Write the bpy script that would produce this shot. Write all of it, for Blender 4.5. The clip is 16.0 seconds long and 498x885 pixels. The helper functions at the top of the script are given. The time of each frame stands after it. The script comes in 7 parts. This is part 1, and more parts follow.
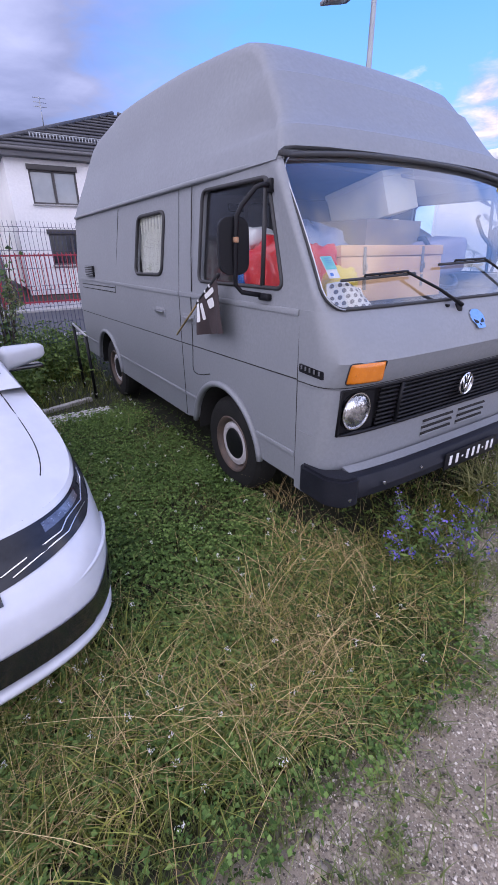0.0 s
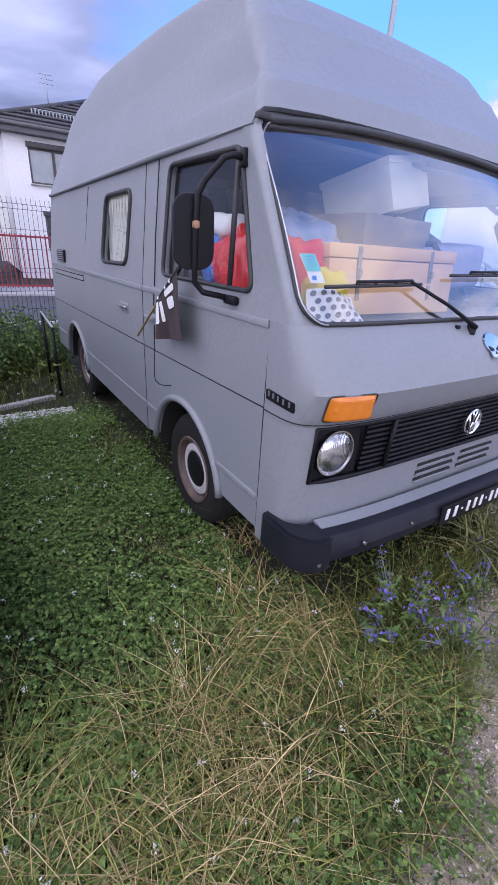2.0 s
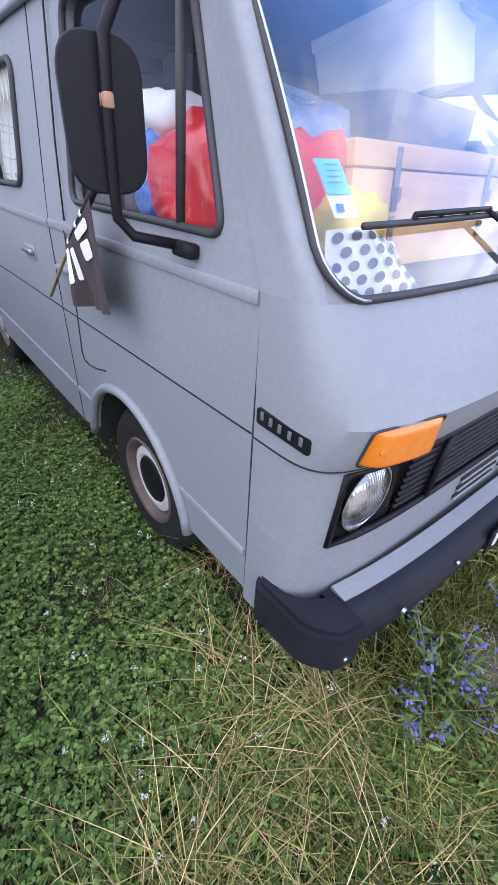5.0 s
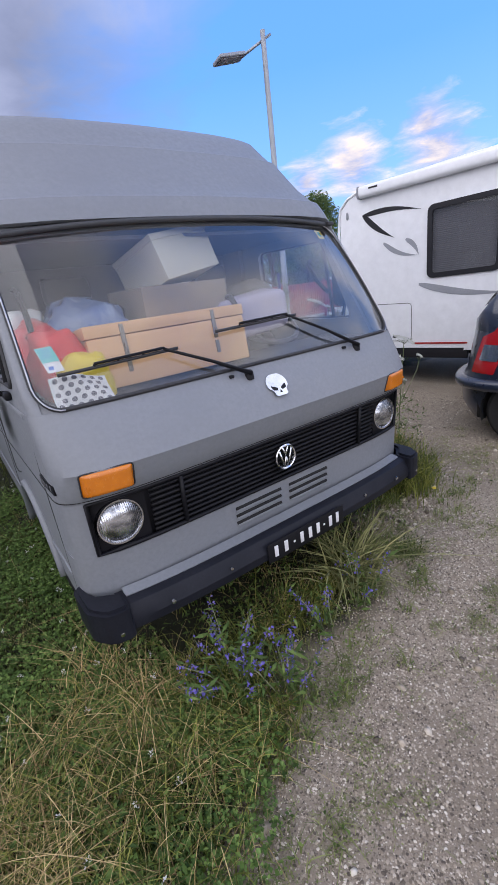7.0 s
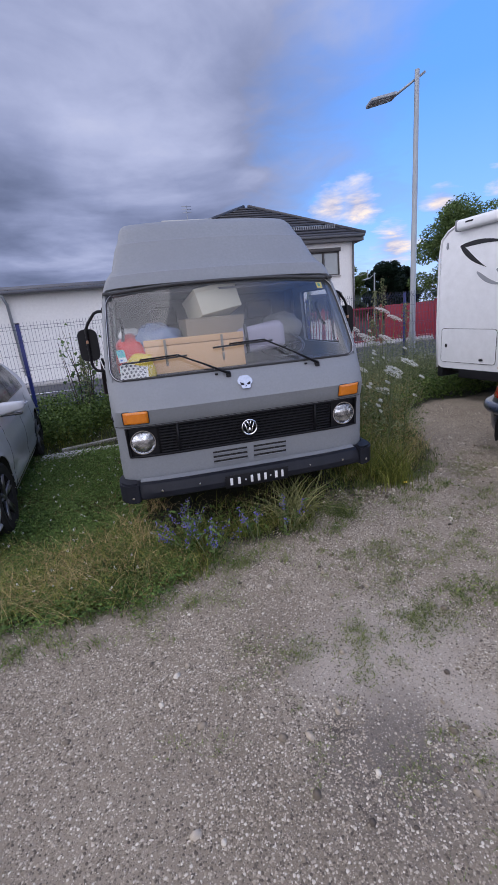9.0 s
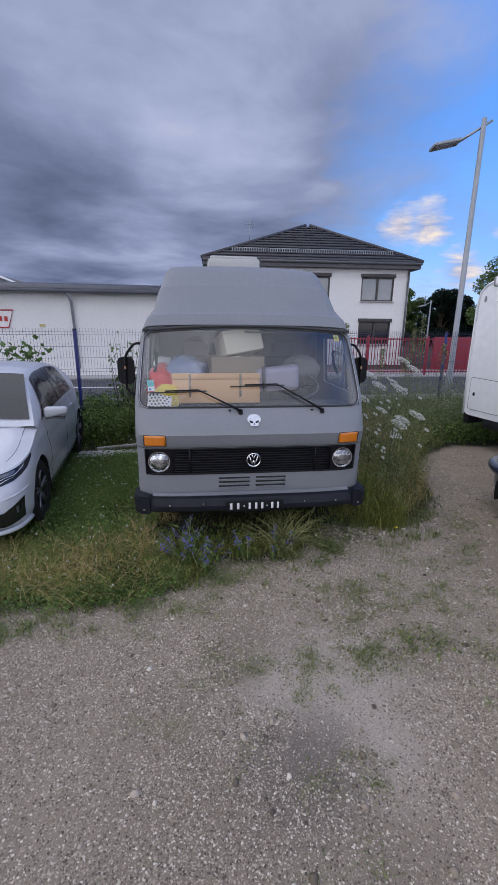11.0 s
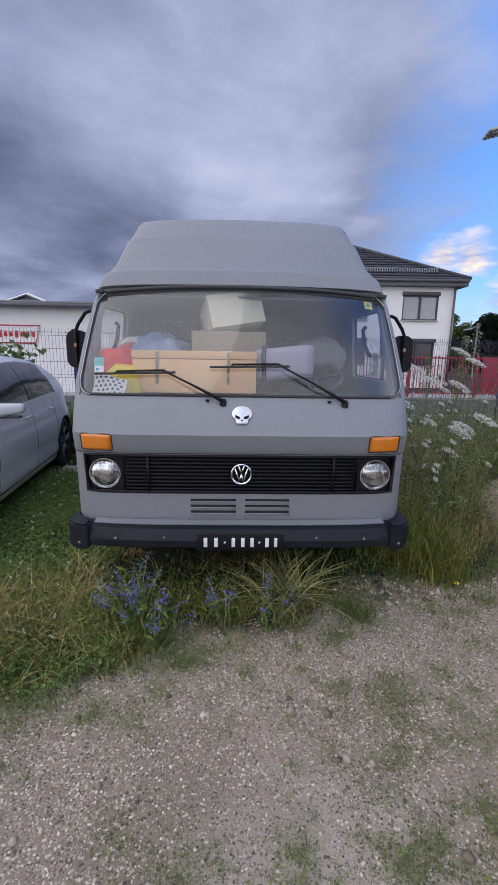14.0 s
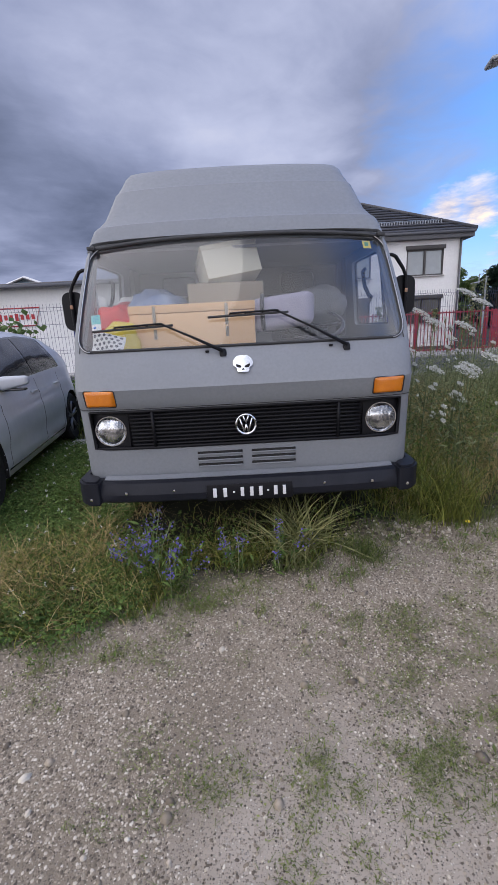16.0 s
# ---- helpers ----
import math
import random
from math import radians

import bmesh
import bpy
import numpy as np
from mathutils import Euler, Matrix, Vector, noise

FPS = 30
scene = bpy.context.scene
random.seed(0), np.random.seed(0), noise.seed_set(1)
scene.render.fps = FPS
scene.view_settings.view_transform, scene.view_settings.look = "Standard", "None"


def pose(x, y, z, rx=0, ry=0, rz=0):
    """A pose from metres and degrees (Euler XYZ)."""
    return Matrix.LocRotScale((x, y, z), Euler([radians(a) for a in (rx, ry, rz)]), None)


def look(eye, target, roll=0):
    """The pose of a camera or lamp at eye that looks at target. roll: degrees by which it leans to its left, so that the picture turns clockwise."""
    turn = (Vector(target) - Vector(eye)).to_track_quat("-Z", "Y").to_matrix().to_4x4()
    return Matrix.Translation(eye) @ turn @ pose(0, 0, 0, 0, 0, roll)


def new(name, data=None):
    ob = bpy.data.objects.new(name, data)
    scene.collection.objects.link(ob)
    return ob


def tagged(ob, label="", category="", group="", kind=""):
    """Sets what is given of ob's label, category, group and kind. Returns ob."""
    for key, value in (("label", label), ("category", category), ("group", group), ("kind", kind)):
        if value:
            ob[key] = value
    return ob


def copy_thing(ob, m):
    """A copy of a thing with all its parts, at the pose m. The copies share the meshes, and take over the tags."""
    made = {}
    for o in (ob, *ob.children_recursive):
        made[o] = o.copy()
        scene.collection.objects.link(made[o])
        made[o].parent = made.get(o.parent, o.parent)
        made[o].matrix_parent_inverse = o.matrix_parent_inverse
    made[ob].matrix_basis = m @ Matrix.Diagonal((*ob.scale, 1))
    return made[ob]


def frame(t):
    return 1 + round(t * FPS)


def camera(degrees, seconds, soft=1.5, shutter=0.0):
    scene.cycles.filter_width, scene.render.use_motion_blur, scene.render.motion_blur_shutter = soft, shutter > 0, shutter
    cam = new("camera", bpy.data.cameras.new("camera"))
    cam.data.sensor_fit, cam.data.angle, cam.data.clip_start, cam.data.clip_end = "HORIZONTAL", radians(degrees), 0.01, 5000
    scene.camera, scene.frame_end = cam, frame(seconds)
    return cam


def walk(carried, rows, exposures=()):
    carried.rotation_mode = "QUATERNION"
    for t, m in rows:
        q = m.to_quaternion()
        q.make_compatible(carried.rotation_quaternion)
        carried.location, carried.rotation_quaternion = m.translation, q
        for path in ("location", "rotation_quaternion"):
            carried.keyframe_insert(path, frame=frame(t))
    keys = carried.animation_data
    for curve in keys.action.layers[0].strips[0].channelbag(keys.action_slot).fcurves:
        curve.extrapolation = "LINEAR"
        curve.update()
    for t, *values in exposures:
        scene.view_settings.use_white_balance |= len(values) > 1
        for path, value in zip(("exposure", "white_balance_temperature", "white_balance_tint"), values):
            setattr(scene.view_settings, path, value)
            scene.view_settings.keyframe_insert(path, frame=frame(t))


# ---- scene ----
cam = camera(61.1, 16.0, 0.8)
PATH = [
    (0, (-2.251, -1.17, 1.49), (-1.261, 0.362, 0.67), -0.8),
    (0.5, (-2.137, -1.223, 1.508), (-1.135, 0.296, 0.678), -0.5),
    (1, (-2.043, -1.201, 1.485), (-1.028, 0.308, 0.654), 0.7),
    (1.5, (-1.936, -0.979, 1.493), (-0.924, 0.531, 0.659), 2.0),
    (2, (-1.87, -0.875, 1.468), (-0.854, 0.638, 0.644), 3.5),
    (2.5, (-1.846, -0.929, 1.461), (-0.793, 0.56, 0.64), 4.0),
    (3, (-1.796, -0.818, 1.433), (-0.671, 0.609, 0.597), 4.3),
    (3.2, (-1.727, -0.73, 1.395), (-0.604, 0.687, 0.541), 3.5),
    (5.3, (-1.524, -0.278, 1.456), (-0.437, 0.996, 0.363), 3.2),
    (5.5, (-1.511, -0.299, 1.459), (-0.412, 0.971, 0.373), 3.4),
    (6, (-1.484, -0.525, 1.479), (-0.428, 0.829, 0.453), -0.4),
    (6.5, (-1.397, -0.915, 1.543), (-0.286, 0.556, 0.767), -3.8),
    (7, (-1.176, -1.377, 1.574), (-0.127, 0.186, 0.9), -7.6),
    (7.5, (-1.038, -1.913, 1.587), (-0.074, -0.283, 0.943), -7.8),
    (8, (-0.929, -2.292, 1.588), (-0.247, -0.506, 1.001), -6.5),
    (8.5, (-0.821, -2.673, 1.615), (-0.346, -0.812, 1.056), -6.1),
    (9, (-0.677, -2.997, 1.624), (-0.274, -1.122, 1.054), -5.4),
    (9.2, (-0.622, -3.052, 1.645), (-0.24, -1.175, 1.072), -3.5),
    (11.3, (-0.424, -3.37, 1.932), (-0.197, -1.45, 1.42), 0.5),
    (11.5, (-0.394, -3.305, 1.877), (-0.178, -1.376, 1.393), -1.8),
    (12, (-0.323, -3.054, 1.824), (-0.118, -1.12, 1.355), -1.4),
    (12.5, (-0.173, -2.816, 1.81), (0.0, -0.877, 1.351), -0.8),
    (13, (-0.116, -2.535, 1.757), (0.017, -0.593, 1.296), -0.6),
    (13.5, (-0.074, -2.317, 1.677), (0.016, -0.367, 1.241), -0.3),
    (14, (-0.031, -2.302, 1.497), (0.029, -0.345, 1.091), 0.9),
    (14.5, (-0.023, -2.315, 1.416), (0.031, -0.358, 1.01), 0.1),
    (15, (-0.01, -2.34, 1.366), (0.048, -0.389, 0.925), -2.4),
    (15.5, (-0.006, -2.337, 1.36), (0.03, -0.396, 0.875), -2.7),
    (16, (-0.004, -2.332, 1.358), (0.008, -0.403, 0.831), -3.0),
]
EXPOSURES = [(t, e, k, q) for t, e, k, q in ((0.0, 0.58, 5850, 24), (1.0, 0.62, 5780, 22), (2.0, 0.72, 5780, 23), (3.0, 0.83, 5750, 18), (4.2, 1.1, 5850, 16), (5.5, 1.22, 5620, 16), (6.0, 1.15, 5700, 16), (6.5, 0.8, 6000, 15), (7.0, 0.35, 6150, 14), (7.5, 0.15, 6050, 15), (9.0, 0.13, 6020, 15), (11.5, -0.05, 6030, 12), (13.0, 0.14, 6130, 12), (14.5, 0.22, 6280, 12), (16.0, 0.28, 6330, 12))]
walk(cam, [(t, look(eye, target, roll)) for t, eye, target, roll in PATH], EXPOSURES)

# ---------------- world, sun, exposure ----------------
def sky_world():
    w = bpy.data.worlds.new("evening_sky")
    scene.world = w
    w.use_nodes = True
    nt = w.node_tree
    nt.nodes.clear()
    N, L = nt.nodes.new, nt.links.new
    out, bg = N("ShaderNodeOutputWorld"), N("ShaderNodeBackground")
    sky = N("ShaderNodeTexSky")
    sky.sky_type, sky.sun_disc = "NISHITA", False
    sky.sun_elevation, sky.sun_rotation = radians(SUN_ELEV), radians(SUN_AZ)
    sky.air_density, sky.dust_density, sky.ozone_density = 1.0, 0.6, 2.5
    tc = N("ShaderNodeTexCoord")
    sep = N("ShaderNodeSeparateXYZ")
    L(tc.outputs["Generated"], sep.inputs[0])

    def math_node(op, a, b=None, clamp=False):
        n = N("ShaderNodeMath")
        n.operation, n.use_clamp = op, clamp
        for i, v in enumerate((a, b)):
            if v is None:
                continue
            if isinstance(v, (int, float)):
                n.inputs[i].default_value = v
            else:
                L(v, n.inputs[i])
        return n.outputs[0]

    # project the direction on a flat cloud deck
    zc = math_node("MAXIMUM", math_node("ADD", sep.outputs[2], 0.12), 0.05)
    comb = N("ShaderNodeCombineXYZ")
    L(math_node("DIVIDE", sep.outputs[0], zc), comb.inputs[0])
    L(math_node("DIVIDE", sep.outputs[1], zc), comb.inputs[1])

    def cloud(scale, detail, rough, off, dist=0.3):
        m = N("ShaderNodeMapping")
        m.inputs["Location"].default_value = off
        L(comb.outputs[0], m.inputs[0])
        n = N("ShaderNodeTexNoise")
        n.inputs["Scale"].default_value, n.inputs["Detail"].default_value = scale, detail
        n.inputs["Roughness"].default_value, n.inputs["Distortion"].default_value = rough, dist
        L(m.outputs[0], n.inputs["Vector"])
        return n.outputs["Fac"]

    def ramp(fac, stops):
        r = N("ShaderNodeValToRGB")
        e = r.color_ramp.elements
        while len(e) < len(stops):
            e.new(0.5)
        for el, (p, c) in zip(e, stops):
            el.position, el.color = p, (*c, 1)
        L(fac, r.inputs[0])
        return r.outputs[0]

    def mix(fac, a, b):
        m = N("ShaderNodeMix")
        m.data_type = "RGBA"
        for sock, v in ((m.inputs[0], fac), (m.inputs[6], a), (m.inputs[7], b)):
            if isinstance(v, tuple):
                sock.default_value = (*v, 1)
            elif isinstance(v, (int, float)):
                sock.default_value = v
            else:
                L(v, sock)
        return m.outputs[2]

    def length(direction):
        """Distance of the view direction from one direction."""
        v = N("ShaderNodeVectorMath")
        v.operation = "DISTANCE"
        L(tc.outputs["Generated"], v.inputs[0])
        v.inputs[1].default_value = Vector(direction).normalized()
        return v.outputs["Value"]

    big = cloud(0.5, 3, 0.5, (3.1, 1.7, 0), 0.3)
    fine = cloud(0.85, 8, 0.52, (0.4, 7.3, 0), 0.25)
    wisp = cloud(3.4, 8, 0.6, (1.4, 2.3, 0), 0.8)
    # the cloud bank covers the west, clear blue to the east, broken cloud behind
    behind = math_node("MAXIMUM", math_node("SUBTRACT", math_node("MULTIPLY", sep.outputs[0], 0.5), math_node("MULTIPLY", sep.outputs[1], 0.9)), 0.0)
    cover = math_node("ADD", math_node("MULTIPLY", sep.outputs[0], -1.5), math_node("MULTIPLY", big, 0.9))
    cover = math_node("ADD", cover, math_node("ADD", math_node("MULTIPLY", fine, 0.75), math_node("MULTIPLY", wisp, 0.3)))
    cover = math_node("SUBTRACT", cover, math_node("MULTIPLY", behind, 0.45))
    mask = ramp(cover, [(0.22, (0, 0, 0)), (0.62, (1, 1, 1))])
    shade = math_node("ADD", math_node("MULTIPLY", fine, 0.95), math_node("MULTIPLY", big, 0.55))
    shade = math_node("ADD", shade, math_node("MULTIPLY", wisp, 0.12))
    shade = math_node("ADD", shade, math_node("MULTIPLY", math_node("SUBTRACT", sep.outputs[2], 0.46), 0.30))
    shade = math_node("ADD", shade, math_node("MULTIPLY", behind, 0.25))
    grey = ramp(math_node("SUBTRACT", shade, 0.28), [(0.26, (0.105, 0.128, 0.20)), (0.39, (0.175, 0.205, 0.31)), (0.52, (0.28, 0.315, 0.455)), (0.66, (0.43, 0.465, 0.615)), (0.82, (0.64, 0.65, 0.74))])
    # bright cumulus low in the clear part
    puff = cloud(3.2, 8, 0.6, (5.2, 2.2, 0), 0.3)
    near = None
    for d, r in (((0.41, 0.89, 0.20), 0.040), ((0.455, 0.87, 0.195), 0.045), ((0.69, 0.70, 0.185), 0.055), ((0.75, 0.63, 0.20), 0.075), ((0.84, 0.51, 0.20), 0.08), ((0.82, 0.52, 0.24), 0.06), ((0.59, 0.79, 0.175), 0.035), ((0.52, 0.84, 0.11), 0.05)):
        k = math_node("SUBTRACT", 1.0, math_node("DIVIDE", length(d), r))
        near = k if near is None else math_node("MAXIMUM", near, k)
    puffs = ramp(math_node("ADD", math_node("MULTIPLY", math_node("MAXIMUM", near, -0.6), 0.42), puff), [(0.50, (0, 0, 0)), (0.86, (1, 1, 1))])
    blue = ramp(sep.outputs[2], [(0.0, (0.55, 0.70, 0.95)), (0.14, (0.25, 0.49, 0.96)), (0.36, (0.13, 0.36, 0.91)), (1.0, (0.09, 0.24, 0.72))])
    nish = N("ShaderNodeMix")
    nish.data_type, nish.blend_type = "RGBA", "ADD"
    nish.inputs[0].default_value = 0.03
    L(blue, nish.inputs[6])
    L(sky.outputs[0], nish.inputs[7])
    col = mix(mask, nish.outputs[2], grey)
    # bright evening cloud on the side that the light comes from
    glow = ramp(math_node("ADD", behind, math_node("MULTIPLY", fine, 0.5)), [(0.40, (0, 0, 0)), (1.05, (1, 1, 1))])
    broken = ramp(math_node("ADD", math_node("MULTIPLY", cloud(1.5, 7, 0.55, (7.7, 3.9, 0), 0.5), 0.8), math_node("MULTIPLY", wisp, 0.25)), [(0.44, (0.10, 0.10, 0.10)), (0.60, (1, 1, 1))])
    sunlit = ramp(cloud(2.6, 5, 0.5, (2.1, 9.4, 0), 0.2), [(0.35, (1.0, 1.0, 1.08)), (0.65, (1.0, 0.93, 0.86))])
    lit = N("ShaderNodeVectorMath")
    lit.operation = "SCALE"
    L(sunlit, lit.inputs[0])
    lit.inputs["Scale"].default_value = 1.5
    col = mix(math_node("MULTIPLY", glow, broken), col, lit.outputs[0])
    col = mix(puffs, col, ramp(puff, [(0.38, (0.36, 0.40, 0.58)), (0.56, (0.72, 0.66, 0.68)), (0.68, (0.98, 0.84, 0.70))]))
    L(col, bg.inputs[0])
    bg.inputs[1].default_value = SKY
    L(bg.outputs[0], out.inputs[0])


SUN_ELEV, SUN_AZ, SKY = 12.0, 150.0, 1.0
sky_world()
sun = new("sun", bpy.data.lights.new("sun", "SUN"))
sun.data.energy, sun.data.angle, sun.data.color = 2.3, radians(115), (1.0, 0.95, 0.89)
# light from a bright gap behind the camera
sun.matrix_world = look((-17, -2.0, 11), (0, 0, 0))
scene.view_settings.exposure = 0.0

# ---------------- materials ----------------
def nodes_of(name):
    m = bpy.data.materials.new(name)
    m.use_nodes = True
    nt = m.node_tree
    return m, nt, nt.nodes["Principled BSDF"]


def noise_fac(nt, scale, detail=4, rough=0.55, coords="Object", stretch=(1, 1, 1)):
    tc = nt.nodes.new("ShaderNodeTexCoord")
    mp = nt.nodes.new("ShaderNodeMapping")
    mp.inputs["Scale"].default_value = stretch
    n = nt.nodes.new("ShaderNodeTexNoise")
    n.inputs["Scale"].default_value, n.inputs["Detail"].default_value, n.inputs["Roughness"].default_value = scale, detail, rough
    nt.links.new(tc.outputs[coords], mp.inputs[0])
    nt.links.new(mp.outputs[0], n.inputs["Vector"])
    return n.outputs["Fac"]


def mixed(nt, fac, a, b, kind="MIX"):
    m = nt.nodes.new("ShaderNodeMix")
    m.data_type, m.blend_type = "RGBA", kind
    for sock, v in ((m.inputs[0], fac), (m.inputs[6], a), (m.inputs[7], b)):
        if isinstance(v, tuple):
            sock.default_value = (*v, 1)
        elif isinstance(v, (int, float)):
            sock.default_value = v
        else:
            nt.links.new(v, sock)
    return m.outputs[2]


def ramped(nt, fac, lo, hi):
    r = nt.nodes.new("ShaderNodeMapRange")
    r.inputs["From Min"].default_value, r.inputs["From Max"].default_value = lo, hi
    nt.links.new(fac, r.inputs[0])
    return r.outputs[0]


def surf(name, c1, c2=None, rough=0.6, metal=0.0, big=2.0, small=40.0, bump=0.05, depth=0.002, rough_var=0.1, stretch=(1, 1, 1), coat=0.0, island=0.0, spec=0.5):
    """Two colours mixed at two scales, with fine relief."""
    m, nt, b = nodes_of(name)
    c2 = c2 or tuple(0.82 * c for c in c1)
    f1, f2 = noise_fac(nt, big, 5, 0.6, stretch=stretch), noise_fac(nt, small, 4, 0.6, stretch=stretch)
    col = mixed(nt, ramped(nt, f1, 0.35, 0.65), c1, c2)
    col = mixed(nt, ramped(nt, f2, 0.3, 0.75), col, tuple(0.5 * (a + b2) * 0.9 for a, b2 in zip(c1, c2)))
    if island:
        g = nt.nodes.new("ShaderNodeNewGeometry")
        hsv = nt.nodes.new("ShaderNodeHueSaturation")
        nt.links.new(ramped_out(nt, g.outputs["Random Per Island"], 1 - island, 1 + island), hsv.inputs["Value"])
        nt.links.new(col, hsv.inputs["Color"])
        col = hsv.outputs[0]
    nt.links.new(col, b.inputs["Base Color"])
    r = nt.nodes.new("ShaderNodeMapRange")
    r.inputs["To Min"].default_value, r.inputs["To Max"].default_value = max(0.02, rough - rough_var), min(1, rough + rough_var)
    nt.links.new(f2, r.inputs[0])
    nt.links.new(r.outputs[0], b.inputs["Roughness"])
    b.inputs["Metallic"].default_value = metal
    b.inputs["Specular IOR Level"].default_value = spec
    b.inputs["Coat Weight"].default_value = coat
    b.inputs["Coat Roughness"].default_value = 0.08
    if bump:
        bp = nt.nodes.new("ShaderNodeBump")
        bp.inputs["Strength"].default_value, bp.inputs["Distance"].default_value = bump, depth
        nt.links.new(f2, bp.inputs["Height"])
        nt.links.new(bp.outputs[0], b.inputs["Normal"])
    return m


def ramped_out(nt, fac, lo, hi):
    r = nt.nodes.new("ShaderNodeMapRange")
    r.inputs["To Min"].default_value, r.inputs["To Max"].default_value = lo, hi
    nt.links.new(fac, r.inputs[0])
    return r.outputs[0]


def leafy(name, c1, c2, c3, rough=0.6, sheen=0.25):
    """Leaves and blades: three colours, one per piece, with some light coming through."""
    m, nt, b = nodes_of(name)
    g = nt.nodes.new("ShaderNodeNewGeometry")
    r = nt.nodes.new("ShaderNodeValToRGB")
    e = r.color_ramp.elements
    e.new(0.5)
    for el, (p, c) in zip(e, ((0.0, c1), (0.55, c2), (1.0, c3))):
        el.position, el.color = p, (*c, 1)
    nt.links.new(g.outputs["Random Per Island"], r.inputs[0])
    f = noise_fac(nt, 1.3, 3)
    col = mixed(nt, ramped(nt, f, 0.3, 0.7), r.outputs[0], mixed(nt, 0.35, r.outputs[0], c3))
    nt.links.new(col, b.inputs["Base Color"])
    b.inputs["Roughness"].default_value, b.inputs["Specular IOR Level"].default_value = rough, 0.2
    tr = nt.nodes.new("ShaderNodeBsdfTranslucent")
    nt.links.new(col, tr.inputs[0])
    mx = nt.nodes.new("ShaderNodeMixShader")
    mx.inputs[0].default_value = sheen
    out = nt.nodes["Material Output"]
    nt.links.new(b.outputs[0], mx.inputs[1])
    nt.links.new(tr.outputs[0], mx.inputs[2])
    nt.links.new(mx.outputs[0], out.inputs[0])
    return m


def glass(name, tint=(1, 1, 1), haze=0.04, haze_col=(0.55, 0.57, 0.6), ior=1.5, rough=0.02, rise=4.2):
    """A thin pane: clear, with mirror gloss and a little dust."""
    m = bpy.data.materials.new(name)
    m.use_nodes = True
    nt = m.node_tree
    nt.nodes.clear()
    N = nt.nodes.new
    out, tr, gl, df, lw = N("ShaderNodeOutputMaterial"), N("ShaderNodeBsdfTransparent"), N("ShaderNodeBsdfGlossy"), N("ShaderNodeBsdfDiffuse"), N("ShaderNodeLayerWeight")
    tr.inputs[0].default_value, df.inputs[0].default_value = (*tint, 1), (*haze_col, 1)
    gl.inputs["Roughness"].default_value, lw.inputs["Blend"].default_value = rough, 0.5
    # gloss rises towards grazing, alike from both sides of the pane
    r0 = ((ior - 1) / (ior + 1)) ** 2
    power, fr = N("ShaderNodeMath"), N("ShaderNodeMath")
    power.operation, fr.operation = "POWER", "MULTIPLY_ADD"
    power.inputs[1].default_value, fr.inputs[1].default_value, fr.inputs[2].default_value = rise, 1 - r0, r0
    nt.links.new(lw.outputs["Facing"], power.inputs[0])
    nt.links.new(power.outputs[0], fr.inputs[0])
    m1, m2 = N("ShaderNodeMixShader"), N("ShaderNodeMixShader")
    f = noise_fac(nt, 3.0, 5)
    nt.links.new(ramped_out(nt, f, 0.4 * haze, 1.6 * haze), m1.inputs[0])
    nt.links.new(tr.outputs[0], m1.inputs[1])
    nt.links.new(df.outputs[0], m1.inputs[2])
    nt.links.new(fr.outputs[0], m2.inputs[0])
    nt.links.new(m1.outputs[0], m2.inputs[1])
    nt.links.new(gl.outputs[0], m2.inputs[2])
    nt.links.new(m2.outputs[0], out.inputs[0])
    return m


# ---------------- mesh tools ----------------
def thing(name, label, category, m=None, group="", kind=""):
    """An Empty that carries the parts of one thing."""
    ob = new(name)
    ob.empty_display_size = 0.1
    if m is not None:
        ob.matrix_basis = m
    return tagged(ob, label, category, group, kind)


def finish(bm, smooth=30):
    for f in bm.faces:
        f.smooth = smooth > 0
    if smooth > 0:
        lim = radians(smooth)
        for e in bm.edges:
            if len(e.link_faces) < 2 or e.calc_face_angle(0) > lim:
                e.smooth = False


def part(name, bm, material, parent=None, label="", smooth=30, solid=0.0):
    """Links a bmesh as one mesh object under a thing or a part."""
    finish(bm, smooth)
    me = bpy.data.meshes.new(name)
    bm.to_mesh(me)
    bm.free()
    for mt in material if isinstance(material, (list, tuple)) else [material]:
        me.materials.append(mt)
    ob = new(name, me)
    if parent is not None:
        ob.parent = parent
    if label:
        ob["label"] = label
    if solid:
        s = ob.modifiers.new("solid", "SOLIDIFY")
        s.thickness, s.offset = solid, -1
    return ob


def raw(name, verts, faces, material, parent=None, label="", smooth=False):
    me = bpy.data.meshes.new(name)
    me.from_pydata([tuple(v) for v in verts], [], [tuple(f) for f in faces])
    me.materials.append(material)
    me.polygons.foreach_set("use_smooth", [smooth] * len(me.polygons))
    ob = new(name, me)
    if parent is not None:
        ob.parent = parent
    if label:
        ob["label"] = label
    return ob


def arrays(name, verts, faces, material, smooth=False):
    """A mesh object from numpy arrays; faces all of one size."""
    me = bpy.data.meshes.new(name)
    n, k = faces.shape
    me.vertices.add(len(verts))
    me.vertices.foreach_set("co", np.ascontiguousarray(verts, dtype=np.float32).ravel())
    me.loops.add(n * k)
    me.loops.foreach_set("vertex_index", np.ascontiguousarray(faces, dtype=np.int32).ravel())
    me.polygons.add(n)
    me.polygons.foreach_set("loop_start", np.arange(0, n * k, k, dtype=np.int32))
    me.update(calc_edges=True)
    me.polygons.foreach_set("use_smooth", [smooth] * n)
    me.materials.append(material)
    return new(name, me)


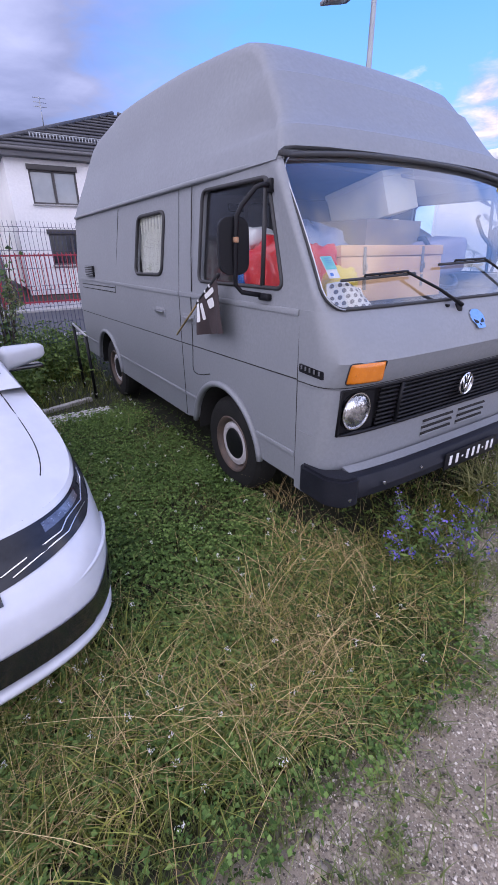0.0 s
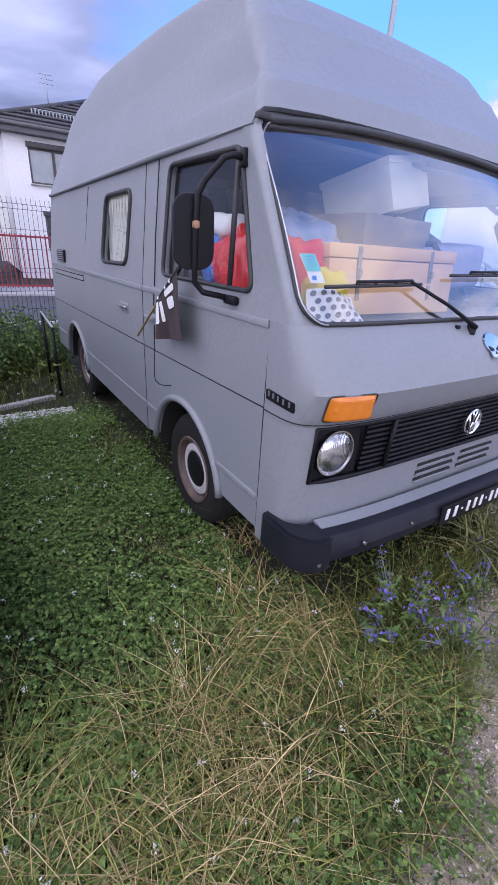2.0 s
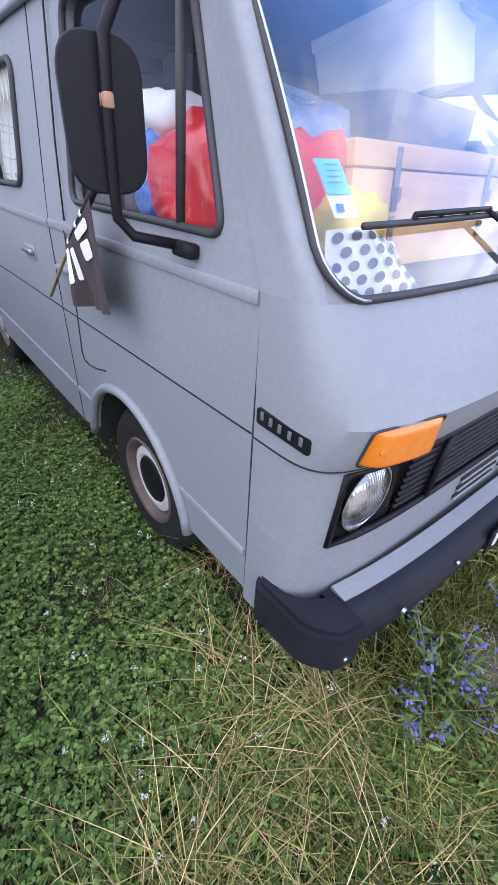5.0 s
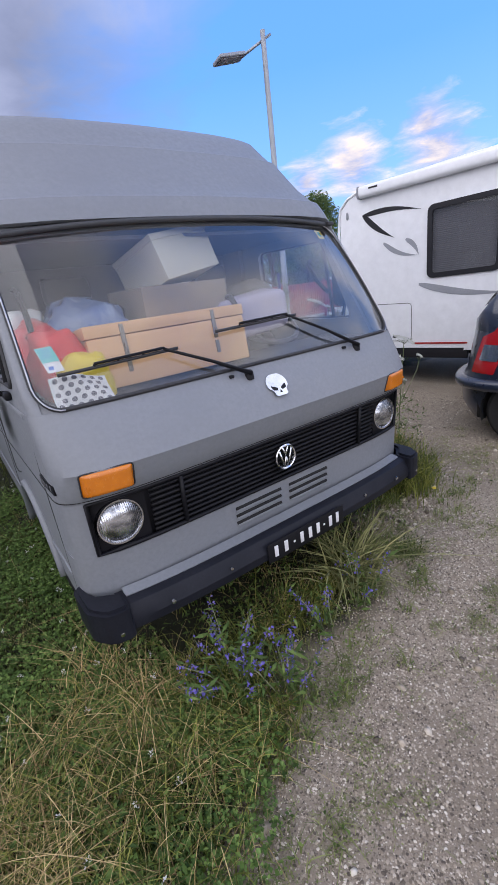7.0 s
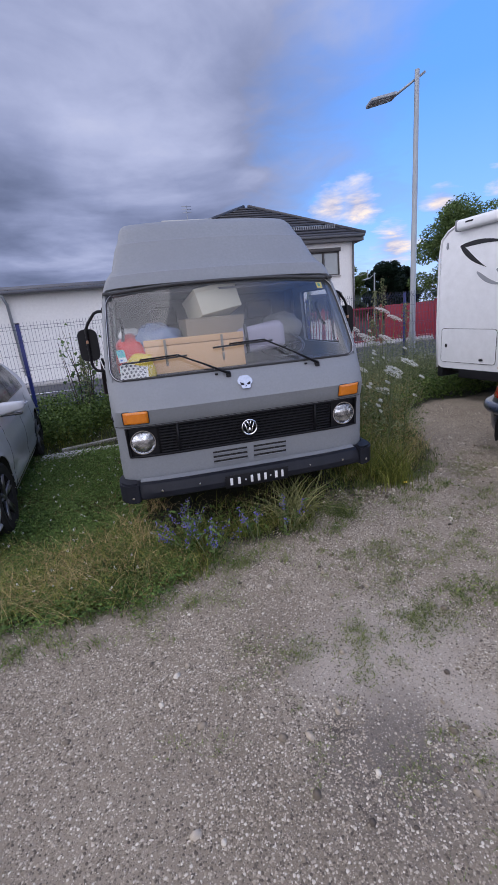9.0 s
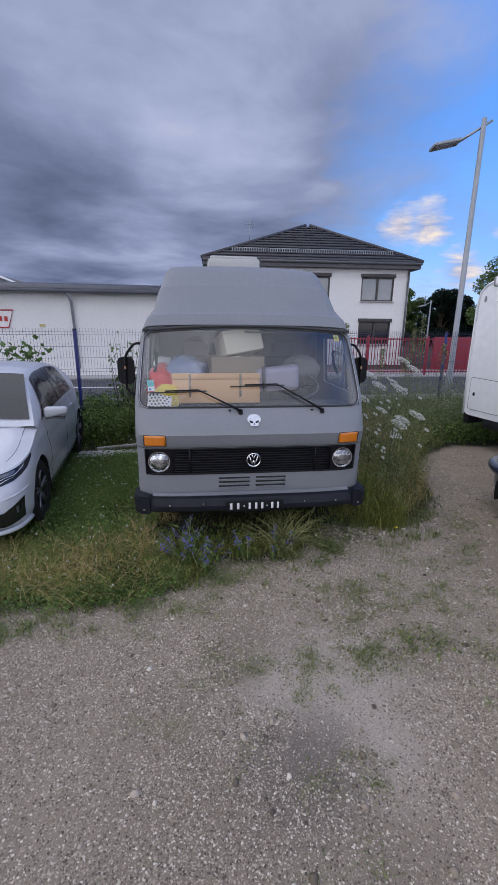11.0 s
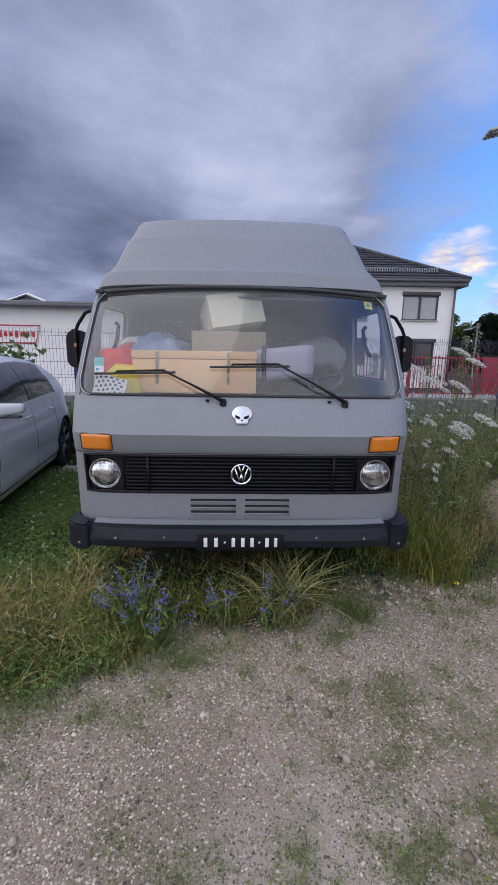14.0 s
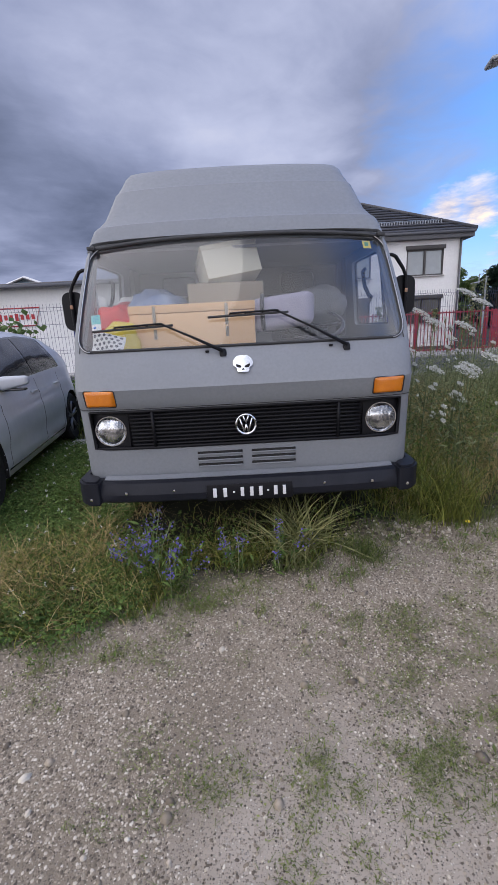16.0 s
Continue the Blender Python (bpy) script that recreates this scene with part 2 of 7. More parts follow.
def box(bm, c, s, bevel=0.0, m=None, segs=2):
    """Adds a (bevelled) box of centre c and size s."""
    made = bmesh.ops.create_cube(bm, size=1)["verts"]
    t = Matrix.Translation(c) @ Matrix.Diagonal((*s, 1))
    if m is not None:
        t = m @ t
    bmesh.ops.transform(bm, matrix=t, verts=made)
    if bevel:
        es = list({e for v in made for e in v.link_edges})
        bmesh.ops.bevel(bm, geom=es, offset=bevel, segments=segs, affect="EDGES", profile=0.5)
    return bm


def boxed(c, s, bevel=0.0, m=None, segs=2):
    return box(bmesh.new(), c, s, bevel, m, segs)


def tube(bm, pts, r, segs=8, closed=False, cap=True, flat=1.0):
    """Adds a tube along points; r may be one radius or one for each point."""
    pts = [Vector(p) for p in pts]
    n = len(pts)
    rs = r if isinstance(r, (list, tuple)) else [r] * n
    rings, up = [], None
    for i, p in enumerate(pts):
        a = pts[i - 1] if (i or closed) else p
        b = pts[(i + 1) % n] if (i < n - 1 or closed) else p
        d = (b - a).normalized()
        if up is None:
            up = d.orthogonal().normalized()
        up = (up - d * up.dot(d)).normalized()
        side = d.cross(up)
        rings.append([bm.verts.new(p + rs[i] * (math.cos(2 * math.pi * k / segs) * up + flat * math.sin(2 * math.pi * k / segs) * side)) for k in range(segs)])
    for i in range(n if closed else n - 1):
        a, b = rings[i], rings[(i + 1) % n]
        for k in range(segs):
            bm.faces.new((a[k], a[(k + 1) % segs], b[(k + 1) % segs], b[k]))
    if cap and not closed:
        bm.faces.new(rings[0][::-1])
        bm.faces.new(rings[-1])
    return bm


def tubed(pts, r, segs=8, closed=False):
    return tube(bmesh.new(), pts, r, segs, closed)


def lathe(profile, axis="x", centre=(0, 0, 0), segs=32, bm=None):
    """Turns (radius, along) pairs round an axis."""
    bm = bm or bmesh.new()
    rings = []
    for r, a in profile:
        ring = []
        for k in range(segs):
            t = 2 * math.pi * k / segs
            u, v = r * math.cos(t), r * math.sin(t)
            p = {"x": (a, u, v), "y": (u, a, v), "z": (u, v, a)}[axis]
            ring.append(bm.verts.new(Vector(p) + Vector(centre)))
        rings.append(ring)
    for a, b in zip(rings, rings[1:]):
        for k in range(segs):
            bm.faces.new((a[k], a[(k + 1) % segs], b[(k + 1) % segs], b[k]))
    bmesh.ops.remove_doubles(bm, verts=bm.verts, dist=1e-5)
    bmesh.ops.recalc_face_normals(bm, faces=bm.faces)
    return bm


def grid(fn, nu, nv, bm=None, close=False):
    """A sheet of fn(u, v), u and v from 0 to 1."""
    bm = bm or bmesh.new()
    vs = [[bm.verts.new(fn(i / nu, j / nv)) for j in range(nv + 1)] for i in range(nu + 1)]
    for i in range(nu):
        for j in range(nv):
            bm.faces.new((vs[i][j], vs[i + 1][j], vs[i + 1][j + 1], vs[i][j + 1]))
    return bm


def plate(outline, holes, fn):
    """A flat outline with holes, filled, and laid into space by fn(a, b)."""
    bm = bmesh.new()
    for loop in (outline, *holes):
        vs = [bm.verts.new((a, b, 0)) for a, b in loop]
        for i, v in enumerate(vs):
            bm.edges.new((v, vs[(i + 1) % len(vs)]))
    bmesh.ops.triangle_fill(bm, use_beauty=True, use_dissolve=False, edges=bm.edges[:], normal=(0, 0, 1))
    for v in bm.verts:
        v.co = fn(v.co.x, v.co.y)
    return bm


def outward(bm, ref):
    """Turns all faces of an open sheet away from ref."""
    bmesh.ops.recalc_face_normals(bm, faces=bm.faces)
    s = sum((f.calc_center_median() - Vector(ref)).dot(f.normal) * f.calc_area() for f in bm.faces)
    if s < 0:
        bmesh.ops.reverse_faces(bm, faces=bm.faces)
    return bm


def rounded(pts, r, n=5):
    """Rounds the corners of a polygon in the plane."""
    res, k = [], len(pts)
    for i in range(k):
        p, a, b = Vector(pts[i]), Vector(pts[i - 1]), Vector(pts[(i + 1) % k])
        rr = min(r, 0.45 * (a - p).length, 0.45 * (b - p).length)
        p0, p1 = p + (a - p).normalized() * rr, p + (b - p).normalized() * rr
        for j in range(n + 1):
            t = j / n
            q = p0.lerp(p, t).lerp(p.lerp(p1, t), t)
            res.append((q.x, q.y))
    return res


def extruded(outline, fn, depth, holes=()):
    """A plate with thickness: fn(a, b, h) with h from 0 to depth."""
    bm = plate(outline, holes, lambda a, b: Vector((a, b, 0)))
    bmesh.ops.recalc_face_normals(bm, faces=bm.faces)
    if sum(f.normal.z for f in bm.faces) < 0:
        bmesh.ops.reverse_faces(bm, faces=bm.faces)
    made = bmesh.ops.extrude_face_region(bm, geom=bm.faces[:])["geom"]
    for v in made:
        if isinstance(v, bmesh.types.BMVert):
            v.co.z = depth
    bmesh.ops.recalc_face_normals(bm, faces=bm.faces)
    for v in bm.verts:
        v.co = fn(v.co.x, v.co.y, v.co.z)
    bmesh.ops.recalc_face_normals(bm, faces=bm.faces)
    return bm


def interp(x, table):
    return float(np.interp(x, [a for a, _ in table], [b for _, b in table]))


# ---------------- palette ----------------
PAINT = surf("grey_matt_paint", (0.225, 0.236, 0.256), (0.20, 0.211, 0.231), 0.5, big=1.6, small=60, bump=0.04, depth=0.001)
ROOFPAINT = surf("grey_roof_paint", (0.225, 0.24, 0.265), (0.195, 0.205, 0.23), 0.55, big=1.1, small=45, bump=0.07, depth=0.0015)
RUBBER = surf("black_rubber", (0.022, 0.022, 0.025), (0.035, 0.035, 0.038), 0.6, bump=0.1)
PLASTIC = surf("black_plastic", (0.006, 0.006, 0.008), (0.012, 0.012, 0.015), 0.45, spec=0.2, bump=0.08)
BUMPER = surf("dark_grey_plastic", (0.008, 0.009, 0.014), (0.016, 0.017, 0.024), 0.5, spec=0.22, big=6, small=120, bump=0.15)
SEALGREY = surf("grey_rubber", (0.05, 0.052, 0.058), (0.038, 0.04, 0.045), 0.6)
DARK = surf("underside_black", (0.01, 0.01, 0.011), (0.016, 0.015, 0.014), 0.9)
CHROME = surf("chrome", (0.75, 0.76, 0.78), (0.62, 0.63, 0.65), 0.16, 1.0, bump=0.02)
STEEL = surf("worn_steel", (0.55, 0.56, 0.58), (0.36, 0.36, 0.38), 0.35, 1.0)
AMBER = surf("amber_plastic", (0.66, 0.20, 0.008), (0.54, 0.15, 0.006), 0.25, big=30, small=160, bump=0.3, coat=0.5)
WHITEPLATE = surf("white_paint", (0.78, 0.78, 0.78), (0.7, 0.7, 0.72), 0.5)
GLASS_W = glass("windscreen_glass", (0.84, 0.86, 0.87), 0.03, (0.5, 0.52, 0.57), 1.85, rise=2.7)
GLASS_S = glass("side_glass", (0.9, 0.92, 0.93), 0.03, (0.4, 0.41, 0.43))
GLASS_D = surf("tinted_car_glass", (0.015, 0.017, 0.02), (0.02, 0.022, 0.026), 0.04, bump=0)
CARWHITE = surf("white_car_paint", (0.55, 0.565, 0.61), (0.53, 0.545, 0.59), 0.3, big=1.0, small=10, bump=0, rough_var=0.03, coat=0.5)
NAVY = surf("dark_blue_car_paint", (0.018, 0.026, 0.05), (0.014, 0.02, 0.04), 0.3, bump=0, coat=1.0)
TYRE = surf("tyre_rubber", (0.011, 0.011, 0.012), (0.022, 0.021, 0.02), 0.8, spec=0.3, big=8, small=90, bump=0.3)
RUST = surf("rusty_wheel_paint", (0.06, 0.056, 0.054), (0.15, 0.095, 0.07), 0.65, big=14, small=60, bump=0.2)
RIMWHITE = surf("chalky_rim_paint", (0.62, 0.6, 0.62), (0.45, 0.42, 0.42), 0.5, big=18)

# ---------------- ground ----------------
EDGE = [(-30, -0.62), (-2.2, -0.58), (-1.7, -0.66), (-1.2, -0.61), (-0.85, -0.55), (-0.6, -0.46), (-0.42, -0.27), (-0.1, -0.16), (0.25, -0.22), (0.5, 0.02), (0.8, 0.33), (1.35, 0.28), (1.8, 0.40), (2.25, 0.95), (2.65, 2.05), (3.1, 2.6), (3.6, 3.0), (30, 3.6)]


def edge_y(x):
    return interp(x, EDGE)


def relief(x, y):
    return 0.012 * noise.noise((x * 0.9, y * 0.9, 0)) + 0.02 * noise.noise((x * 0.25, y * 0.25, 3.0))


def ground_material():
    m, nt, b = nodes_of("gravel_and_soil")
    tc = nt.nodes.new("ShaderNodeTexCoord")
    at = nt.nodes.new("ShaderNodeAttribute")
    at.attribute_name = "green"
    wob = noise_fac(nt, 2.2, 6, 0.65)
    mad = nt.nodes.new("ShaderNodeMath")
    mad.operation = "MULTIPLY_ADD"
    mad.inputs[1].default_value, mad.inputs[2].default_value = 0.9, -0.45
    nt.links.new(wob, mad.inputs[0])
    add = nt.nodes.new("ShaderNodeMath")
    add.operation = "ADD"
    nt.links.new(at.outputs["Fac"], add.inputs[0])
    nt.links.new(mad.outputs[0], add.inputs[1])
    fac = ramped(nt, add.outputs[0], 0.38, 0.62)
    def blot(base, centre, r, c, most):
        """A round patch of another tone with a ragged rim."""
        d = nt.nodes.new("ShaderNodeVectorMath")
        d.operation = "DISTANCE"
        nt.links.new(tc.outputs["Object"], d.inputs[0])
        d.inputs[1].default_value = centre
        a = nt.nodes.new("ShaderNodeMath")
        a.operation = "MULTIPLY_ADD"
        a.inputs[1].default_value = -1.1 * r
        nt.links.new(wob, a.inputs[0])
        nt.links.new(d.outputs["Value"], a.inputs[2])
        k = nt.nodes.new("ShaderNodeMapRange")
        k.inputs["From Min"].default_value, k.inputs["From Max"].default_value = 0.55 * r, -0.1 * r
        k.inputs["To Max"].default_value = most
        nt.links.new(a.outputs[0], k.inputs[0])
        return mixed(nt, k.outputs[0], base, c)

    # rounded grit of two sizes lying in fine dust
    def times(a, b):
        n = nt.nodes.new("ShaderNodeMath")
        n.operation = "MULTIPLY"
        nt.links.new(a, n.inputs[0])
        nt.links.new(b, n.inputs[1])
        return n.outputs[0]

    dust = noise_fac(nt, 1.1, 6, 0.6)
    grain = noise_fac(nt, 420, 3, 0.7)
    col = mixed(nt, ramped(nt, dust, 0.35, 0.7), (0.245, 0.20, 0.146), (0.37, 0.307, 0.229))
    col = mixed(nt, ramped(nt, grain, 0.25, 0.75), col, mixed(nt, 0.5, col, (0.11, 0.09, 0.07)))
    col = blot(col, (0.24, -1.60, 0), 0.62, (0.40, 0.345, 0.285), 0.75)
    col = blot(col, (-0.02, -1.95, 0), 0.34, (0.12, 0.10, 0.083), 0.8)
    col = blot(col, (-0.16, -1.77, 0), 0.07, (0.06, 0.05, 0.04), 0.85)
    lumps = []
    for sc, share in ((260.0, 0.45), (120.0, 0.55)):
        v = nt.nodes.new("ShaderNodeTexVoronoi")
        v.inputs["Scale"].default_value = sc
        nt.links.new(tc.outputs["Object"], v.inputs["Vector"])
        sp = nt.nodes.new("ShaderNodeSeparateColor")
        nt.links.new(v.outputs["Color"], sp.inputs[0])
        k = nt.nodes.new("ShaderNodeMapRange")
        k.inputs["From Min"].default_value, k.inputs["From Max"].default_value = 0.46, 0.26
        nt.links.new(v.outputs["Distance"], k.inputs[0])
        there = ramped(nt, sp.outputs[1], share, share + 0.05)
        r = nt.nodes.new("ShaderNodeValToRGB")
        e = r.color_ramp.elements
        e.new(0.5)
        e.new(0.8)
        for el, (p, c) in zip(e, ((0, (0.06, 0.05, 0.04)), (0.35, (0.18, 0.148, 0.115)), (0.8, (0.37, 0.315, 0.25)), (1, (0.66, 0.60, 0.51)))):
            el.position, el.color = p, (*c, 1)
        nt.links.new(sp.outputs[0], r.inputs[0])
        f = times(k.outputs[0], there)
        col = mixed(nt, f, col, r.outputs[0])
        lumps.append(f)
    # soil kept near black: shade under the blades is put into its colour
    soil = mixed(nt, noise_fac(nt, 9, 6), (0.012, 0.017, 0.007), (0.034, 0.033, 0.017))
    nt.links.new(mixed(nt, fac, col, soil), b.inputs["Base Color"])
    b.inputs["Roughness"].default_value = 0.95
    bp = nt.nodes.new("ShaderNodeBump")
    bp.inputs["Strength"].default_value, bp.inputs["Distance"].default_value = 0.8, 0.004
    nt.links.new(lumps[1], bp.inputs["Height"])
    bp2 = nt.nodes.new("ShaderNodeBump")
    bp2.inputs["Strength"].default_value, bp2.inputs["Distance"].default_value = 0.7, 0.002
    nt.links.new(lumps[0], bp2.inputs["Height"])
    nt.links.new(bp.outputs[0], bp2.inputs["Normal"])
    nt.links.new(bp2.outputs[0], b.inputs["Normal"])
    return m


def build_ground():
    far = [-400, -150, -60, -30, -15, -9]
    xs = far + list(np.arange(-6, 6.01, 0.08)) + [-a for a in far[::-1]]
    ys = far + list(np.arange(-6, 7.01, 0.08)) + [9, 12, 16, 22, 30, 60, 150, 400]
    verts, green = [], []
    for y in ys:
        for x in xs:
            near = abs(x) < 6.1 and -6.1 < y < 7.1
            verts.append((x, y, relief(x, y) if near else 0))
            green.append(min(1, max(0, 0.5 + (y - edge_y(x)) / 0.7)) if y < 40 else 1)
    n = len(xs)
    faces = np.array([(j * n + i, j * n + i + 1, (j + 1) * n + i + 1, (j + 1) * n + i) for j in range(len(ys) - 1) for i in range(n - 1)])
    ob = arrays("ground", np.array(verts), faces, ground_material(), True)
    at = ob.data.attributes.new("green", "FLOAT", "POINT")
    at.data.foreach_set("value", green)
    return tagged(ob, "pale crushed-stone gravel giving way to grassy soil", "ground", kind="structure")


build_ground()

# ---------------- the grey van ----------------
def build_van():
    van = thing("camper_van", "matt grey high-roof camper van parked on rough grass", "van")

    # ---- front skin: plan curves at rising heights
    Y0 = [(0.36, 0.13), (0.69, 0.105), (0.92, 0.085), (0.955, 0.06), (1.05, 0.03), (1.15, 0.085), (1.255, 0.165)]
    BACK = 0.335

    def front(x, z, extra=0.0):
        y0 = interp(z, Y0)
        a = min(1.0, abs(x))
        y = y0 + (BACK - y0) * (1 - (1 - a ** 5.5) ** (1 / 5.5))
        return Vector((x, y - extra, z))

    ANG = [math.copysign(abs(math.sin(t)) ** 0.42, t) for t in np.linspace(-math.pi / 2, math.pi / 2, 49)]

    def skin(zs, xs):
        bm = bmesh.new()
        rows = [[bm.verts.new(front(x, z)) for x in xs] for z in zs]
        for a, b in zip(rows, rows[1:]):
            for i in range(len(xs) - 1):
                bm.faces.new((a[i], a[i + 1], b[i + 1], b[i]))
        return outward(bm, (0, 2, 0.8))

    body = part("front_panel", skin([0.36, 0.45, 0.57, 0.60, 0.688], ANG), PAINT, van, solid=0.012)
    part("upper_front_panel", skin([0.924, 0.94, 0.955, 1.0, 1.05, 1.10, 1.15, 1.2, 1.258], ANG), PAINT, van, smooth=24, solid=0.012)
    for s in (-1, 1):
        xs = [s * v for v in np.linspace(0.918, 1.0, 9)]
        part("corner_panel", skin([0.688, 0.80, 0.924], xs if s > 0 else xs[::-1]), PAINT, van, solid=0.012)

    # pressed groove under the indicators
    part("groove", tube(bmesh.new(), [front(x, 0.935, -0.0005) for x in ANG], 0.0025, 6), DARK, van)

    # ---- side skins
    def side_x(z):
        return interp(z, [(0.3, 0.997), (0.95, 1.0), (1.25, 0.995), (1.87, 0.94)])

    def rear_y(z):
        return interp(z, [(0.36, 4.56), (1.2, 4.52), (1.87, 4.40)])

    def arch(yc, zc, r, z0, n=14):
        a0 = math.asin((z0 - zc) / r)
        return [(yc + r * math.cos(t), zc + r * math.sin(t)) for t in np.linspace(math.pi - a0, a0, n)]

    def seam(y):
        return 0.940 - 0.0165 * (y - 0.335)

    FW, RW, SILL = (1.06, 0.32), (3.56, 0.33), 0.37
    dwin = rounded([(0.475, 1.335), (0.655, 1.805), (1.30, 1.815), (1.33, 1.335)], 0.05)
    swin = rounded([(1.91, 1.355), (1.85, 1.755), (2.37, 1.75), (2.46, 1.345)], 0.07)
    for s in (-1, 1):
        fn = lambda a, b, s=s: Vector((s * side_x(b), a, b))
        ref = (0, 2, 1)
        door = part("door", outward(plate([(0.339, seam(0.339) + 0.003), (1.62, seam(1.62) + 0.003), (1.62, 1.25), (0.339, 1.25)], [], fn), ref), PAINT, van, smooth=0, solid=0.02)
        low = [(0.339, SILL + 0.03)] + arch(*FW, 0.405, SILL + 0.03)[::1] + [(1.62, SILL), (1.62, 0.56), (1.62, seam(1.62) - 0.003), (0.339, seam(0.339) - 0.003), (0.339, 0.56)]
        part("lower_door", outward(plate(low, [], fn), ref), PAINT, van, smooth=0, solid=0.02)
        up = [(0.339, 1.25), (1.62, 1.25), (1.62, 1.87), (0.665, 1.87)]
        part("door_frame", outward(plate(up, [dwin], fn), ref), PAINT, van, smooth=0, solid=0.03)
        lowb = [(1.626, SILL)] + arch(*RW, 0.40, SILL) + [(rear_y(SILL), SILL), (rear_y(0.87), seam(4.5) - 0.003), (1.626, seam(1.626) - 0.003), (1.626, 0.56)]
        part("lower_side_panel", outward(plate(lowb, [], fn), ref), PAINT, van, smooth=0, solid=0.02)
        part("side_panel", outward(plate([(1.626, seam(1.626) + 0.003), (rear_y(0.87), seam(4.5) + 0.003), (rear_y(1.25), 1.25), (1.626, 1.25)], [], fn), ref), PAINT, van, smooth=0, solid=0.02)
        upb = [(1.626, 1.25), (rear_y(1.25), 1.25), (rear_y(1.87), 1.87), (1.626, 1.87)]
        part("upper_side_panel", outward(plate(upb, [swin], fn), ref), PAINT, van, smooth=0, solid=0.03)
        # wheel arch lips, sill and waist pressings
        for yc, zc, r in ((*FW, 0.405), (*RW, 0.40)):
            pts = [(s * (side_x(b) + 0.006), a, b) for a, b in arch(yc, zc, r + 0.012, SILL + 0.01, 24)]
            part("wheel_arch_lip", tubed(pts, 0.02, 8), PAINT, van)
        for a0, a1 in ((0.345, 0.69), (1.45, 1.615), (1.63, 3.18), (3.94, 4.47)):
            bm = boxed((s * (side_x(0.545) + 0.001), (a0 + a1) / 2, 0.545), (0.014, a1 - a0, 0.028), 0.006)
            part("sill_pressing", bm, PAINT, van)
        for a0, a1 in ((0.345, 1.615), (1.63, 4.4)):
            part("waist_pressing", boxed((s * 0.996, (a0 + a1) / 2, 1.243), (0.012, a1 - a0, 0.03), 0.005), PAINT, van)
        # shut lines of the cab door
        for yy, z0, z1 in ((0.336, 0.42, 1.25), (1.623, SILL + 0.01, 1.86)):
            part("shut_line", tubed([(s * (side_x(z) - 0.0005), yy, z) for z in np.linspace(z0, z1, 8)], 0.0032, 6), DARK, van)
        part("shut_line", tubed([(s * (side_x(0.92) - 0.0005), y, seam(y)) for y in (0.345, 1.6, 3.0, 4.5)], 0.0028, 6), DARK, van)
        part("door_crease", tubed([(s * 1.0005, y, z) for y, z in ((1.435, 1.24), (1.445, 0.95), (1.468, 0.775), (1.455, 0.742), (1.40, 0.735), (1.32, 0.748), (1.22, 0.775))], 0.003, 6), DARK, van)
        # glass with rubber seals
        pane = part("door_glass", outward(plate(dwin, [], lambda a, b, s=s: Vector((s * (side_x(b) - 0.02), a, b))), ref), GLASS_S, van, smooth=0)
        pane.visible_shadow = False
        part("seal", tubed([(s * (side_x(b) + 0.002), a, b) for a, b in dwin], 0.010, 8, True), RUBBER, pane, "black rubber seal")
        part("quarter_light_bar", tubed([(s * (side_x(1.34) + 0.0), 0.645, 1.34), (s * (side_x(1.8)), 0.675, 1.80)], 0.011, 8), RUBBER, pane)
        pane2 = part("side_window", outward(plate(swin, [], lambda a, b, s=s: Vector((s * (side_x(b) - 0.02), a, b))), ref), GLASS_S, van, smooth=0)
        pane2.visible_shadow = False
        part("seal", tubed([(s * (side_x(b) + 0.004), a, b) for a, b in swin], 0.013, 8, True), RUBBER, pane2, "black rubber seal")
        cur = grid(lambda u, v, s=s: Vector((s * (0.93 + 0.012 * math.sin(u * 60)), 1.86 + 0.58 * u, 1.33 + 0.46 * v)), 60, 2)
        part("curtain", cur, CURTAIN, pane2, "cream pleated curtain")
        # door handles
        for yy, zz in ((1.477, 1.10), (1.96, 1.10)):
            h = part("door_handle", boxed((s * 1.012, yy, zz), (0.03, 0.13, 0.022), 0.008), STEEL if yy > 1.5 else PAINT, van, "grey door handle")
            part("keyhole_plate", boxed((s * 0.999, yy + 0.005, zz - 0.005), (0.008, 0.17, 0.06), 0.003), PAINT, h)
        # A-pillar strip between windscreen and door frame
        def pillar(u, v, s=s):
            a = front(s * (0.955 + 0.045 * u), 1.256)
            x0, x1 = 0.925, 0.945
            b = Vector((s * (x0 + (x1 - x0) * u ** 0.7), 0.60 + 0.065 * u ** 1.4, 1.905 - 0.035 * u))
            p = a.lerp(b, v)
            p += Vector((s * 0.02, -0.012, 0)) * math.sin(math.pi * u) * math.sin(math.pi * v) ** 0.3
            return p
        part("a_pillar", outward(grid(pillar, 8, 10), (0, 2, 1)), PAINT, van, solid=0.02)
        # mirrors on bent tubes
        mirror = part("mirror", boxed((0, 0, 0), (0.03, 0.185, 0.36), 0.0, None), PLASTIC, van, "black wing mirror")
        me = mirror.data
        bm = bmesh.new()
        ol = rounded([(-0.074, -0.128), (0.074, -0.128), (0.074, 0.115), (-0.074, 0.115)], 0.06, 7)
        q = pose(s * 1.12, 0.695, 1.525, 0, 0, 0) @ pose(0, 0, 0, 0, 0, s * 8)
        bm2 = extruded(ol, lambda a, b, h: q @ Vector((a, -0.018 + h * (1.0 - 0.15 * (abs(b) / 0.128) ** 4), b)), 0.034)
        finish(bm2, 40)
        bm2.to_mesh(me)
        bm2.free()
        bm.free()
        rim = [q @ Vector((a, -0.012, b)) for a, b in ol]
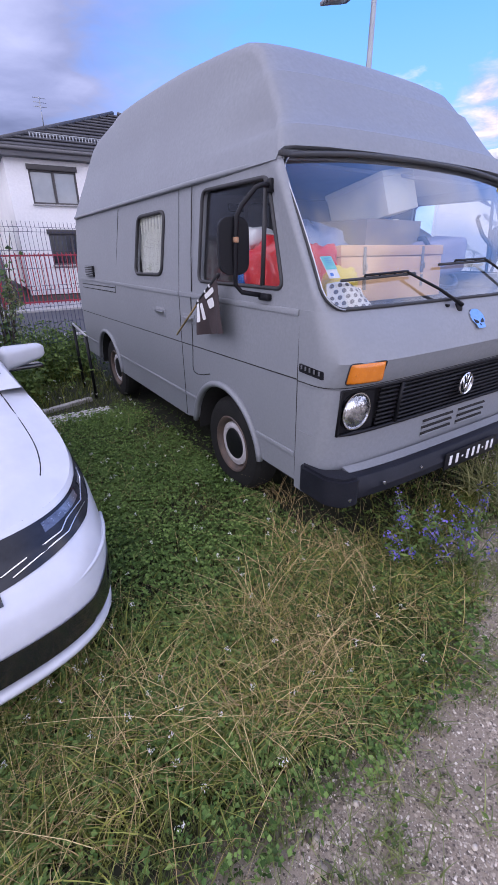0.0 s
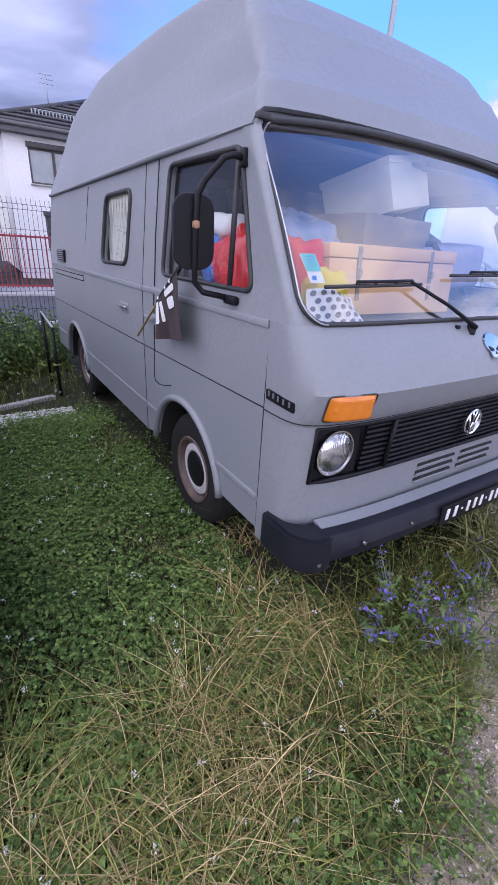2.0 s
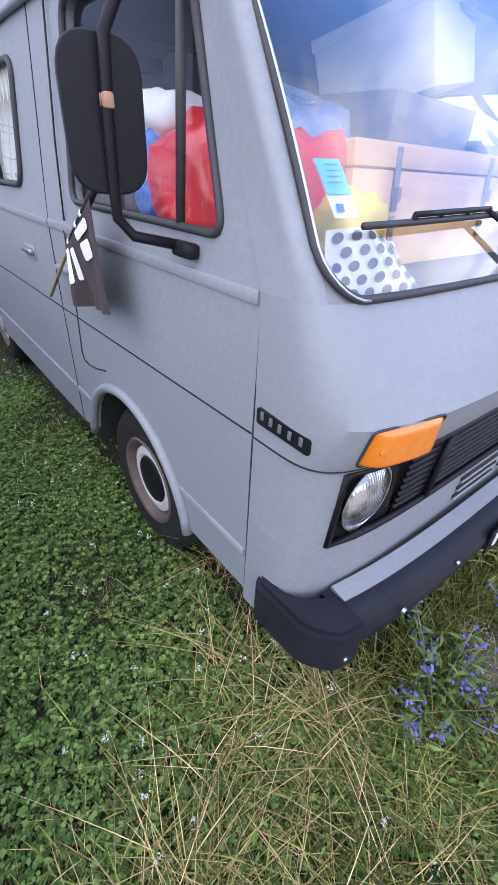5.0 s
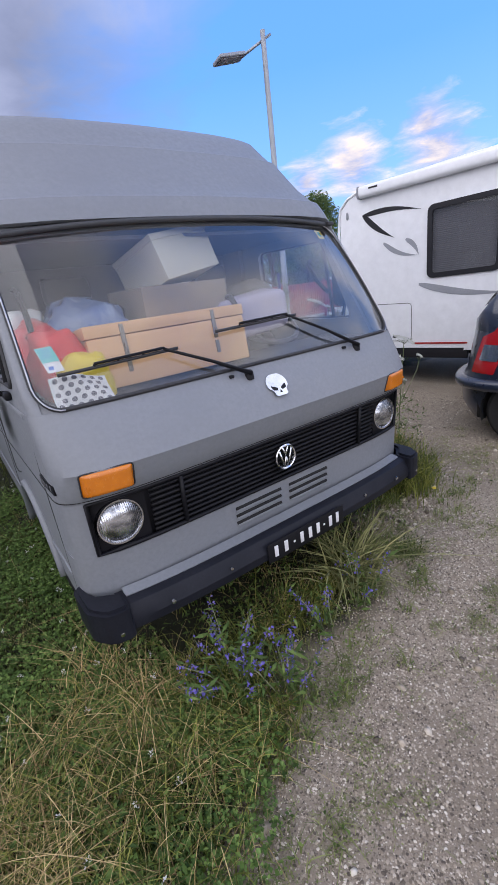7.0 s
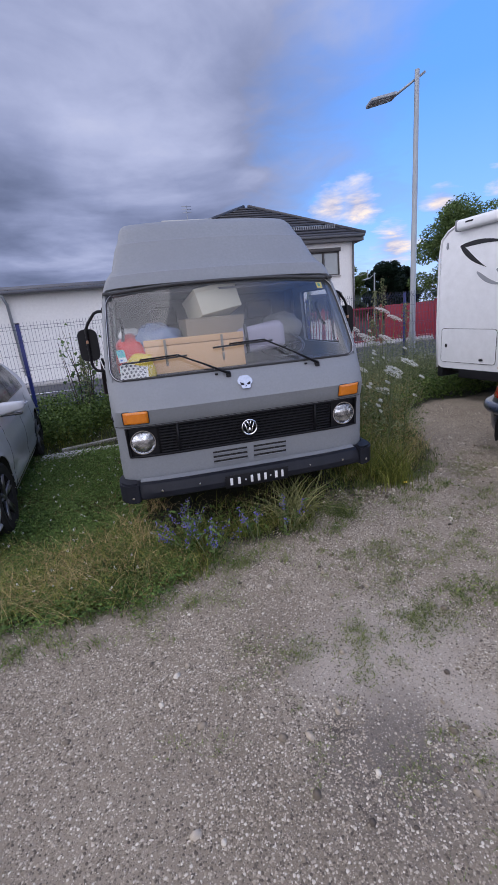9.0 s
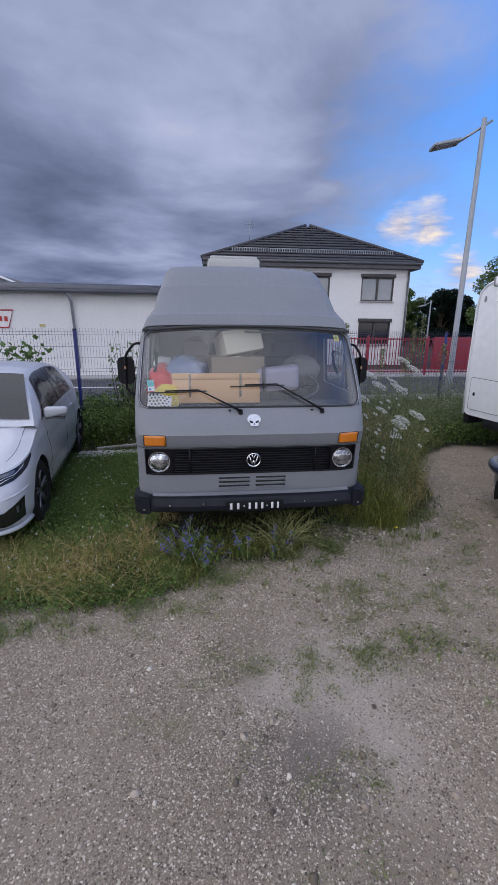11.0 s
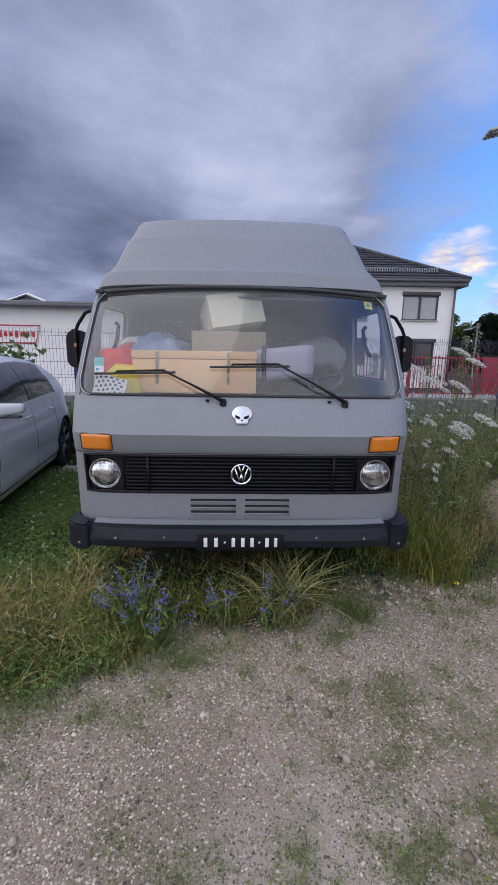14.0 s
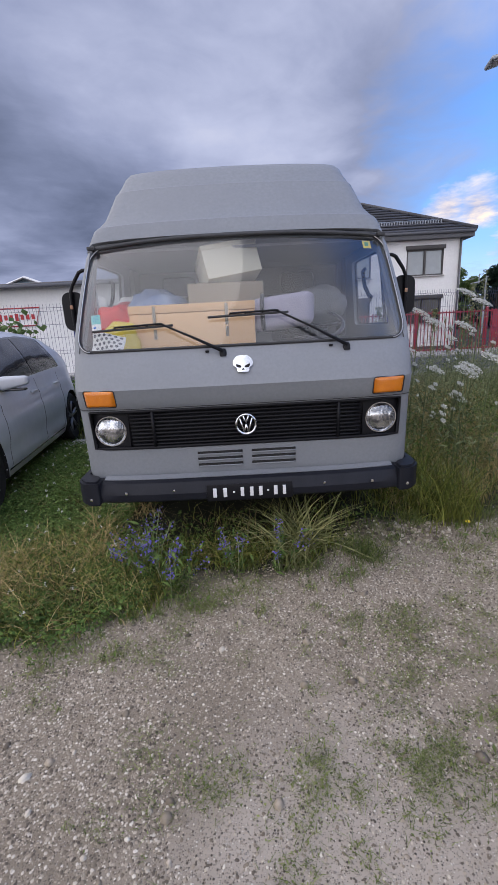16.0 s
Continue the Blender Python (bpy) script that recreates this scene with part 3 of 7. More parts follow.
        part("mirror_rim", tubed(rim, 0.004, 6, True), BUMPER, mirror, "grey plastic rim")
        arm = [(s * 0.955, 0.62, 1.765), (s * 1.005, 0.62, 1.766), (s * 1.035, 0.628, 1.755), (s * 1.095, 0.652, 1.685), (s * 1.118, 0.66, 1.64), (s * 1.124, 0.665, 1.52), (s * 1.124, 0.672, 1.40), (s * 1.12, 0.68, 1.35), (s * 1.09, 0.67, 1.315), (s * 1.0, 0.62, 1.298)]
        part("mirror_arm", tubed(arm, 0.0115, 10), PLASTIC, van)
        part("arm_bracket", boxed((s * 1.004, 0.60, 1.293), (0.03, 0.085, 0.034), 0.01), PLASTIC, van)
        part("arm_bracket", boxed((s * 0.958, 0.62, 1.765), (0.03, 0.035, 0.06), 0.01), PLASTIC, van)
        part("arm_clamp", boxed((s * 1.124, 0.662, 1.545), (0.02, 0.028, 0.026), 0.005), AMBERISH, mirror, "rusty clamp")

    # ---- rear wall
    bm = bmesh.new()
    ring = [(z, side_x(z), rear_y(z)) for z in (0.36, 0.56, 0.95, 1.25, 1.6, 1.87)]
    rows = [[bm.verts.new((x * t, y, z)) for t in np.linspace(-1, 1, 9)] for z, x, y in ring]
    for a, b in zip(rows, rows[1:]):
        for i in range(8):
            bm.faces.new((a[i], a[i + 1], b[i + 1], b[i]))
    part("rear_panel", outward(bm, (0, 2, 1)), PAINT, van, solid=0.02)
    part("rear_bumper", boxed((0, 4.56, 0.46), (1.9, 0.09, 0.13), 0.03), BUMPER, van)

    # service hatch, louvre and kerbside details on the side facing the lawn
    for a, b in (((2.85, 1.84), (3.06, 1.165)), ((3.06, 1.165), (4.3, 1.15)), ((3.07, 1.205), (4.3, 1.19))):
        part("seam", tubed([(-(side_x(a[1]) + 0.0005), a[0], a[1]), (-(side_x(b[1]) + 0.0005), b[0], b[1])], 0.004, 6), DARK, van)
    louvre = part("louvre", boxed((-0.998, 3.9, 1.33), (0.02, 0.32, 0.11), 0.006), PLASTIC, van, "dark louvred vent")
    for k in range(6):
        part("slat", boxed((-1.012, 3.9, 1.285 + 0.018 * k), (0.012, 0.3, 0.006), 0.002), PAINT, louvre)
    part("seam", tubed([(-0.999, 1.42, 1.27), (-0.985, 1.42, 1.5), (-0.952, 1.42, 1.85)], 0.003, 6), DARK, van)

    # ---- raised roof
    XS = [(1.86, 0.952), (1.96, 0.916), (1.99, 0.898), (2.012, 0.864), (2.25, 0.803), (2.278, 0.780), (2.40, 0.757), (2.50, 0.728), (2.65, 0.665), (2.85, 0.58)]
    XM = [(1.86, 0.952), (1.96, 0.918), (2.25, 0.801), (2.40, 0.757), (2.50, 0.728), (2.65, 0.665), (2.85, 0.58)]
    HY = [(0.565, 1.925), (0.59, 1.985), (0.61, 2.018), (0.645, 2.034), (0.83, 2.252), (0.85, 2.280), (0.89, 2.298), (0.95, 2.368), (1.0, 2.418), (1.06, 2.450), (1.15, 2.478), (1.3, 2.503), (1.5, 2.527), (1.7, 2.55), (2.0, 2.585), (2.4, 2.615), (2.9, 2.645), (3.2, 2.655), (3.36, 2.648), (3.46, 2.622), (3.6, 2.60), (3.9, 2.56), (4.08, 2.50), (4.17, 2.40), (4.24, 2.30), (4.34, 2.05), (4.40, 1.90)]

    def section(y):
        H = interp(y, HY)
        zc = max(1.868, H - 0.055)
        k = min(1.0, max(0.0, (y - 0.85) / 0.5))
        pts = [((1 - k) * interp(z, XS) + k * interp(z, XM), z) for z in (min(zz, zc) for zz in (1.862, 1.92, 1.96, 1.99, 2.012, 2.08, 2.16, 2.25, 2.278, 2.34, 2.40, 2.46, 2.52, 2.58, 2.64))]
        xc = pts[-1][0]
        pts += [(xc - 0.014, zc + 0.026), (xc - 0.04, zc + 0.044), (xc - 0.10, H - 0.004)]
        pts += [((xc - 0.11) * t, H + 0.012 * (1 - t * t)) for t in (0.8, 0.55, 0.3)]
        half = pts
        return [(-x, z) for x, z in half] + [(0, H + 0.013)] + half[::-1]

    ys = sorted(set([a for a, _ in HY] + [0.7, 0.76, 0.8, 1.1, 1.22]))
    bm = bmesh.new()
    rows = [[bm.verts.new((x, y + 0.03 * (abs(x) / 0.96) ** 3 * (1 if y < 1.5 else 0), z)) for x, z in section(y)] for y in ys]
    for a, b in zip(rows, rows[1:]):
        for i in range(len(a) - 1):
            bm.faces.new((a[i], a[i + 1], b[i + 1], b[i]))
    bmesh.ops.remove_doubles(bm, verts=bm.verts, dist=1e-4)
    high = part("high_roof", outward(bm, (0, 2.2, 1.6)), ROOFPAINT, van, "grey moulded plastic high roof", smooth=60, solid=0.02)
    # two pressed steps run across the front only
    for e in high.data.edges:
        a, b = (high.data.vertices[i].co for i in e.vertices)
        if abs(a.x - b.x) > 0.03 and abs(a.z - b.z) < 0.02 and any(abs(a.y - 0.03 * (abs(a.x) / 0.96) ** 3 - y) < 0.003 for y in (0.61, 0.85)):
            e.use_edge_sharp = True
    for s in (-1, 1):
        part("gutter", tubed([(s * (0.928 + 0.026 * min(1, (y - 0.58) / 0.8)), y, 1.868) for y in np.linspace(0.58, 4.36, 24)], 0.014, 8), PAINT, van, "grey rain gutter")
        part("gutter_end", boxed((s * 0.918, 0.578, 1.884), (0.05, 0.03, 0.022), 0.006), RUBBER, van)
    part("roof_seal", tubed([(x, 0.571 + 0.03 * (abs(x) / 0.96) ** 3, 1.926 - 0.047 * (abs(x) / 0.93) ** 2.4) for x in np.linspace(-0.915, 0.915, 41)], 0.012, 10), SEALGREY, van, "dark grey rubber roof joint")
    vent = part("roof_vent", boxed((0.05, 3.0, 2.71), (0.70, 0.55, 0.18), 0.03), VENT, van, "white plastic roof vent")
    part("lid", boxed((0.05, 3.0, 2.81), (0.64, 0.50, 0.05), 0.02), VENT, vent)

    # ---- windscreen
    def screen(u, v, off=0.0):
        """u from -1 to 1 across, v from 0 to 1 upwards."""
        lo = front(0.962 * u, 1.255, 0.0) + Vector((0, 0.003, 0.004))
        hi = Vector((0.93 * u, 0.585 + 0.03 * abs(u) ** 3, 1.918 - 0.045 * abs(u) ** 2.4))
        p = lo.lerp(hi, v)
        p.y -= 0.018 * math.sin(math.pi * v)
        return p + Vector((0, -0.8, 0.55)).normalized() * off

    def lim(v, r=0.15):
        d = min(v, 1 - v)
        return 1 - 0.085 * (1 - math.sqrt(max(0, 1 - max(0, (r - d) / r) ** 2)))

    ws = part("windscreen", outward(grid(lambda a, b: screen((2 * a - 1) * lim(0.5 - 0.5 * math.cos(math.pi * b)), 0.5 - 0.5 * math.cos(math.pi * b)), 40, 28), (0, 2, 1)), GLASS_W, van, "large curved windscreen", smooth=60)
    ws.visible_shadow = False
    even = [0.5 - 0.5 * math.cos(math.pi * i / 29) for i in range(30)]
    loop = [screen(lim(v) * 1.0, v, 0.006) for v in even]
    loop += [screen(u, 1, 0.006) for u in np.linspace(lim(1), -lim(1), 30)[1:-1]]
    loop += [screen(-lim(v), v, 0.006) for v in even[::-1]]
    loop += [screen(u, 0, 0.006) for u in np.linspace(-lim(0), lim(0), 30)[1:-1]]
    part("seal", tubed(loop, 0.0085, 8, True), RUBBER, ws, "black rubber windscreen seal")
    part("bright_trim", tubed([p + Vector((0, -0.009, 0)) for p in loop[:30]], 0.003, 6), STEEL, ws)
    part("bright_trim", tubed([p + Vector((0, -0.009, 0)) for p in loop[58:88]], 0.003, 6), STEEL, ws)
    # infill under the roof edge and beside the glass
    for s in (-1, 1):
        def cheek(u, v, s=s):
            v = 1.03 * (0.5 - 0.5 * math.cos(math.pi * v)) - 0.03
            return screen(s * lim(max(0, v)), v, -0.004).lerp(Vector((s * (0.966 - 0.03 * v), screen(s, v).y + 0.01, screen(s, v).z)), u)
        part("screen_frame", outward(grid(cheek, 2, 24), (0, 2, 1)), PAINT, van)
    head = grid(lambda u, v: Vector((1.86 * (u - 0.5), 0.60 + 0.02 * v, 1.90 - 0.04 * abs(2 * u - 1) ** 2.4 + 0.06 * v)), 20, 1)
    part("screen_header", outward(head, (0, 2, 1)), PAINT, van, solid=0.01)

    # ---- wipers
    for cx, tipx, v0 in ((-0.11, -0.47, 0.17), (0.60, 0.20, 0.235)):
        w = part("wiper", lathe([(0, -0.03), (0.022, -0.03), (0.02, 0.0), (0.012, 0.012), (0, 0.014)], "z", front(cx, 1.235, 0.01), 14), PLASTIC, van, "black windscreen wiper")
        u0 = tipx
        a0, a1 = front(cx, 1.235, 0.03), screen((u0 + 0.02) / 0.95, v0 + 0.015, 0.03)
        part("arm", tubed([a0, a0.lerp(a1, 0.5) + Vector((0, -0.012, 0.004)), a1], [0.011, 0.007, 0.006], 8), PLASTIC, w)
        bl = [screen((u0 + d) / 0.95, v0 + 0.03 * (d + 0.3), 0.022) for d in np.linspace(-0.39, 0.08, 9)]
        part("blade", tube(bmesh.new(), bl, 0.007, 6), RUBBER, w)
        br = [screen((u0 + d) / 0.95, v0 + 0.012 + 0.03 * (d + 0.3), 0.032) for d in np.linspace(-0.26, 0.02, 6)]
        part("blade_bridge", tube(bmesh.new(), br, 0.006, 6), PLASTIC, w)
        for d in (-0.26, -0.17, -0.07, 0.02):
            p0, p1 = screen((u0 + d) / 0.95, v0 + 0.03 * (d + 0.3), 0.022), screen((u0 + d) / 0.95, v0 + 0.012 + 0.03 * (d + 0.3), 0.032)
            part("blade_bracket", tubed([p0, p1], 0.005, 6), PLASTIC, w)
        part("washer_nozzle", boxed(front(cx - 0.09, 1.235, 0.006), (0.022, 0.018, 0.014), 0.004), PLASTIC, van)

    # ---- grille, lamps
    grille = part("grille", grid(lambda u, v: front((2 * u - 1) * 0.925, 0.685 + 0.245 * v, -0.035), 30, 2), PLASTIC, van, "black plastic grille")
    frame_loop = [front(x, 0.694, 0.0) for x in np.linspace(-0.912, 0.912, 25)] + [front(x, 0.918, 0.0) for x in np.linspace(0.915, -0.915, 25)]
    part("grille_frame", tubed(frame_loop, 0.010, 6, True), PLASTIC, grille)
    for k in range(9):
        z = 0.712 + 0.0228 * k
        part("slat", tube(bmesh.new(), [front(x, z, -0.012) for x in np.linspace(-0.68, 0.68, 25)], 0.0085, 6, flat=0.7), PLASTIC, grille)
    for s in (-1, 1):
        part("grille_bar", tubed([front(s * 0.545, 0.70, 0.002), front(s * 0.545, 0.913, 0.002)], 0.010, 6), PLASTIC, grille)
        c = front(s * 0.806, 0.80, 0.0)
        c.y = 0.145
        lamp = part("headlight", lathe([(0.0, 0.055), (0.05, 0.05), (0.08, 0.01), (0.0855, -0.012), (0.087, -0.020), (0.092, -0.020), (0.094, 0.0), (0.094, 0.05)], "y", c, 40), CHROME, van, "round chrome headlight")
        part("lens", lathe([(0.0, -0.040), (0.03, -0.038), (0.055, -0.032), (0.074, -0.023), (0.0855, -0.012)], "y", c, 40), FLUTED, lamp, "fluted glass lens")
        part("bulb_shield", lathe([(0.0, -0.005), (0.022, -0.005), (0.024, 0.02), (0.0, 0.03)], "y", c, 16), CHROME, lamp)
        surround = extruded(rounded([(-0.112, -0.108), (0.11, -0.108), (0.11, 0.112), (-0.112, 0.112)], 0.02), lambda a, b, h, c=c, s=s: Vector((c.x - s * a * 1.0, front(c.x - s * a, 0.8).y + 0.022 + h, c.z + b)), 0.012, [[(0.096 * math.cos(t), 0.096 * math.sin(t)) for t in np.linspace(0, 2 * math.pi, 28, endpoint=False)]])
        part("headlight_surround", surround, PLASTIC, lamp)
        # amber indicators stand upright before the sloping panel
        def amber(u, v, s=s):
            x, z = s * (0.738 + 0.18 * u), 0.955 + 0.093 * v
            face = front(x, 1.042, 0.012)
            face.z = z
            return front(x, z, 0.0).lerp(face, (1 - abs(2 * u - 1) ** 10) * (1 - abs(2 * v - 1) ** 10))
        ind = grid(amber, 20, 20)
        i2 = part("indicator", outward(ind, (0, 2, 1)), AMBER, van, "amber plastic indicator", smooth=50)
        edge = [front(s * x, z, 0.002) for x, z in rounded([(0.735, 0.952), (0.921, 0.952), (0.921, 1.051), (0.735, 1.051)], 0.015, 4)]
        part("gasket", tubed(edge, 0.003, 6, True), RUBBER, i2)
        part("screw", lathe([(0, -0.004), (0.006, -0.003), (0.006, 0.002)], "y", amber(0.9, 0.5), 10), AMBER, i2)

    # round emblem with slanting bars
    e = front(0, 0.812, 0.012)
    emblem = part("emblem", lathe([(0.052, -0.006), (0.058, -0.010), (0.063, -0.006), (0.063, 0.004), (0.052, 0.004)], "y", e, 36), CHROME, van, "round chrome emblem")
    for x0, z0, x1, z1 in ((-0.036, 0.036, -0.012, -0.046), (-0.012, -0.046, 0.0, 0.0), (0.0, 0.0, 0.012, -0.046), (0.012, -0.046, 0.036, 0.036), (-0.016, 0.05, 0.0, 0.008), (0.0, 0.008, 0.016, 0.05)):
        part("emblem_bar", tubed([e + Vector((x0, -0.004, z0)), e + Vector((x1, -0.004, z1))], 0.0055, 6), CHROME, emblem)
    # cut-out metal badge above it
    s0 = front(0, 1.16, 0.004)
    out = rounded([(-0.034, -0.052), (0.034, -0.052), (0.034, -0.022), (0.054, -0.01), (0.056, 0.025), (0.03, 0.058), (-0.03, 0.058), (-0.056, 0.025), (-0.054, -0.01), (-0.034, -0.022)], 0.02, 4)
    lay = lambda a, b, h: s0 + Vector((a * 1.02, -h + 0.62 * b, 0.8 * b))
    badge = part("badge", extruded(out, lay, 0.006), BADGE, van, "bright metal cut-out badge")
    for sx in (-1, 1):
        eye = rounded([(sx * 0.008, -0.012), (sx * 0.04, 0.004), (sx * 0.036, -0.018), (sx * 0.014, -0.024)], 0.006, 3)
        part("cutout", extruded(eye, lambda a, b, h: lay(a, b, h + 0.003), 0.005), PLASTIC, badge)
    part("cutout", extruded([(-0.007, -0.036), (0.007, -0.036), (0, -0.024)], lambda a, b, h: lay(a, b, h + 0.003), 0.005), PLASTIC, badge)

    # air slots below the grille
    for sx in (-1, 1):
        for k in range(3):
            x0, x1 = (0.025, 0.29) if sx > 0 else (-0.30, -0.03)
            pts = [front(x, 0.645 - 0.038 * k, 0.001) for x in np.linspace(x0, x1, 6)]
            sl = part("air_slot", tube(bmesh.new(), pts, 0.0085, 8, flat=0.6), DARK, van, "dark air slot")
            part("slot_lip", tube(bmesh.new(), [p + Vector((0, -0.004, -0.012)) for p in pts], 0.005, 6), PAINT, sl)

    # ---- bumper with end caps and plate bars
    prof = [(0.0, 0.40), (-0.035, 0.385), (-0.055, 0.40), (-0.06, 0.44), (-0.045, 0.475), (-0.03, 0.50), (-0.005, 0.51), (0.06, 0.51), (0.06, 0.40)]

    def bump_pt(x, dy, z):
        return Vector((x, 0.035 + 0.05 * abs(x / 0.95) ** 4 + dy, z))

    bm = bmesh.new()
    rows = [[bm.verts.new(bump_pt(x, *p)) for p in prof] for x in np.linspace(-0.90, 0.90, 25)]
    for a, b in zip(rows, rows[1:]):
        for i in range(len(prof)):
            j = (i + 1) % len(prof)
            bm.faces.new((a[i], a[j], b[j], b[i]))
    bmesh.ops.recalc_face_normals(bm, faces=bm.faces)
    bumper = part("bumper", bm, BUMPER, van, "dark grey plastic bumper")
    part("bumper_top_strip", outward(grid(lambda u, v: bump_pt(1.74 * (u - 0.5), 0.008 + 0.05 * v, 0.514 + 0.010 * v), 24, 1), (0, 0.1, 0)), PAINT, bumper, solid=0.012)
    for s in (-1, 1):
        cap = extruded(rounded([(0.88, -0.03), (0.97, -0.015), (1.025, 0.06), (1.03, 0.24), (0.99, 0.26), (0.97, 0.14), (0.88, 0.08)], 0.03, 4), lambda a, b, h, s=s: Vector((s * a, b + 0.02, 0.375 + h)), 0.155)
        ed = [x for x in cap.edges if x.calc_face_angle(0) > 1.0]
        bmesh.ops.bevel(cap, geom=ed, offset=0.014, segments=2, affect="EDGES")
        c2 = part("end_cap", cap, BUMPER, bumper)
        part("bolt", lathe([(0, -0.006), (0.009, -0.004), (0.01, 0.004)], "y", (s * 0.935, 0.0, 0.42), 10), CHROME, c2)
        part("bolt", lathe([(0, -0.006), (0.009, -0.004), (0.01, 0.004)], "y", (s * 0.72, -0.018, 0.455), 10), CHROME, bumper)
        part("bolt", lathe([(0, -0.005), (0.007, -0.003), (0.008, 0.004)], "y", (s * 0.44, -0.022, 0.46), 10), CHROME, bumper)
    numplate = part("number_plate", boxed((0.0, -0.031, 0.435), (0.50, 0.006, 0.10), 0.002), PLASTIC, bumper, "black plate with white bars")
    for x0, wd in ((-0.185, 0.042), (-0.125, 0.042), (-0.074, 0.022), (-0.025, 0.04), (0.03, 0.04), (0.083, 0.04), (0.125, 0.02), (0.17, 0.042), (0.22, 0.036)):
        hh = 0.056 if wd > 0.03 else 0.01
        wd *= 0.5
        part("bar", boxed((x0 - 0.018, -0.036, 0.437), (wd, 0.004, hh), 0.001), WHITEPLATE, numplate)
    # nameplate bars on the corner
    np_ = part("nameplate", extruded(rounded([(0.168, 0.972), (0.318, 0.985), (0.318, 1.022), (0.168, 1.01)], 0.006, 2), lambda a, b, h: Vector((-1.0 - h + 0.012 * max(0, (0.25 - a) / 0.08) ** 2, a, b)), 0.008), PLASTIC, van, "small dark nameplate with silver bars")
    for k in range(5):
        a = 0.30 - 0.028 * k
        part("bar", boxed((-1.008 + (0.012 * max(0, (0.25 - a) / 0.08) ** 2), a, 0.985 + 0.085 * (a - 0.168) + 0.012), (0.003, 0.010, 0.020), 0.001), NAMEBAR, np_)

    # ---- wheels, under-body
    for s in (-1, 1):
        for yc, zc in (FW, RW):
            wl = part("wheel", lathe([(0.16, -0.05), (0.19, -0.085), (0.25, -0.1), (0.295, -0.09), (0.318, -0.065), (0.325, -0.03), (0.325, 0.03), (0.318, 0.065), (0.295, 0.09), (0.2, 0.09), (0.16, 0.05), (0.16, -0.05)], "x", (s * 0.86, yc, zc), 44), TYRE, van, "black tyre on rusty steel rim")
            part("rim", lathe([(0.195, 0.088 * s), (0.19, 0.095 * s), (0.178, 0.09 * s), (0.165, 0.06 * s), (0.14, 0.045 * s), (0.02, 0.03 * s), (0, 0.03 * s)], "x", (s * 0.86, yc, zc), 36), RUST, wl, "rusty off-white rim")
            part("hub_ring", lathe([(0.150, 0.046 * s), (0.148, 0.066 * s), (0.118, 0.072 * s), (0.106, 0.066 * s)], "x", (s * 0.86, yc, zc), 36), RIMWHITE, wl, "pale trim ring")
            part("hub_cap", lathe([(0.112, 0.060 * s), (0.10, 0.073 * s), (0.05, 0.08 * s), (0.0, 0.082 * s)], "x", (s * 0.86, yc, zc), 30), PLASTIC, wl, "black hub cap")
            part("wheel_housing", outward(grid(lambda u, v, s=s, yc=yc, zc=zc: Vector((s * (0.62 + 0.36 * u), yc + 0.40 * math.cos(math.pi * v), zc + 0.40 * math.sin(math.pi * v))), 2, 18), (0, yc, zc)), DARK, van)
    part("underbody", boxed((0, 2.5, 0.40), (1.24, 3.9, 0.14), 0.02), DARK, van)
    part("inner_wing", boxed((-0.62, 1.06, 0.58), (0.02, 0.85, 0.42)), DARK, van)
    part("inner_wing", boxed((0.62, 1.06, 0.58), (0.02, 0.85, 0.42)), DARK, van)
    for s in (-1, 1):
        for y0, y1 in ((0.3, 0.62), (1.50, 3.12), (4.0, 4.48)):
            part("floor_edge", boxed((s * 0.80, (y0 + y1) / 2, 0.41), (0.36, y1 - y0, 0.06)), DARK, van)
    # ---- cab
    part("cab_floor", boxed((0, 2.4, 0.80), (1.9, 3.9, 0.04)), DARK, van)
    dash = extruded([(0.16, 1.02), (0.16, 1.20), (0.30, 1.235), (0.62, 1.24), (0.70, 1.20), (0.66, 0.95)], lambda a, b, h: Vector((-0.93 + h, a + 0.04, b)), 1.86)
    part("dashboard", dash, DASH, van, "dark dashboard shelf")
    part("partition", boxed((0, 1.74, 1.345), (1.80, 0.03, 1.03), 0.01), INNER, van, "pale grey partition")
    part("partition_vent", boxed((-0.47, 1.715, 1.78), (0.12, 0.02, 0.05), 0.004), PLASTIC, van)
    part("headlining", boxed((0, 1.2, 1.872), (1.76, 1.06, 0.016)), INNER, van)
    for s in (-1, 1):
        seat = part("seat", boxed((s * 0.48, 1.32, 1.30), (0.5, 0.14, 0.62), 0.06, pose(0, 0.0, 0.0)), SEAT, van, "dark cloth seat")
        part("headrest", boxed((s * 0.48, 1.33, 1.69), (0.27, 0.10, 0.17), 0.045), SEAT, seat)
        part("cushion", boxed((s * 0.48, 1.05, 0.98), (0.5, 0.5, 0.16), 0.05), SEAT, seat)
        part("b_pillar_trim", boxed((s * 0.90, 1.60, 1.56), (0.04, 0.22, 0.62), 0.01), INNER, van)
        grab = [(s * 0.86, 0.70, 1.70), (s * 0.84, 0.70, 1.68), (s * 0.84, 0.64, 1.58), (s * 0.85, 0.58, 1.52), (s * 0.87, 0.57, 1.50)]
        part("grab_handle", tubed(grab, 0.013, 8), PLASTIC, van)
    q = pose(0.52, 0.80, 1.36, 28, 0, 0)
    wheel = part("steering_wheel", tubed([q @ Vector((0.21 * math.cos(t), 0.21 * math.sin(t), 0)) for t in np.linspace(0, 2 * math.pi, 36, endpoint=False)], 0.015, 8, True), WHEELGREY, van, "thin dark steering wheel")
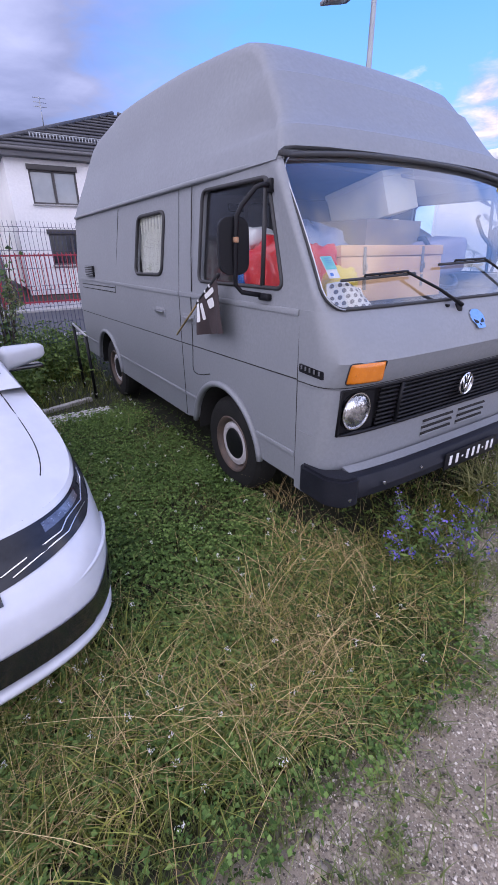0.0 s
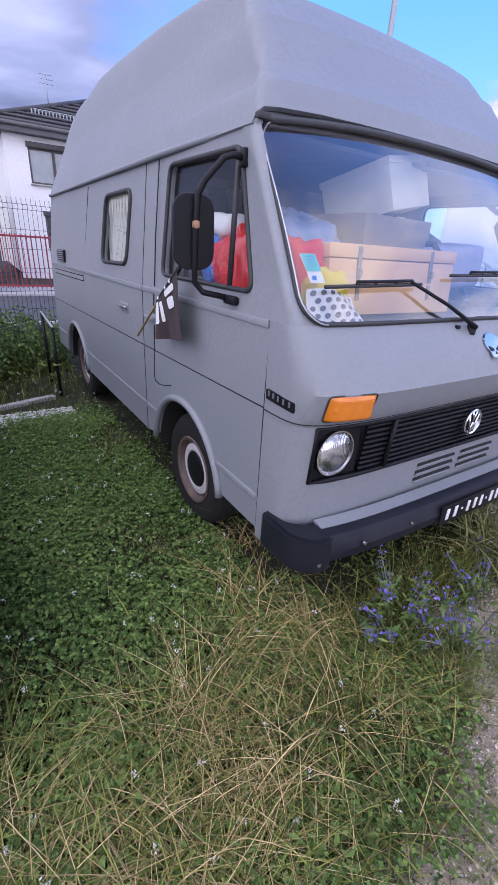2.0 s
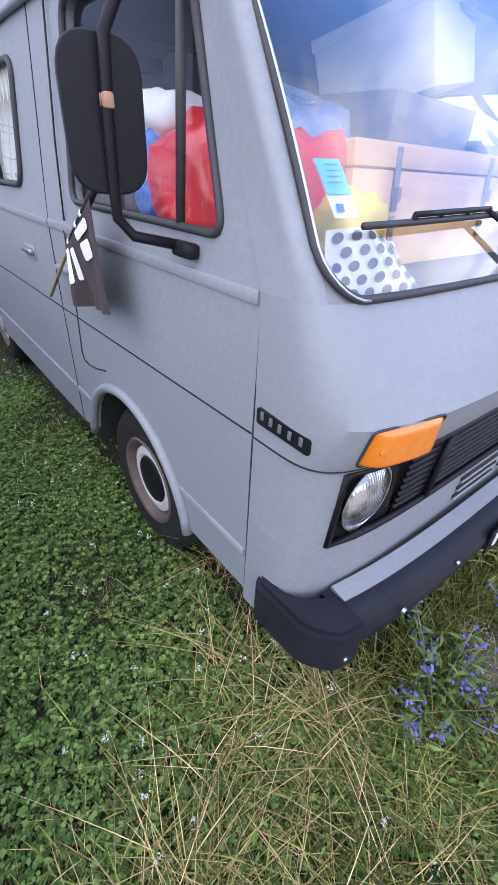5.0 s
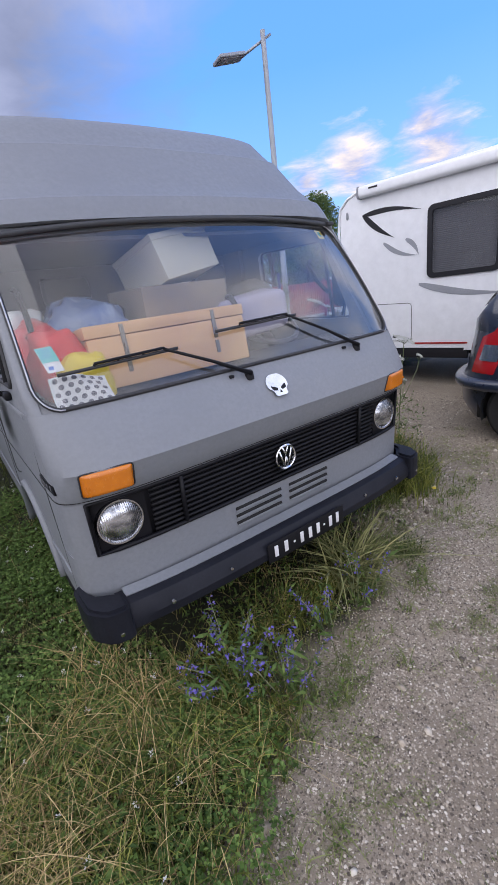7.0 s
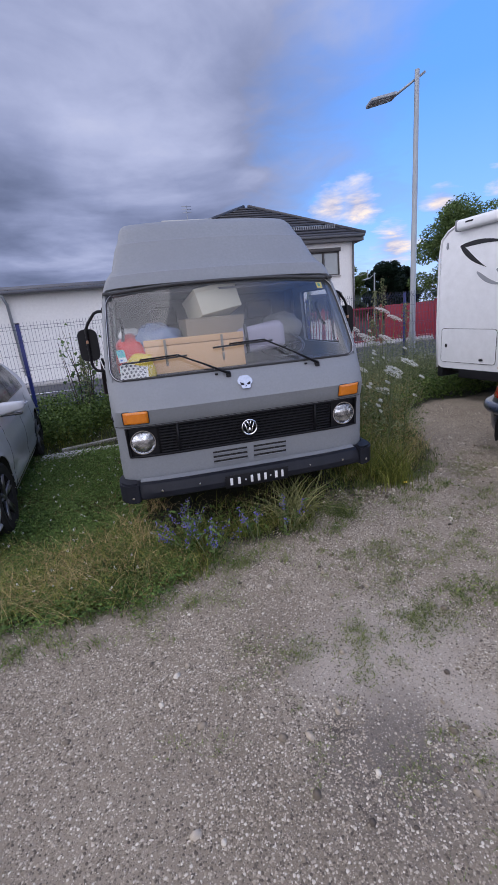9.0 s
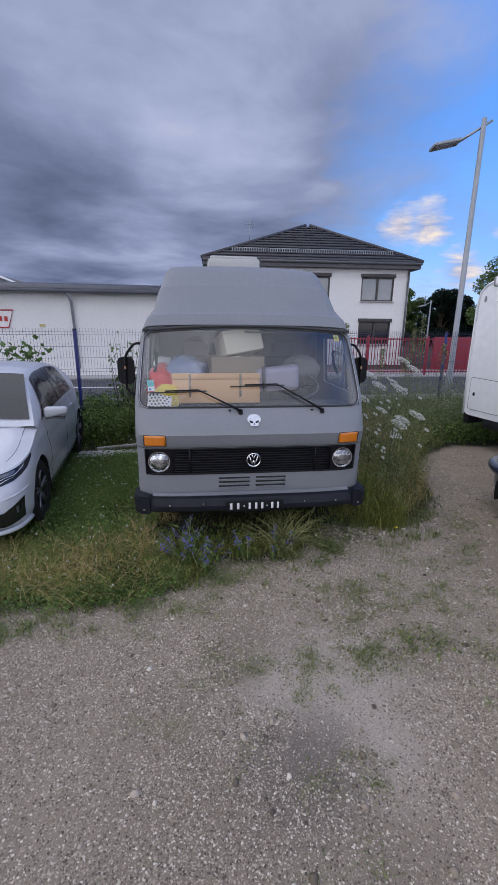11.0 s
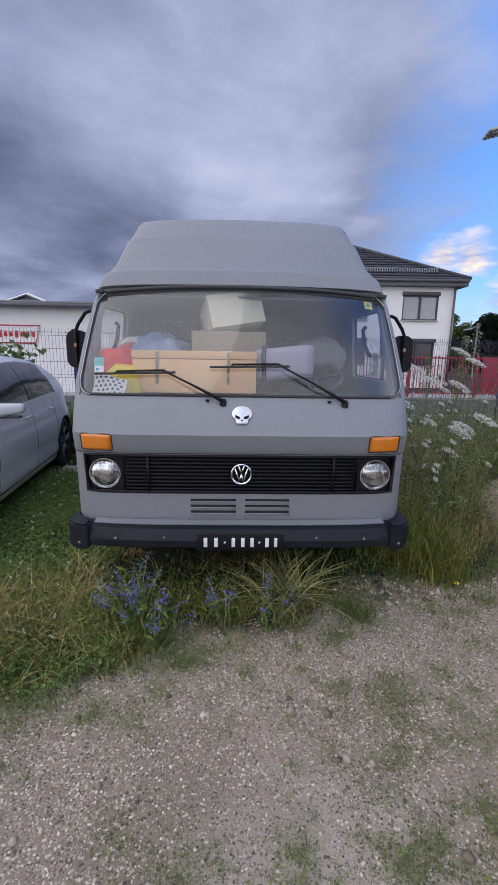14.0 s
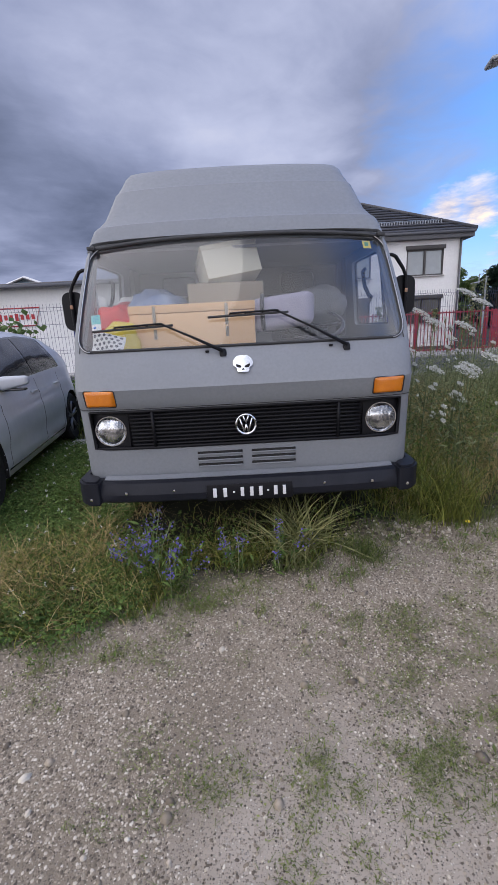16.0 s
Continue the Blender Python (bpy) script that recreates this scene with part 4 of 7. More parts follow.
    part("spoke", tubed([q @ Vector((-0.2, 0, 0)), q @ Vector((0, 0, -0.04)), q @ Vector((0.2, 0, 0))], 0.012, 8), PLASTIC, wheel)
    part("column", tubed([q @ Vector((0, 0, -0.03)), (0.52, 0.62, 1.10)], 0.03, 10), PLASTIC, wheel)
    # small yellow sticker high in the windscreen
    st = part("sticker", grid(lambda u, v: screen(0.86 + 0.055 * u, 0.88 + 0.08 * v, -0.012), 2, 2), YELLOW, van, "yellow windscreen sticker")
    part("sticker_mark", grid(lambda u, v: screen(0.872 + 0.025 * u, 0.90 + 0.04 * v, -0.009), 1, 1), GREENISH, st)
    return van, screen, front, side_x


def fluted():
    """Pressed lamp glass before a mirror: bright, with upright flutes."""
    m, nt, b = nodes_of("fluted_lamp_glass")
    tc, wv = nt.nodes.new("ShaderNodeTexCoord"), nt.nodes.new("ShaderNodeTexWave")
    wv.bands_direction = "X"
    wv.inputs["Scale"].default_value, wv.inputs["Distortion"].default_value = 38.0, 1.5
    nt.links.new(tc.outputs["Object"], wv.inputs["Vector"])
    bp = nt.nodes.new("ShaderNodeBump")
    bp.inputs["Strength"].default_value, bp.inputs["Distance"].default_value = 0.4, 0.004
    nt.links.new(wv.outputs["Fac"], bp.inputs["Height"])
    f = noise_fac(nt, 21.0, 3)
    nt.links.new(mixed(nt, ramped(nt, f, 0.36, 0.62), (0.80, 0.81, 0.83), (0.16, 0.17, 0.19)), b.inputs["Base Color"])
    nt.links.new(bp.outputs[0], b.inputs["Normal"])
    b.inputs["Metallic"].default_value, b.inputs["Roughness"].default_value = 0.9, 0.14
    b.inputs["Coat Weight"].default_value = 1.0
    return m


CURTAIN = surf("cream_cloth", (0.52, 0.52, 0.46), (0.42, 0.43, 0.38), 0.9, small=200)
AMBERISH = surf("rusty_clamp", (0.42, 0.17, 0.06), (0.32, 0.26, 0.2), 0.6, big=60)
VENT = surf("aged_white_plastic", (0.5, 0.5, 0.48), (0.4, 0.4, 0.39), 0.6)
NAMEBAR = surf("worn_silver_print", (0.14, 0.14, 0.15), (0.10, 0.10, 0.11), 0.5)
BADGE = surf("polished_badge", (0.60, 0.64, 0.72), (0.54, 0.58, 0.66), 0.06, 1.0, bump=0)
INNER = surf("grey_lining", (0.20, 0.20, 0.215), (0.15, 0.15, 0.165), 0.85, small=9, bump=0)
DASH = surf("dusty_black_dash", (0.05, 0.05, 0.055), (0.08, 0.08, 0.085), 0.8, small=40)
SEAT = surf("dark_grey_cloth", (0.05, 0.052, 0.06), (0.075, 0.075, 0.085), 0.95, small=9, bump=0)
YELLOW = surf("yellow_plastic", (0.8, 0.62, 0.04), (0.72, 0.52, 0.03), 0.5)
WHEELGREY = surf("grey_plastic", (0.07, 0.07, 0.08), (0.05, 0.05, 0.06), 0.4)
GREENISH = surf("green_print", (0.1, 0.3, 0.1), (0.12, 0.34, 0.12), 0.6)
FLUTED = fluted()
van, screen, front, side_x = build_van()

# ---------------- load in the cab ----------------
PINE = surf("pale_pine", (0.78, 0.48, 0.24), (0.68, 0.40, 0.19), 0.6, big=3, small=22, bump=0.1, stretch=(1, 12, 12))
CREAM = surf("cream_card", (0.72, 0.69, 0.56), (0.66, 0.63, 0.51), 0.8)
CARD = surf("brown_card", (0.31, 0.26, 0.20), (0.26, 0.215, 0.16), 0.85)
MAUVE = surf("mauve_cloth", (0.40, 0.375, 0.48), (0.33, 0.31, 0.40), 0.9, big=12, small=60)
GREYB = surf("grey_blanket", (0.25, 0.25, 0.26), (0.19, 0.19, 0.20), 0.95, big=7, small=30)
HASP = surf("dull_brass", (0.30, 0.26, 0.20), (0.22, 0.19, 0.15), 0.45, 0.6)
REDP = surf("red_plastic_film", (0.78, 0.03, 0.035), (0.6, 0.015, 0.02), 0.3, big=9, small=70, bump=0.6, depth=0.004, coat=0.5)
REDC = surf("red_cloth", (0.78, 0.05, 0.04), (0.62, 0.035, 0.03), 0.8, big=9)
BLUEP = surf("blue_printed_film", (0.03, 0.12, 0.5), (0.04, 0.2, 0.6), 0.3, big=11, small=50, bump=0.5, depth=0.004, coat=0.4)
# pale patches over dark blue paint the highlights of crumpled film
CLEARBAG = surf("film_painted_highlights", (0.32, 0.40, 0.54), (0.03, 0.08, 0.26), 0.25, big=9, small=26, bump=1.0, depth=0.006, coat=0.6)
PAPER = surf("white_paper", (0.75, 0.75, 0.74), (0.68, 0.68, 0.68), 0.7)
TEAL = surf("teal_paper", (0.12, 0.5, 0.47), (0.14, 0.54, 0.5), 0.6)
INK = surf("dark_ink", (0.09, 0.09, 0.11), (0.15, 0.15, 0.18), 0.6)


def lump(c, r, seed, squash=0.25, m=None, seg=14):
    """A soft sack or bundle."""
    bm = bmesh.new()
    bmesh.ops.create_uvsphere(bm, u_segments=seg * 2, v_segments=seg, radius=1)
    for v in bm.verts:
        d = v.co.copy()
        k = 1 + squash * noise.noise(d * 1.7 + Vector((seed, 0, 0))) + 0.10 * noise.noise(d * 5 + Vector((0, seed, 0)))
        for i in range(3):
            d[i] = math.copysign(abs(d[i]) ** 0.8, d[i])
        v.co = Vector(c) + Vector((d.x * r[0], d.y * r[1], d.z * r[2])) * k
    if m is not None:
        bmesh.ops.transform(bm, matrix=m, verts=bm.verts)
    return bm


# wooden case with two hasps, leaning on the windscreen shelf
q = pose(-0.30, 0.405, 1.245, -6, 0, 0)
case = thing("wooden_case", "pale pine case with metal hasps lying on the dashboard", "case")
part("box", boxed((0, 0.11, 0.115), (0.78, 0.24, 0.21), 0.004, q), PINE, case)
part("lid", boxed((0, 0.11, 0.248), (0.79, 0.25, 0.05), 0.004, q), PINE, case)
for x in (-0.235, 0.215):
    h = part("hasp", boxed((x, -0.014, 0.20), (0.020, 0.008, 0.13), 0.002, q), HASP, case, "steel hasp")
    part("staple", boxed((x, -0.022, 0.17), (0.014, 0.014, 0.03), 0.003, q), HASP, h)
    part("hasp_plate", boxed((x, -0.013, 0.095), (0.020, 0.006, 0.06), 0.002, q), HASP, h)

qb = pose(-0.05, 0.80, 1.655, 0, 0, 14) @ pose(0, 0, 0, -14, -9, 0)
b1 = thing("cream_box", "cream cardboard box stacked on top of another", "box")
part("body", boxed((0, 0, 0.105), (0.37, 0.36, 0.21), 0.004, qb), CREAM, b1)
part("lid", boxed((0, 0, 0.20), (0.38, 0.37, 0.03), 0.003, qb), CREAM, b1)
qc = pose(-0.10, 0.82, 1.46, 0, 0, 4)
b2 = thing("brown_box", "brown cardboard box under a cream box", "box")
part("body", boxed((0, 0, 0.095), (0.50, 0.40, 0.19), 0.005, qc), CARD, b2)
part("tape", boxed((0, 0, 0.1905), (0.05, 0.404, 0.003), 0.0, qc), CREAM, b2)
b3 = thing("storage_crate", "dark plastic crate under boxes in the cab", "crate")
part("body", boxed((-0.10, 0.84, 1.35), (0.62, 0.44, 0.21), 0.01), DASH, b3)
part("rim", boxed((-0.10, 0.84, 1.45), (0.64, 0.46, 0.02), 0.006), PLASTIC, b3)

bag = thing("cloth_bag", "mauve cloth holdall with a dark strap", "bag")
qg = pose(0.31, 0.66, 1.345, 0, -6, -12)
bm = boxed((0, 0, 0.10), (0.40, 0.30, 0.22), 0.05, qg, 4)
for v in bm.verts:
    v.co += 0.018 * Vector((noise.noise(v.co * 7), noise.noise(v.co * 7 + Vector((9, 0, 0))), noise.noise(v.co * 8 + Vector((0, 5, 0)))))
part("body", bm, MAUVE, bag)
part("strap", tubed([qg @ Vector((-0.13, -0.16, 0.0)), qg @ Vector((-0.12, -0.165, 0.16)), qg @ Vector((-0.12, -0.1, 0.222)), qg @ Vector((-0.12, 0.1, 0.222))], 0.015, 6), SEAT, bag, "dark strap")

for nm, lab, c, r, mt, sd in (
        ("red_sack", "shiny red plastic sack piled behind the side glass", (-0.80, 0.78, 1.405), (0.125, 0.22, 0.15), REDP, 1.0),
        ("red_bundle", "bright red cloth bundle by the windscreen", (-0.80, 0.47, 1.38), (0.11, 0.09, 0.15), REDC, 2.0),
        ("blue_packet", "blue printed plastic packet on a red sack", (-0.82, 1.02, 1.43), (0.10, 0.09, 0.13), BLUEP, 3.0),
        ("plastic_bag", "crumpled milky plastic bag full of things", (-0.58, 0.78, 1.46), (0.20, 0.18, 0.17), CLEARBAG, 4.0),
        ("white_sack", "printed white sack with small pictures", (-0.80, 0.99, 1.56), (0.09, 0.12, 0.06), PAPER, 5.0),
        ("yellow_bag", "bright yellow bag at the windscreen's foot", (-0.74, 0.37, 1.31), (0.11, 0.06, 0.115), YELLOW, 6.0),
        ("grey_bundle", "soft grey bundle beside the steering wheel", (0.62, 1.06, 1.50), (0.17, 0.14, 0.13), GREYB, 7.0)):
    ob = part(nm, lump(c, r, sd), mt, None, "", 60)
    tagged(ob, lab, nm.split("_")[1])

# sheet of dotted paper and a leaning label at the glass
dot = part("dotted_paper", grid(lambda u, v: screen(-0.93 + 0.21 * u, 0.03 + 0.17 * v - 0.03 * u, -0.035 - 0.02 * math.sin(5 * u + 3 * v)), 10, 8), PAPER, None, "", 60)
tagged(dot, "crumpled white paper with black dots", "paper")
for i in range(6):
    for j in range(5):
        u, v = 0.09 + 0.16 * i + 0.08 * (j % 2), 0.12 + 0.19 * j
        if u < 0.97:
            at = lambda u, v: screen(-0.93 + 0.21 * u, 0.03 + 0.17 * v - 0.03 * u, -0.031 - 0.02 * math.sin(5 * u + 3 * v))
            r = 0.0095
            bm = bmesh.new()
            bm.faces.new([bm.verts.new(at(u + r / 0.20 * math.cos(t), v + r / 0.135 * math.sin(t))) for t in np.linspace(0, 2 * math.pi, 12, endpoint=False)])
            part("dot", bm, INK, dot, smooth=0)
lab = part("label_card", grid(lambda u, v: screen(-0.925 + 0.06 * u - 0.02 * v, 0.215 + 0.14 * v, -0.016), 2, 4), PAPER, None, "", 0)
tagged(lab, "teal and white paper card behind the windscreen", "card")
part("band", grid(lambda u, v: screen(-0.932 + 0.06 * u - 0.013 * v, 0.27 + 0.085 * v, -0.0135), 1, 2), TEAL, lab, "teal printed band", 0)
for k in range(4):
    part("bar", grid(lambda u, v: screen(-0.928 + 0.035 * u, 0.338 - 0.014 * k + 0.003 * v, -0.011), 1, 1), BLUEP, lab, smooth=0)
part("bar", grid(lambda u, v: screen(-0.918 + 0.018 * u, 0.228 + 0.02 * v, -0.0135), 1, 1), BLUEP, lab, smooth=0)

# small black flag on a stick, caught in the mirror arm
flag = thing("small_flag", "small black flag with white shapes on a stick", "flag")
CLOTH = surf("black_cloth", (0.05, 0.034, 0.036), (0.034, 0.024, 0.026), 0.9, big=15, small=300, bump=0.2)
STICK = surf("stick_wood", (0.42, 0.30, 0.12), (0.3, 0.2, 0.08), 0.6)
part("stick", tubed([(-1.05, 1.585, 0.982), (-1.06, 1.22, 1.217), (-1.065, 0.94, 1.385)], 0.006, 8), STICK, flag)
part("grip", tubed([(-1.061, 1.22, 1.217), (-1.066, 0.94, 1.385)], 0.011, 8), PLASTIC, flag, "black grip")
for k in (0.08, 0.42, 0.62):
    a = Vector((-1.061, 1.22, 1.217)).lerp(Vector((-1.066, 0.94, 1.385)), k)
    part("band", tubed([a, a + Vector((0, -0.014, 0.0085))], 0.0125, 8), PAPER, flag, "white band")


def cloth(u, v):
    top = Vector((-1.065, 1.20, 1.215)).lerp(Vector((-1.07, 0.93, 1.37)), u)
    low = Vector((-1.05, 1.22, 1.033)).lerp(Vector((-1.06, 0.875, 1.09)), u)
    p = top.lerp(low, v)
    p.x -= 0.012 + 0.018 * math.sin(7 * u + 2 * v) * v + 0.01 * math.sin(15 * u) * v
    return p


part("cloth", grid(cloth, 16, 16), CLOTH, flag, "black cloth", 60, 0.001)
for us, vs in (((0.04, 0.16), (0.05, 0.62)), ((0.20, 0.30), (0.12, 0.60)), ((0.42, 0.80), (0.03, 0.16)), ((0.50, 0.72), (0.20, 0.42))):
    o = rounded([(us[0], vs[0]), (us[1], vs[0] + 0.02), (us[1] + 0.03, vs[1]), (us[0] + 0.05, vs[1])], 0.05, 4)
    part("white_shape", plate(o, [], lambda a, b: cloth(a, b) + Vector((-0.004, 0, 0))), PAPER, flag, "white printed shape", 0)

# ---------------- neighbouring cars ----------------
CARBLACK = surf("gloss_black_trim", (0.012, 0.012, 0.014), (0.018, 0.018, 0.02), 0.2, coat=0.6, bump=0)
LAMPDARK = surf("smoked_lamp", (0.010, 0.011, 0.014), (0.03, 0.032, 0.038), 0.12, big=9, small=30, spec=0.35, bump=0)
REFLECT = surf("lamp_reflector", (0.26, 0.27, 0.30), (0.06, 0.06, 0.07), 0.25, 0.6, big=22, small=60, bump=0.2, coat=1.0)
REDLENS = surf("red_lens", (0.45, 0.01, 0.012), (0.35, 0.006, 0.01), 0.15, small=120, bump=0.2, coat=1.0)
ALLOY = surf("dark_alloy", (0.10, 0.10, 0.11), (0.3, 0.3, 0.32), 0.35, 0.8)
ALLOYS = surf("silver_alloy", (0.55, 0.56, 0.58), (0.45, 0.46, 0.48), 0.35, 0.7)


def build_car(name, label, m, paint, L, W, H, fa, ra, R, alloy, group, tail):
    car = thing(name, label, "car", m, group)
    w = W / 2
    DF = [(0.18, 0.12), (0.26, 0.03), (0.40, 0.0), (0.50, 0.015), (0.56, 0.05), (0.63, 0.12), (0.70, 0.22), (0.78, 0.34), (0.9, 0.45)]
    DR = [(0.18, 0.10), (0.30, 0.02), (0.55, 0.0), (0.60, 0.05), (0.95, 0.10)]
    WF = [(0.18, 0.93), (0.30, 0.985), (0.50, 1.0), (0.66, 0.995), (0.74, 0.975), (0.98, 0.925)]
    ZT = [(0.0, 0.66), (0.12, 0.695), (0.35, 0.765), (0.9, 0.885), (1.25, 0.94), (L - 1.0, 0.985), (L - 0.15, 0.97)]

    def top_z(y):
        return interp(y, ZT)

    def plan(k, z, off=0.0):
        """k: 0 front centre, 1 front corner end, 2 rear corner start, 3 rear centre."""
        ww, df, dr = w * interp(z, WF) + off, interp(z, DF) - off, L - interp(z, DR) + off
        if k <= 1:
            t, n = k * math.pi / 2, 2 / 4.8
            return Vector((ww * math.sin(t) ** n, 0.85 - (0.85 - df) * max(0, math.cos(t)) ** n, z))
        if k <= 2:
            return Vector((ww, 0.85 + (L - 0.7 - 0.85) * (k - 1), z))
        t, n = (3 - k) * math.pi / 2, 2 / 3.0
        return Vector((ww * math.sin(t) ** n, L - 0.7 + (dr - L + 0.7) * max(0, math.cos(t)) ** n, z))

    ks = list(np.linspace(0, 1, 26)) + list(np.linspace(1, 2, 64))[1:] + list(np.linspace(2, 3, 20))[1:]
    axles = (fa, ra)
    rw = R + 0.045

    def lower(s):
        bm = bmesh.new()
        rows = []
        for k in ks:
            yb = plan(k, 0.6).y
            zt = top_z(yb)
            col = []
            for j in range(19):
                z = 0.18 + (zt - 0.18) * j / 18
                p = plan(k, z)
                # shoulder line and lower door tuck
                if 1 <= k <= 2:
                    p.x -= 0.012 * math.exp(-((z - 0.42) / 0.08) ** 2)
                    p.x += 0.010 * math.exp(-((z - 0.80) / 0.03) ** 2)
                for a in axles:
                    if p.x > 0.6 * w:
                        d = math.hypot(p.y - a, p.z - R)
                        if abs(d - rw) < 0.035:
                            p.y, p.z = a + (p.y - a) * rw / d, R + (p.z - R) * rw / d
                col.append(bm.verts.new((s * p.x, p.y, p.z)))
            rows.append(col)
        for a, b in zip(rows, rows[1:]):
            for j in range(18):
                q = (a[j], b[j], b[j + 1], a[j + 1])
                if any(all(math.hypot(v.co.y - ax, v.co.z - R) < rw + 0.004 for v in q) and abs(q[0].co.x) > 0.6 * w for ax in axles):
                    continue
                bm.faces.new(q)
        loose = [v for v in bm.verts if not v.link_faces]
        bmesh.ops.delete(bm, geom=loose, context="VERTS")
        return outward(bm, (0, L / 2, 0.5))

    for s in (-1, 1):
        part("body_side", lower(s), paint, car, smooth=38, solid=0.008)

    def lift(e, zt, t):
        """Height of the bonnet, domed and creased beside the wings."""
        return zt + 0.055 * (1 - t * t) * min(1, e.x / 0.7) + 0.012 * math.exp(-((abs(t) - 0.78) / 0.08) ** 2) * min(1, e.x / 0.6)

    # bonnet
    hk = [k for k in np.linspace(0.02, 1.25, 30)]
    bm = bmesh.new()
    rows = []
    for k in hk:
        p = plan(k, 0.6)
        zt = top_z(p.y)
        e = plan(k, zt)
        rows.append([bm.verts.new((e.x * t, e.y, lift(e, zt, t))) for t in np.linspace(-1, 1, 25)])
    for a, b in zip(rows, rows[1:]):
        for j in range(24):
            bm.faces.new((a[j], a[j + 1], b[j + 1], b[j]))
    bonnet = part("bonnet", outward(bm, (0, 1, 0)), paint, car, smooth=40)
    for s in (-1, 1):
        pts = []
        for k in np.linspace(0.62, 1.2, 14):
            zt = top_z(plan(k, 0.6).y)
            e = plan(k, zt)
            pts.append((s * e.x * 0.87, e.y, lift(e, zt, 0.87)))
        part("shut_line", tubed(pts, 0.0028, 6), DARK, bonnet)

    # cabin
    HR = [(0.98, 0.94), (1.1, 1.02), (1.35, 1.19), (1.70, H - 0.06), (1.95, H - 0.015), (2.5, H)] + ([(3.0, H - 0.015), (L - 0.62, H - 0.09), (L - 0.35, H - 0.22), (L - 0.12, 1.0)] if tail else [(2.85, H - 0.025), (L - 0.85, H - 0.085), (L - 0.55, H - 0.24), (L - 0.12, 0.99)])
    REAR = 0.62 if tail else 0.86

    def rib(y):
        h, zt = interp(y, HR), top_z(y)
        base = Vector((plan(min(2.0, 1 + (y - 0.85) / (L - 1.55)), min(zt, 0.97)).x, y, zt))
        if y > L - 0.7:
            c = min(1.0, (y - L + 0.7) / (0.7 - interp(min(zt, 0.95), DR))) ** 1.5
            base.x *= max(0.02, 1 - c * c) ** (1 / 3)
        f = max(0.05, min(1, (h - zt) / 0.47))
        topx = base.x - max(0, base.x - 0.60 * W / 1.75) * f
        return base, Vector((topx, y, max(zt, h - 0.05 * f))), h

    def wall(y, v, off=0.004):
        a, b, _ = rib(y)
        p = a.lerp(b, v)
        p.x += 0.03 * math.sin(math.pi * v) * min(1, (b.z - a.z) / 0.4) + off
        return p

    ys = sorted(set(list(np.linspace(0.98, L - 0.12, 44)) + [a for a, _ in HR]))
    bm = bmesh.new()
    rows = []
    for y in ys:
        a, b, h = rib(y)
        half = [wall(y, v, 0) for v in np.linspace(0, 1, 8)]
        half += [Vector((b.x * 0.93, y, b.z + (h - b.z) * 0.55)), Vector((b.x * 0.8, y, h - 0.006)), Vector((b.x * 0.4, y, h + 0.012))]
        rows.append([bm.verts.new((-p.x, p.y, p.z)) for p in half] + [bm.verts.new((0, y, h + 0.018))] + [bm.verts.new(p) for p in half[::-1]])
    for a, b in zip(rows, rows[1:]):
        for j in range(len(a) - 1):
            bm.faces.new((a[j], a[j + 1], b[j + 1], b[j]))
    part("cabin", outward(bm, (0, L / 2, 0.8)), paint, car, "roof and pillars in body colour", smooth=40)

    def top(u, y, off=0.006):
        a, b, h = rib(y)
        x = b.x * 0.955 * u
        return Vector((x, y - off, h + 0.016 - 0.02 * abs(u) ** 2.5 + off))

    part("windscreen", grid(lambda a, b: top(2 * a - 1, 1.06 + 0.62 * b), 14, 12), GLASS_D, car, "dark reflecting windscreen", 50)
    part("rear_window", grid(lambda a, b: top(0.88 * (2 * a - 1), L - 0.55 + 0.30 * b, -0.006) + Vector((0, 0.012, 0.012)), 10, 6), GLASS_D, car, "dark rear window", 50)
    for s in (-1, 1):
        def pane(y0, y1, lo=0.10, hi=0.93, cut=0.0, cut2=0.0, s=s):
            def fn(a, b):
                y = y0 + cut * b + (y1 - cut2 * b - y0 - cut * b) * a
                p = wall(y, lo + (hi - lo) * b)
                return Vector((s * p.x, p.y, p.z))
            return outward(grid(fn, 12, 8), (0, 2, 0.8))
        band = part("window_surround", pane(1.22, L - REAR, 0.05, 0.97, 0.45, 0.16), CARBLACK, car)
        for a0, a1, c, c2 in ((1.30, 2.22, 0.42, 0.0), (2.27, 3.02, 0.0, 0.10), (3.07, L - REAR - 0.10, -0.08, 0.12)):
            bm = pane(a0, a1, 0.09, 0.93, c, c2)
            for v in bm.verts:
                v.co.x += s * 0.004
            part("side_glass", bm, GLASS_D, band)
        # doors: shut lines and handles
        for yy in (1.28, 2.25, 3.0):
            pts = [plan(1 + (yy + dz - 0.85) / (L - 1.55), z, -0.0005) + Vector((0.010 * math.exp(-((z - 0.80) / 0.03) ** 2) - 0.012 * math.exp(-((z - 0.42) / 0.08) ** 2), 0, 0)) for z, dz in [(0.27 + 0.68 * j / 24, (-0.02 if yy < 3 else -0.1) * max(0, 1 - j / 8)) for j in range(25)]]
            part("shut_line", tubed([(s * p.x, p.y, p.z) for p in pts], 0.0026, 6), DARK, car)
        for yy in (2.08, 2.85):
            p = plan(1 + (yy - 0.85) / (L - 1.55), 0.83, 0.018)
            part("door_handle", boxed((s * p.x, yy, 0.83), (0.026, 0.17, 0.026), 0.011), paint, car)
        p0 = plan(1.05, 0.235, 0.004)
        part("sill_strip", tubed([(s * (p0.x + 0.0), y, 0.255) for y in np.linspace(fa + 0.42, ra - 0.42, 10)], 0.010, 6), CARBLACK, car)
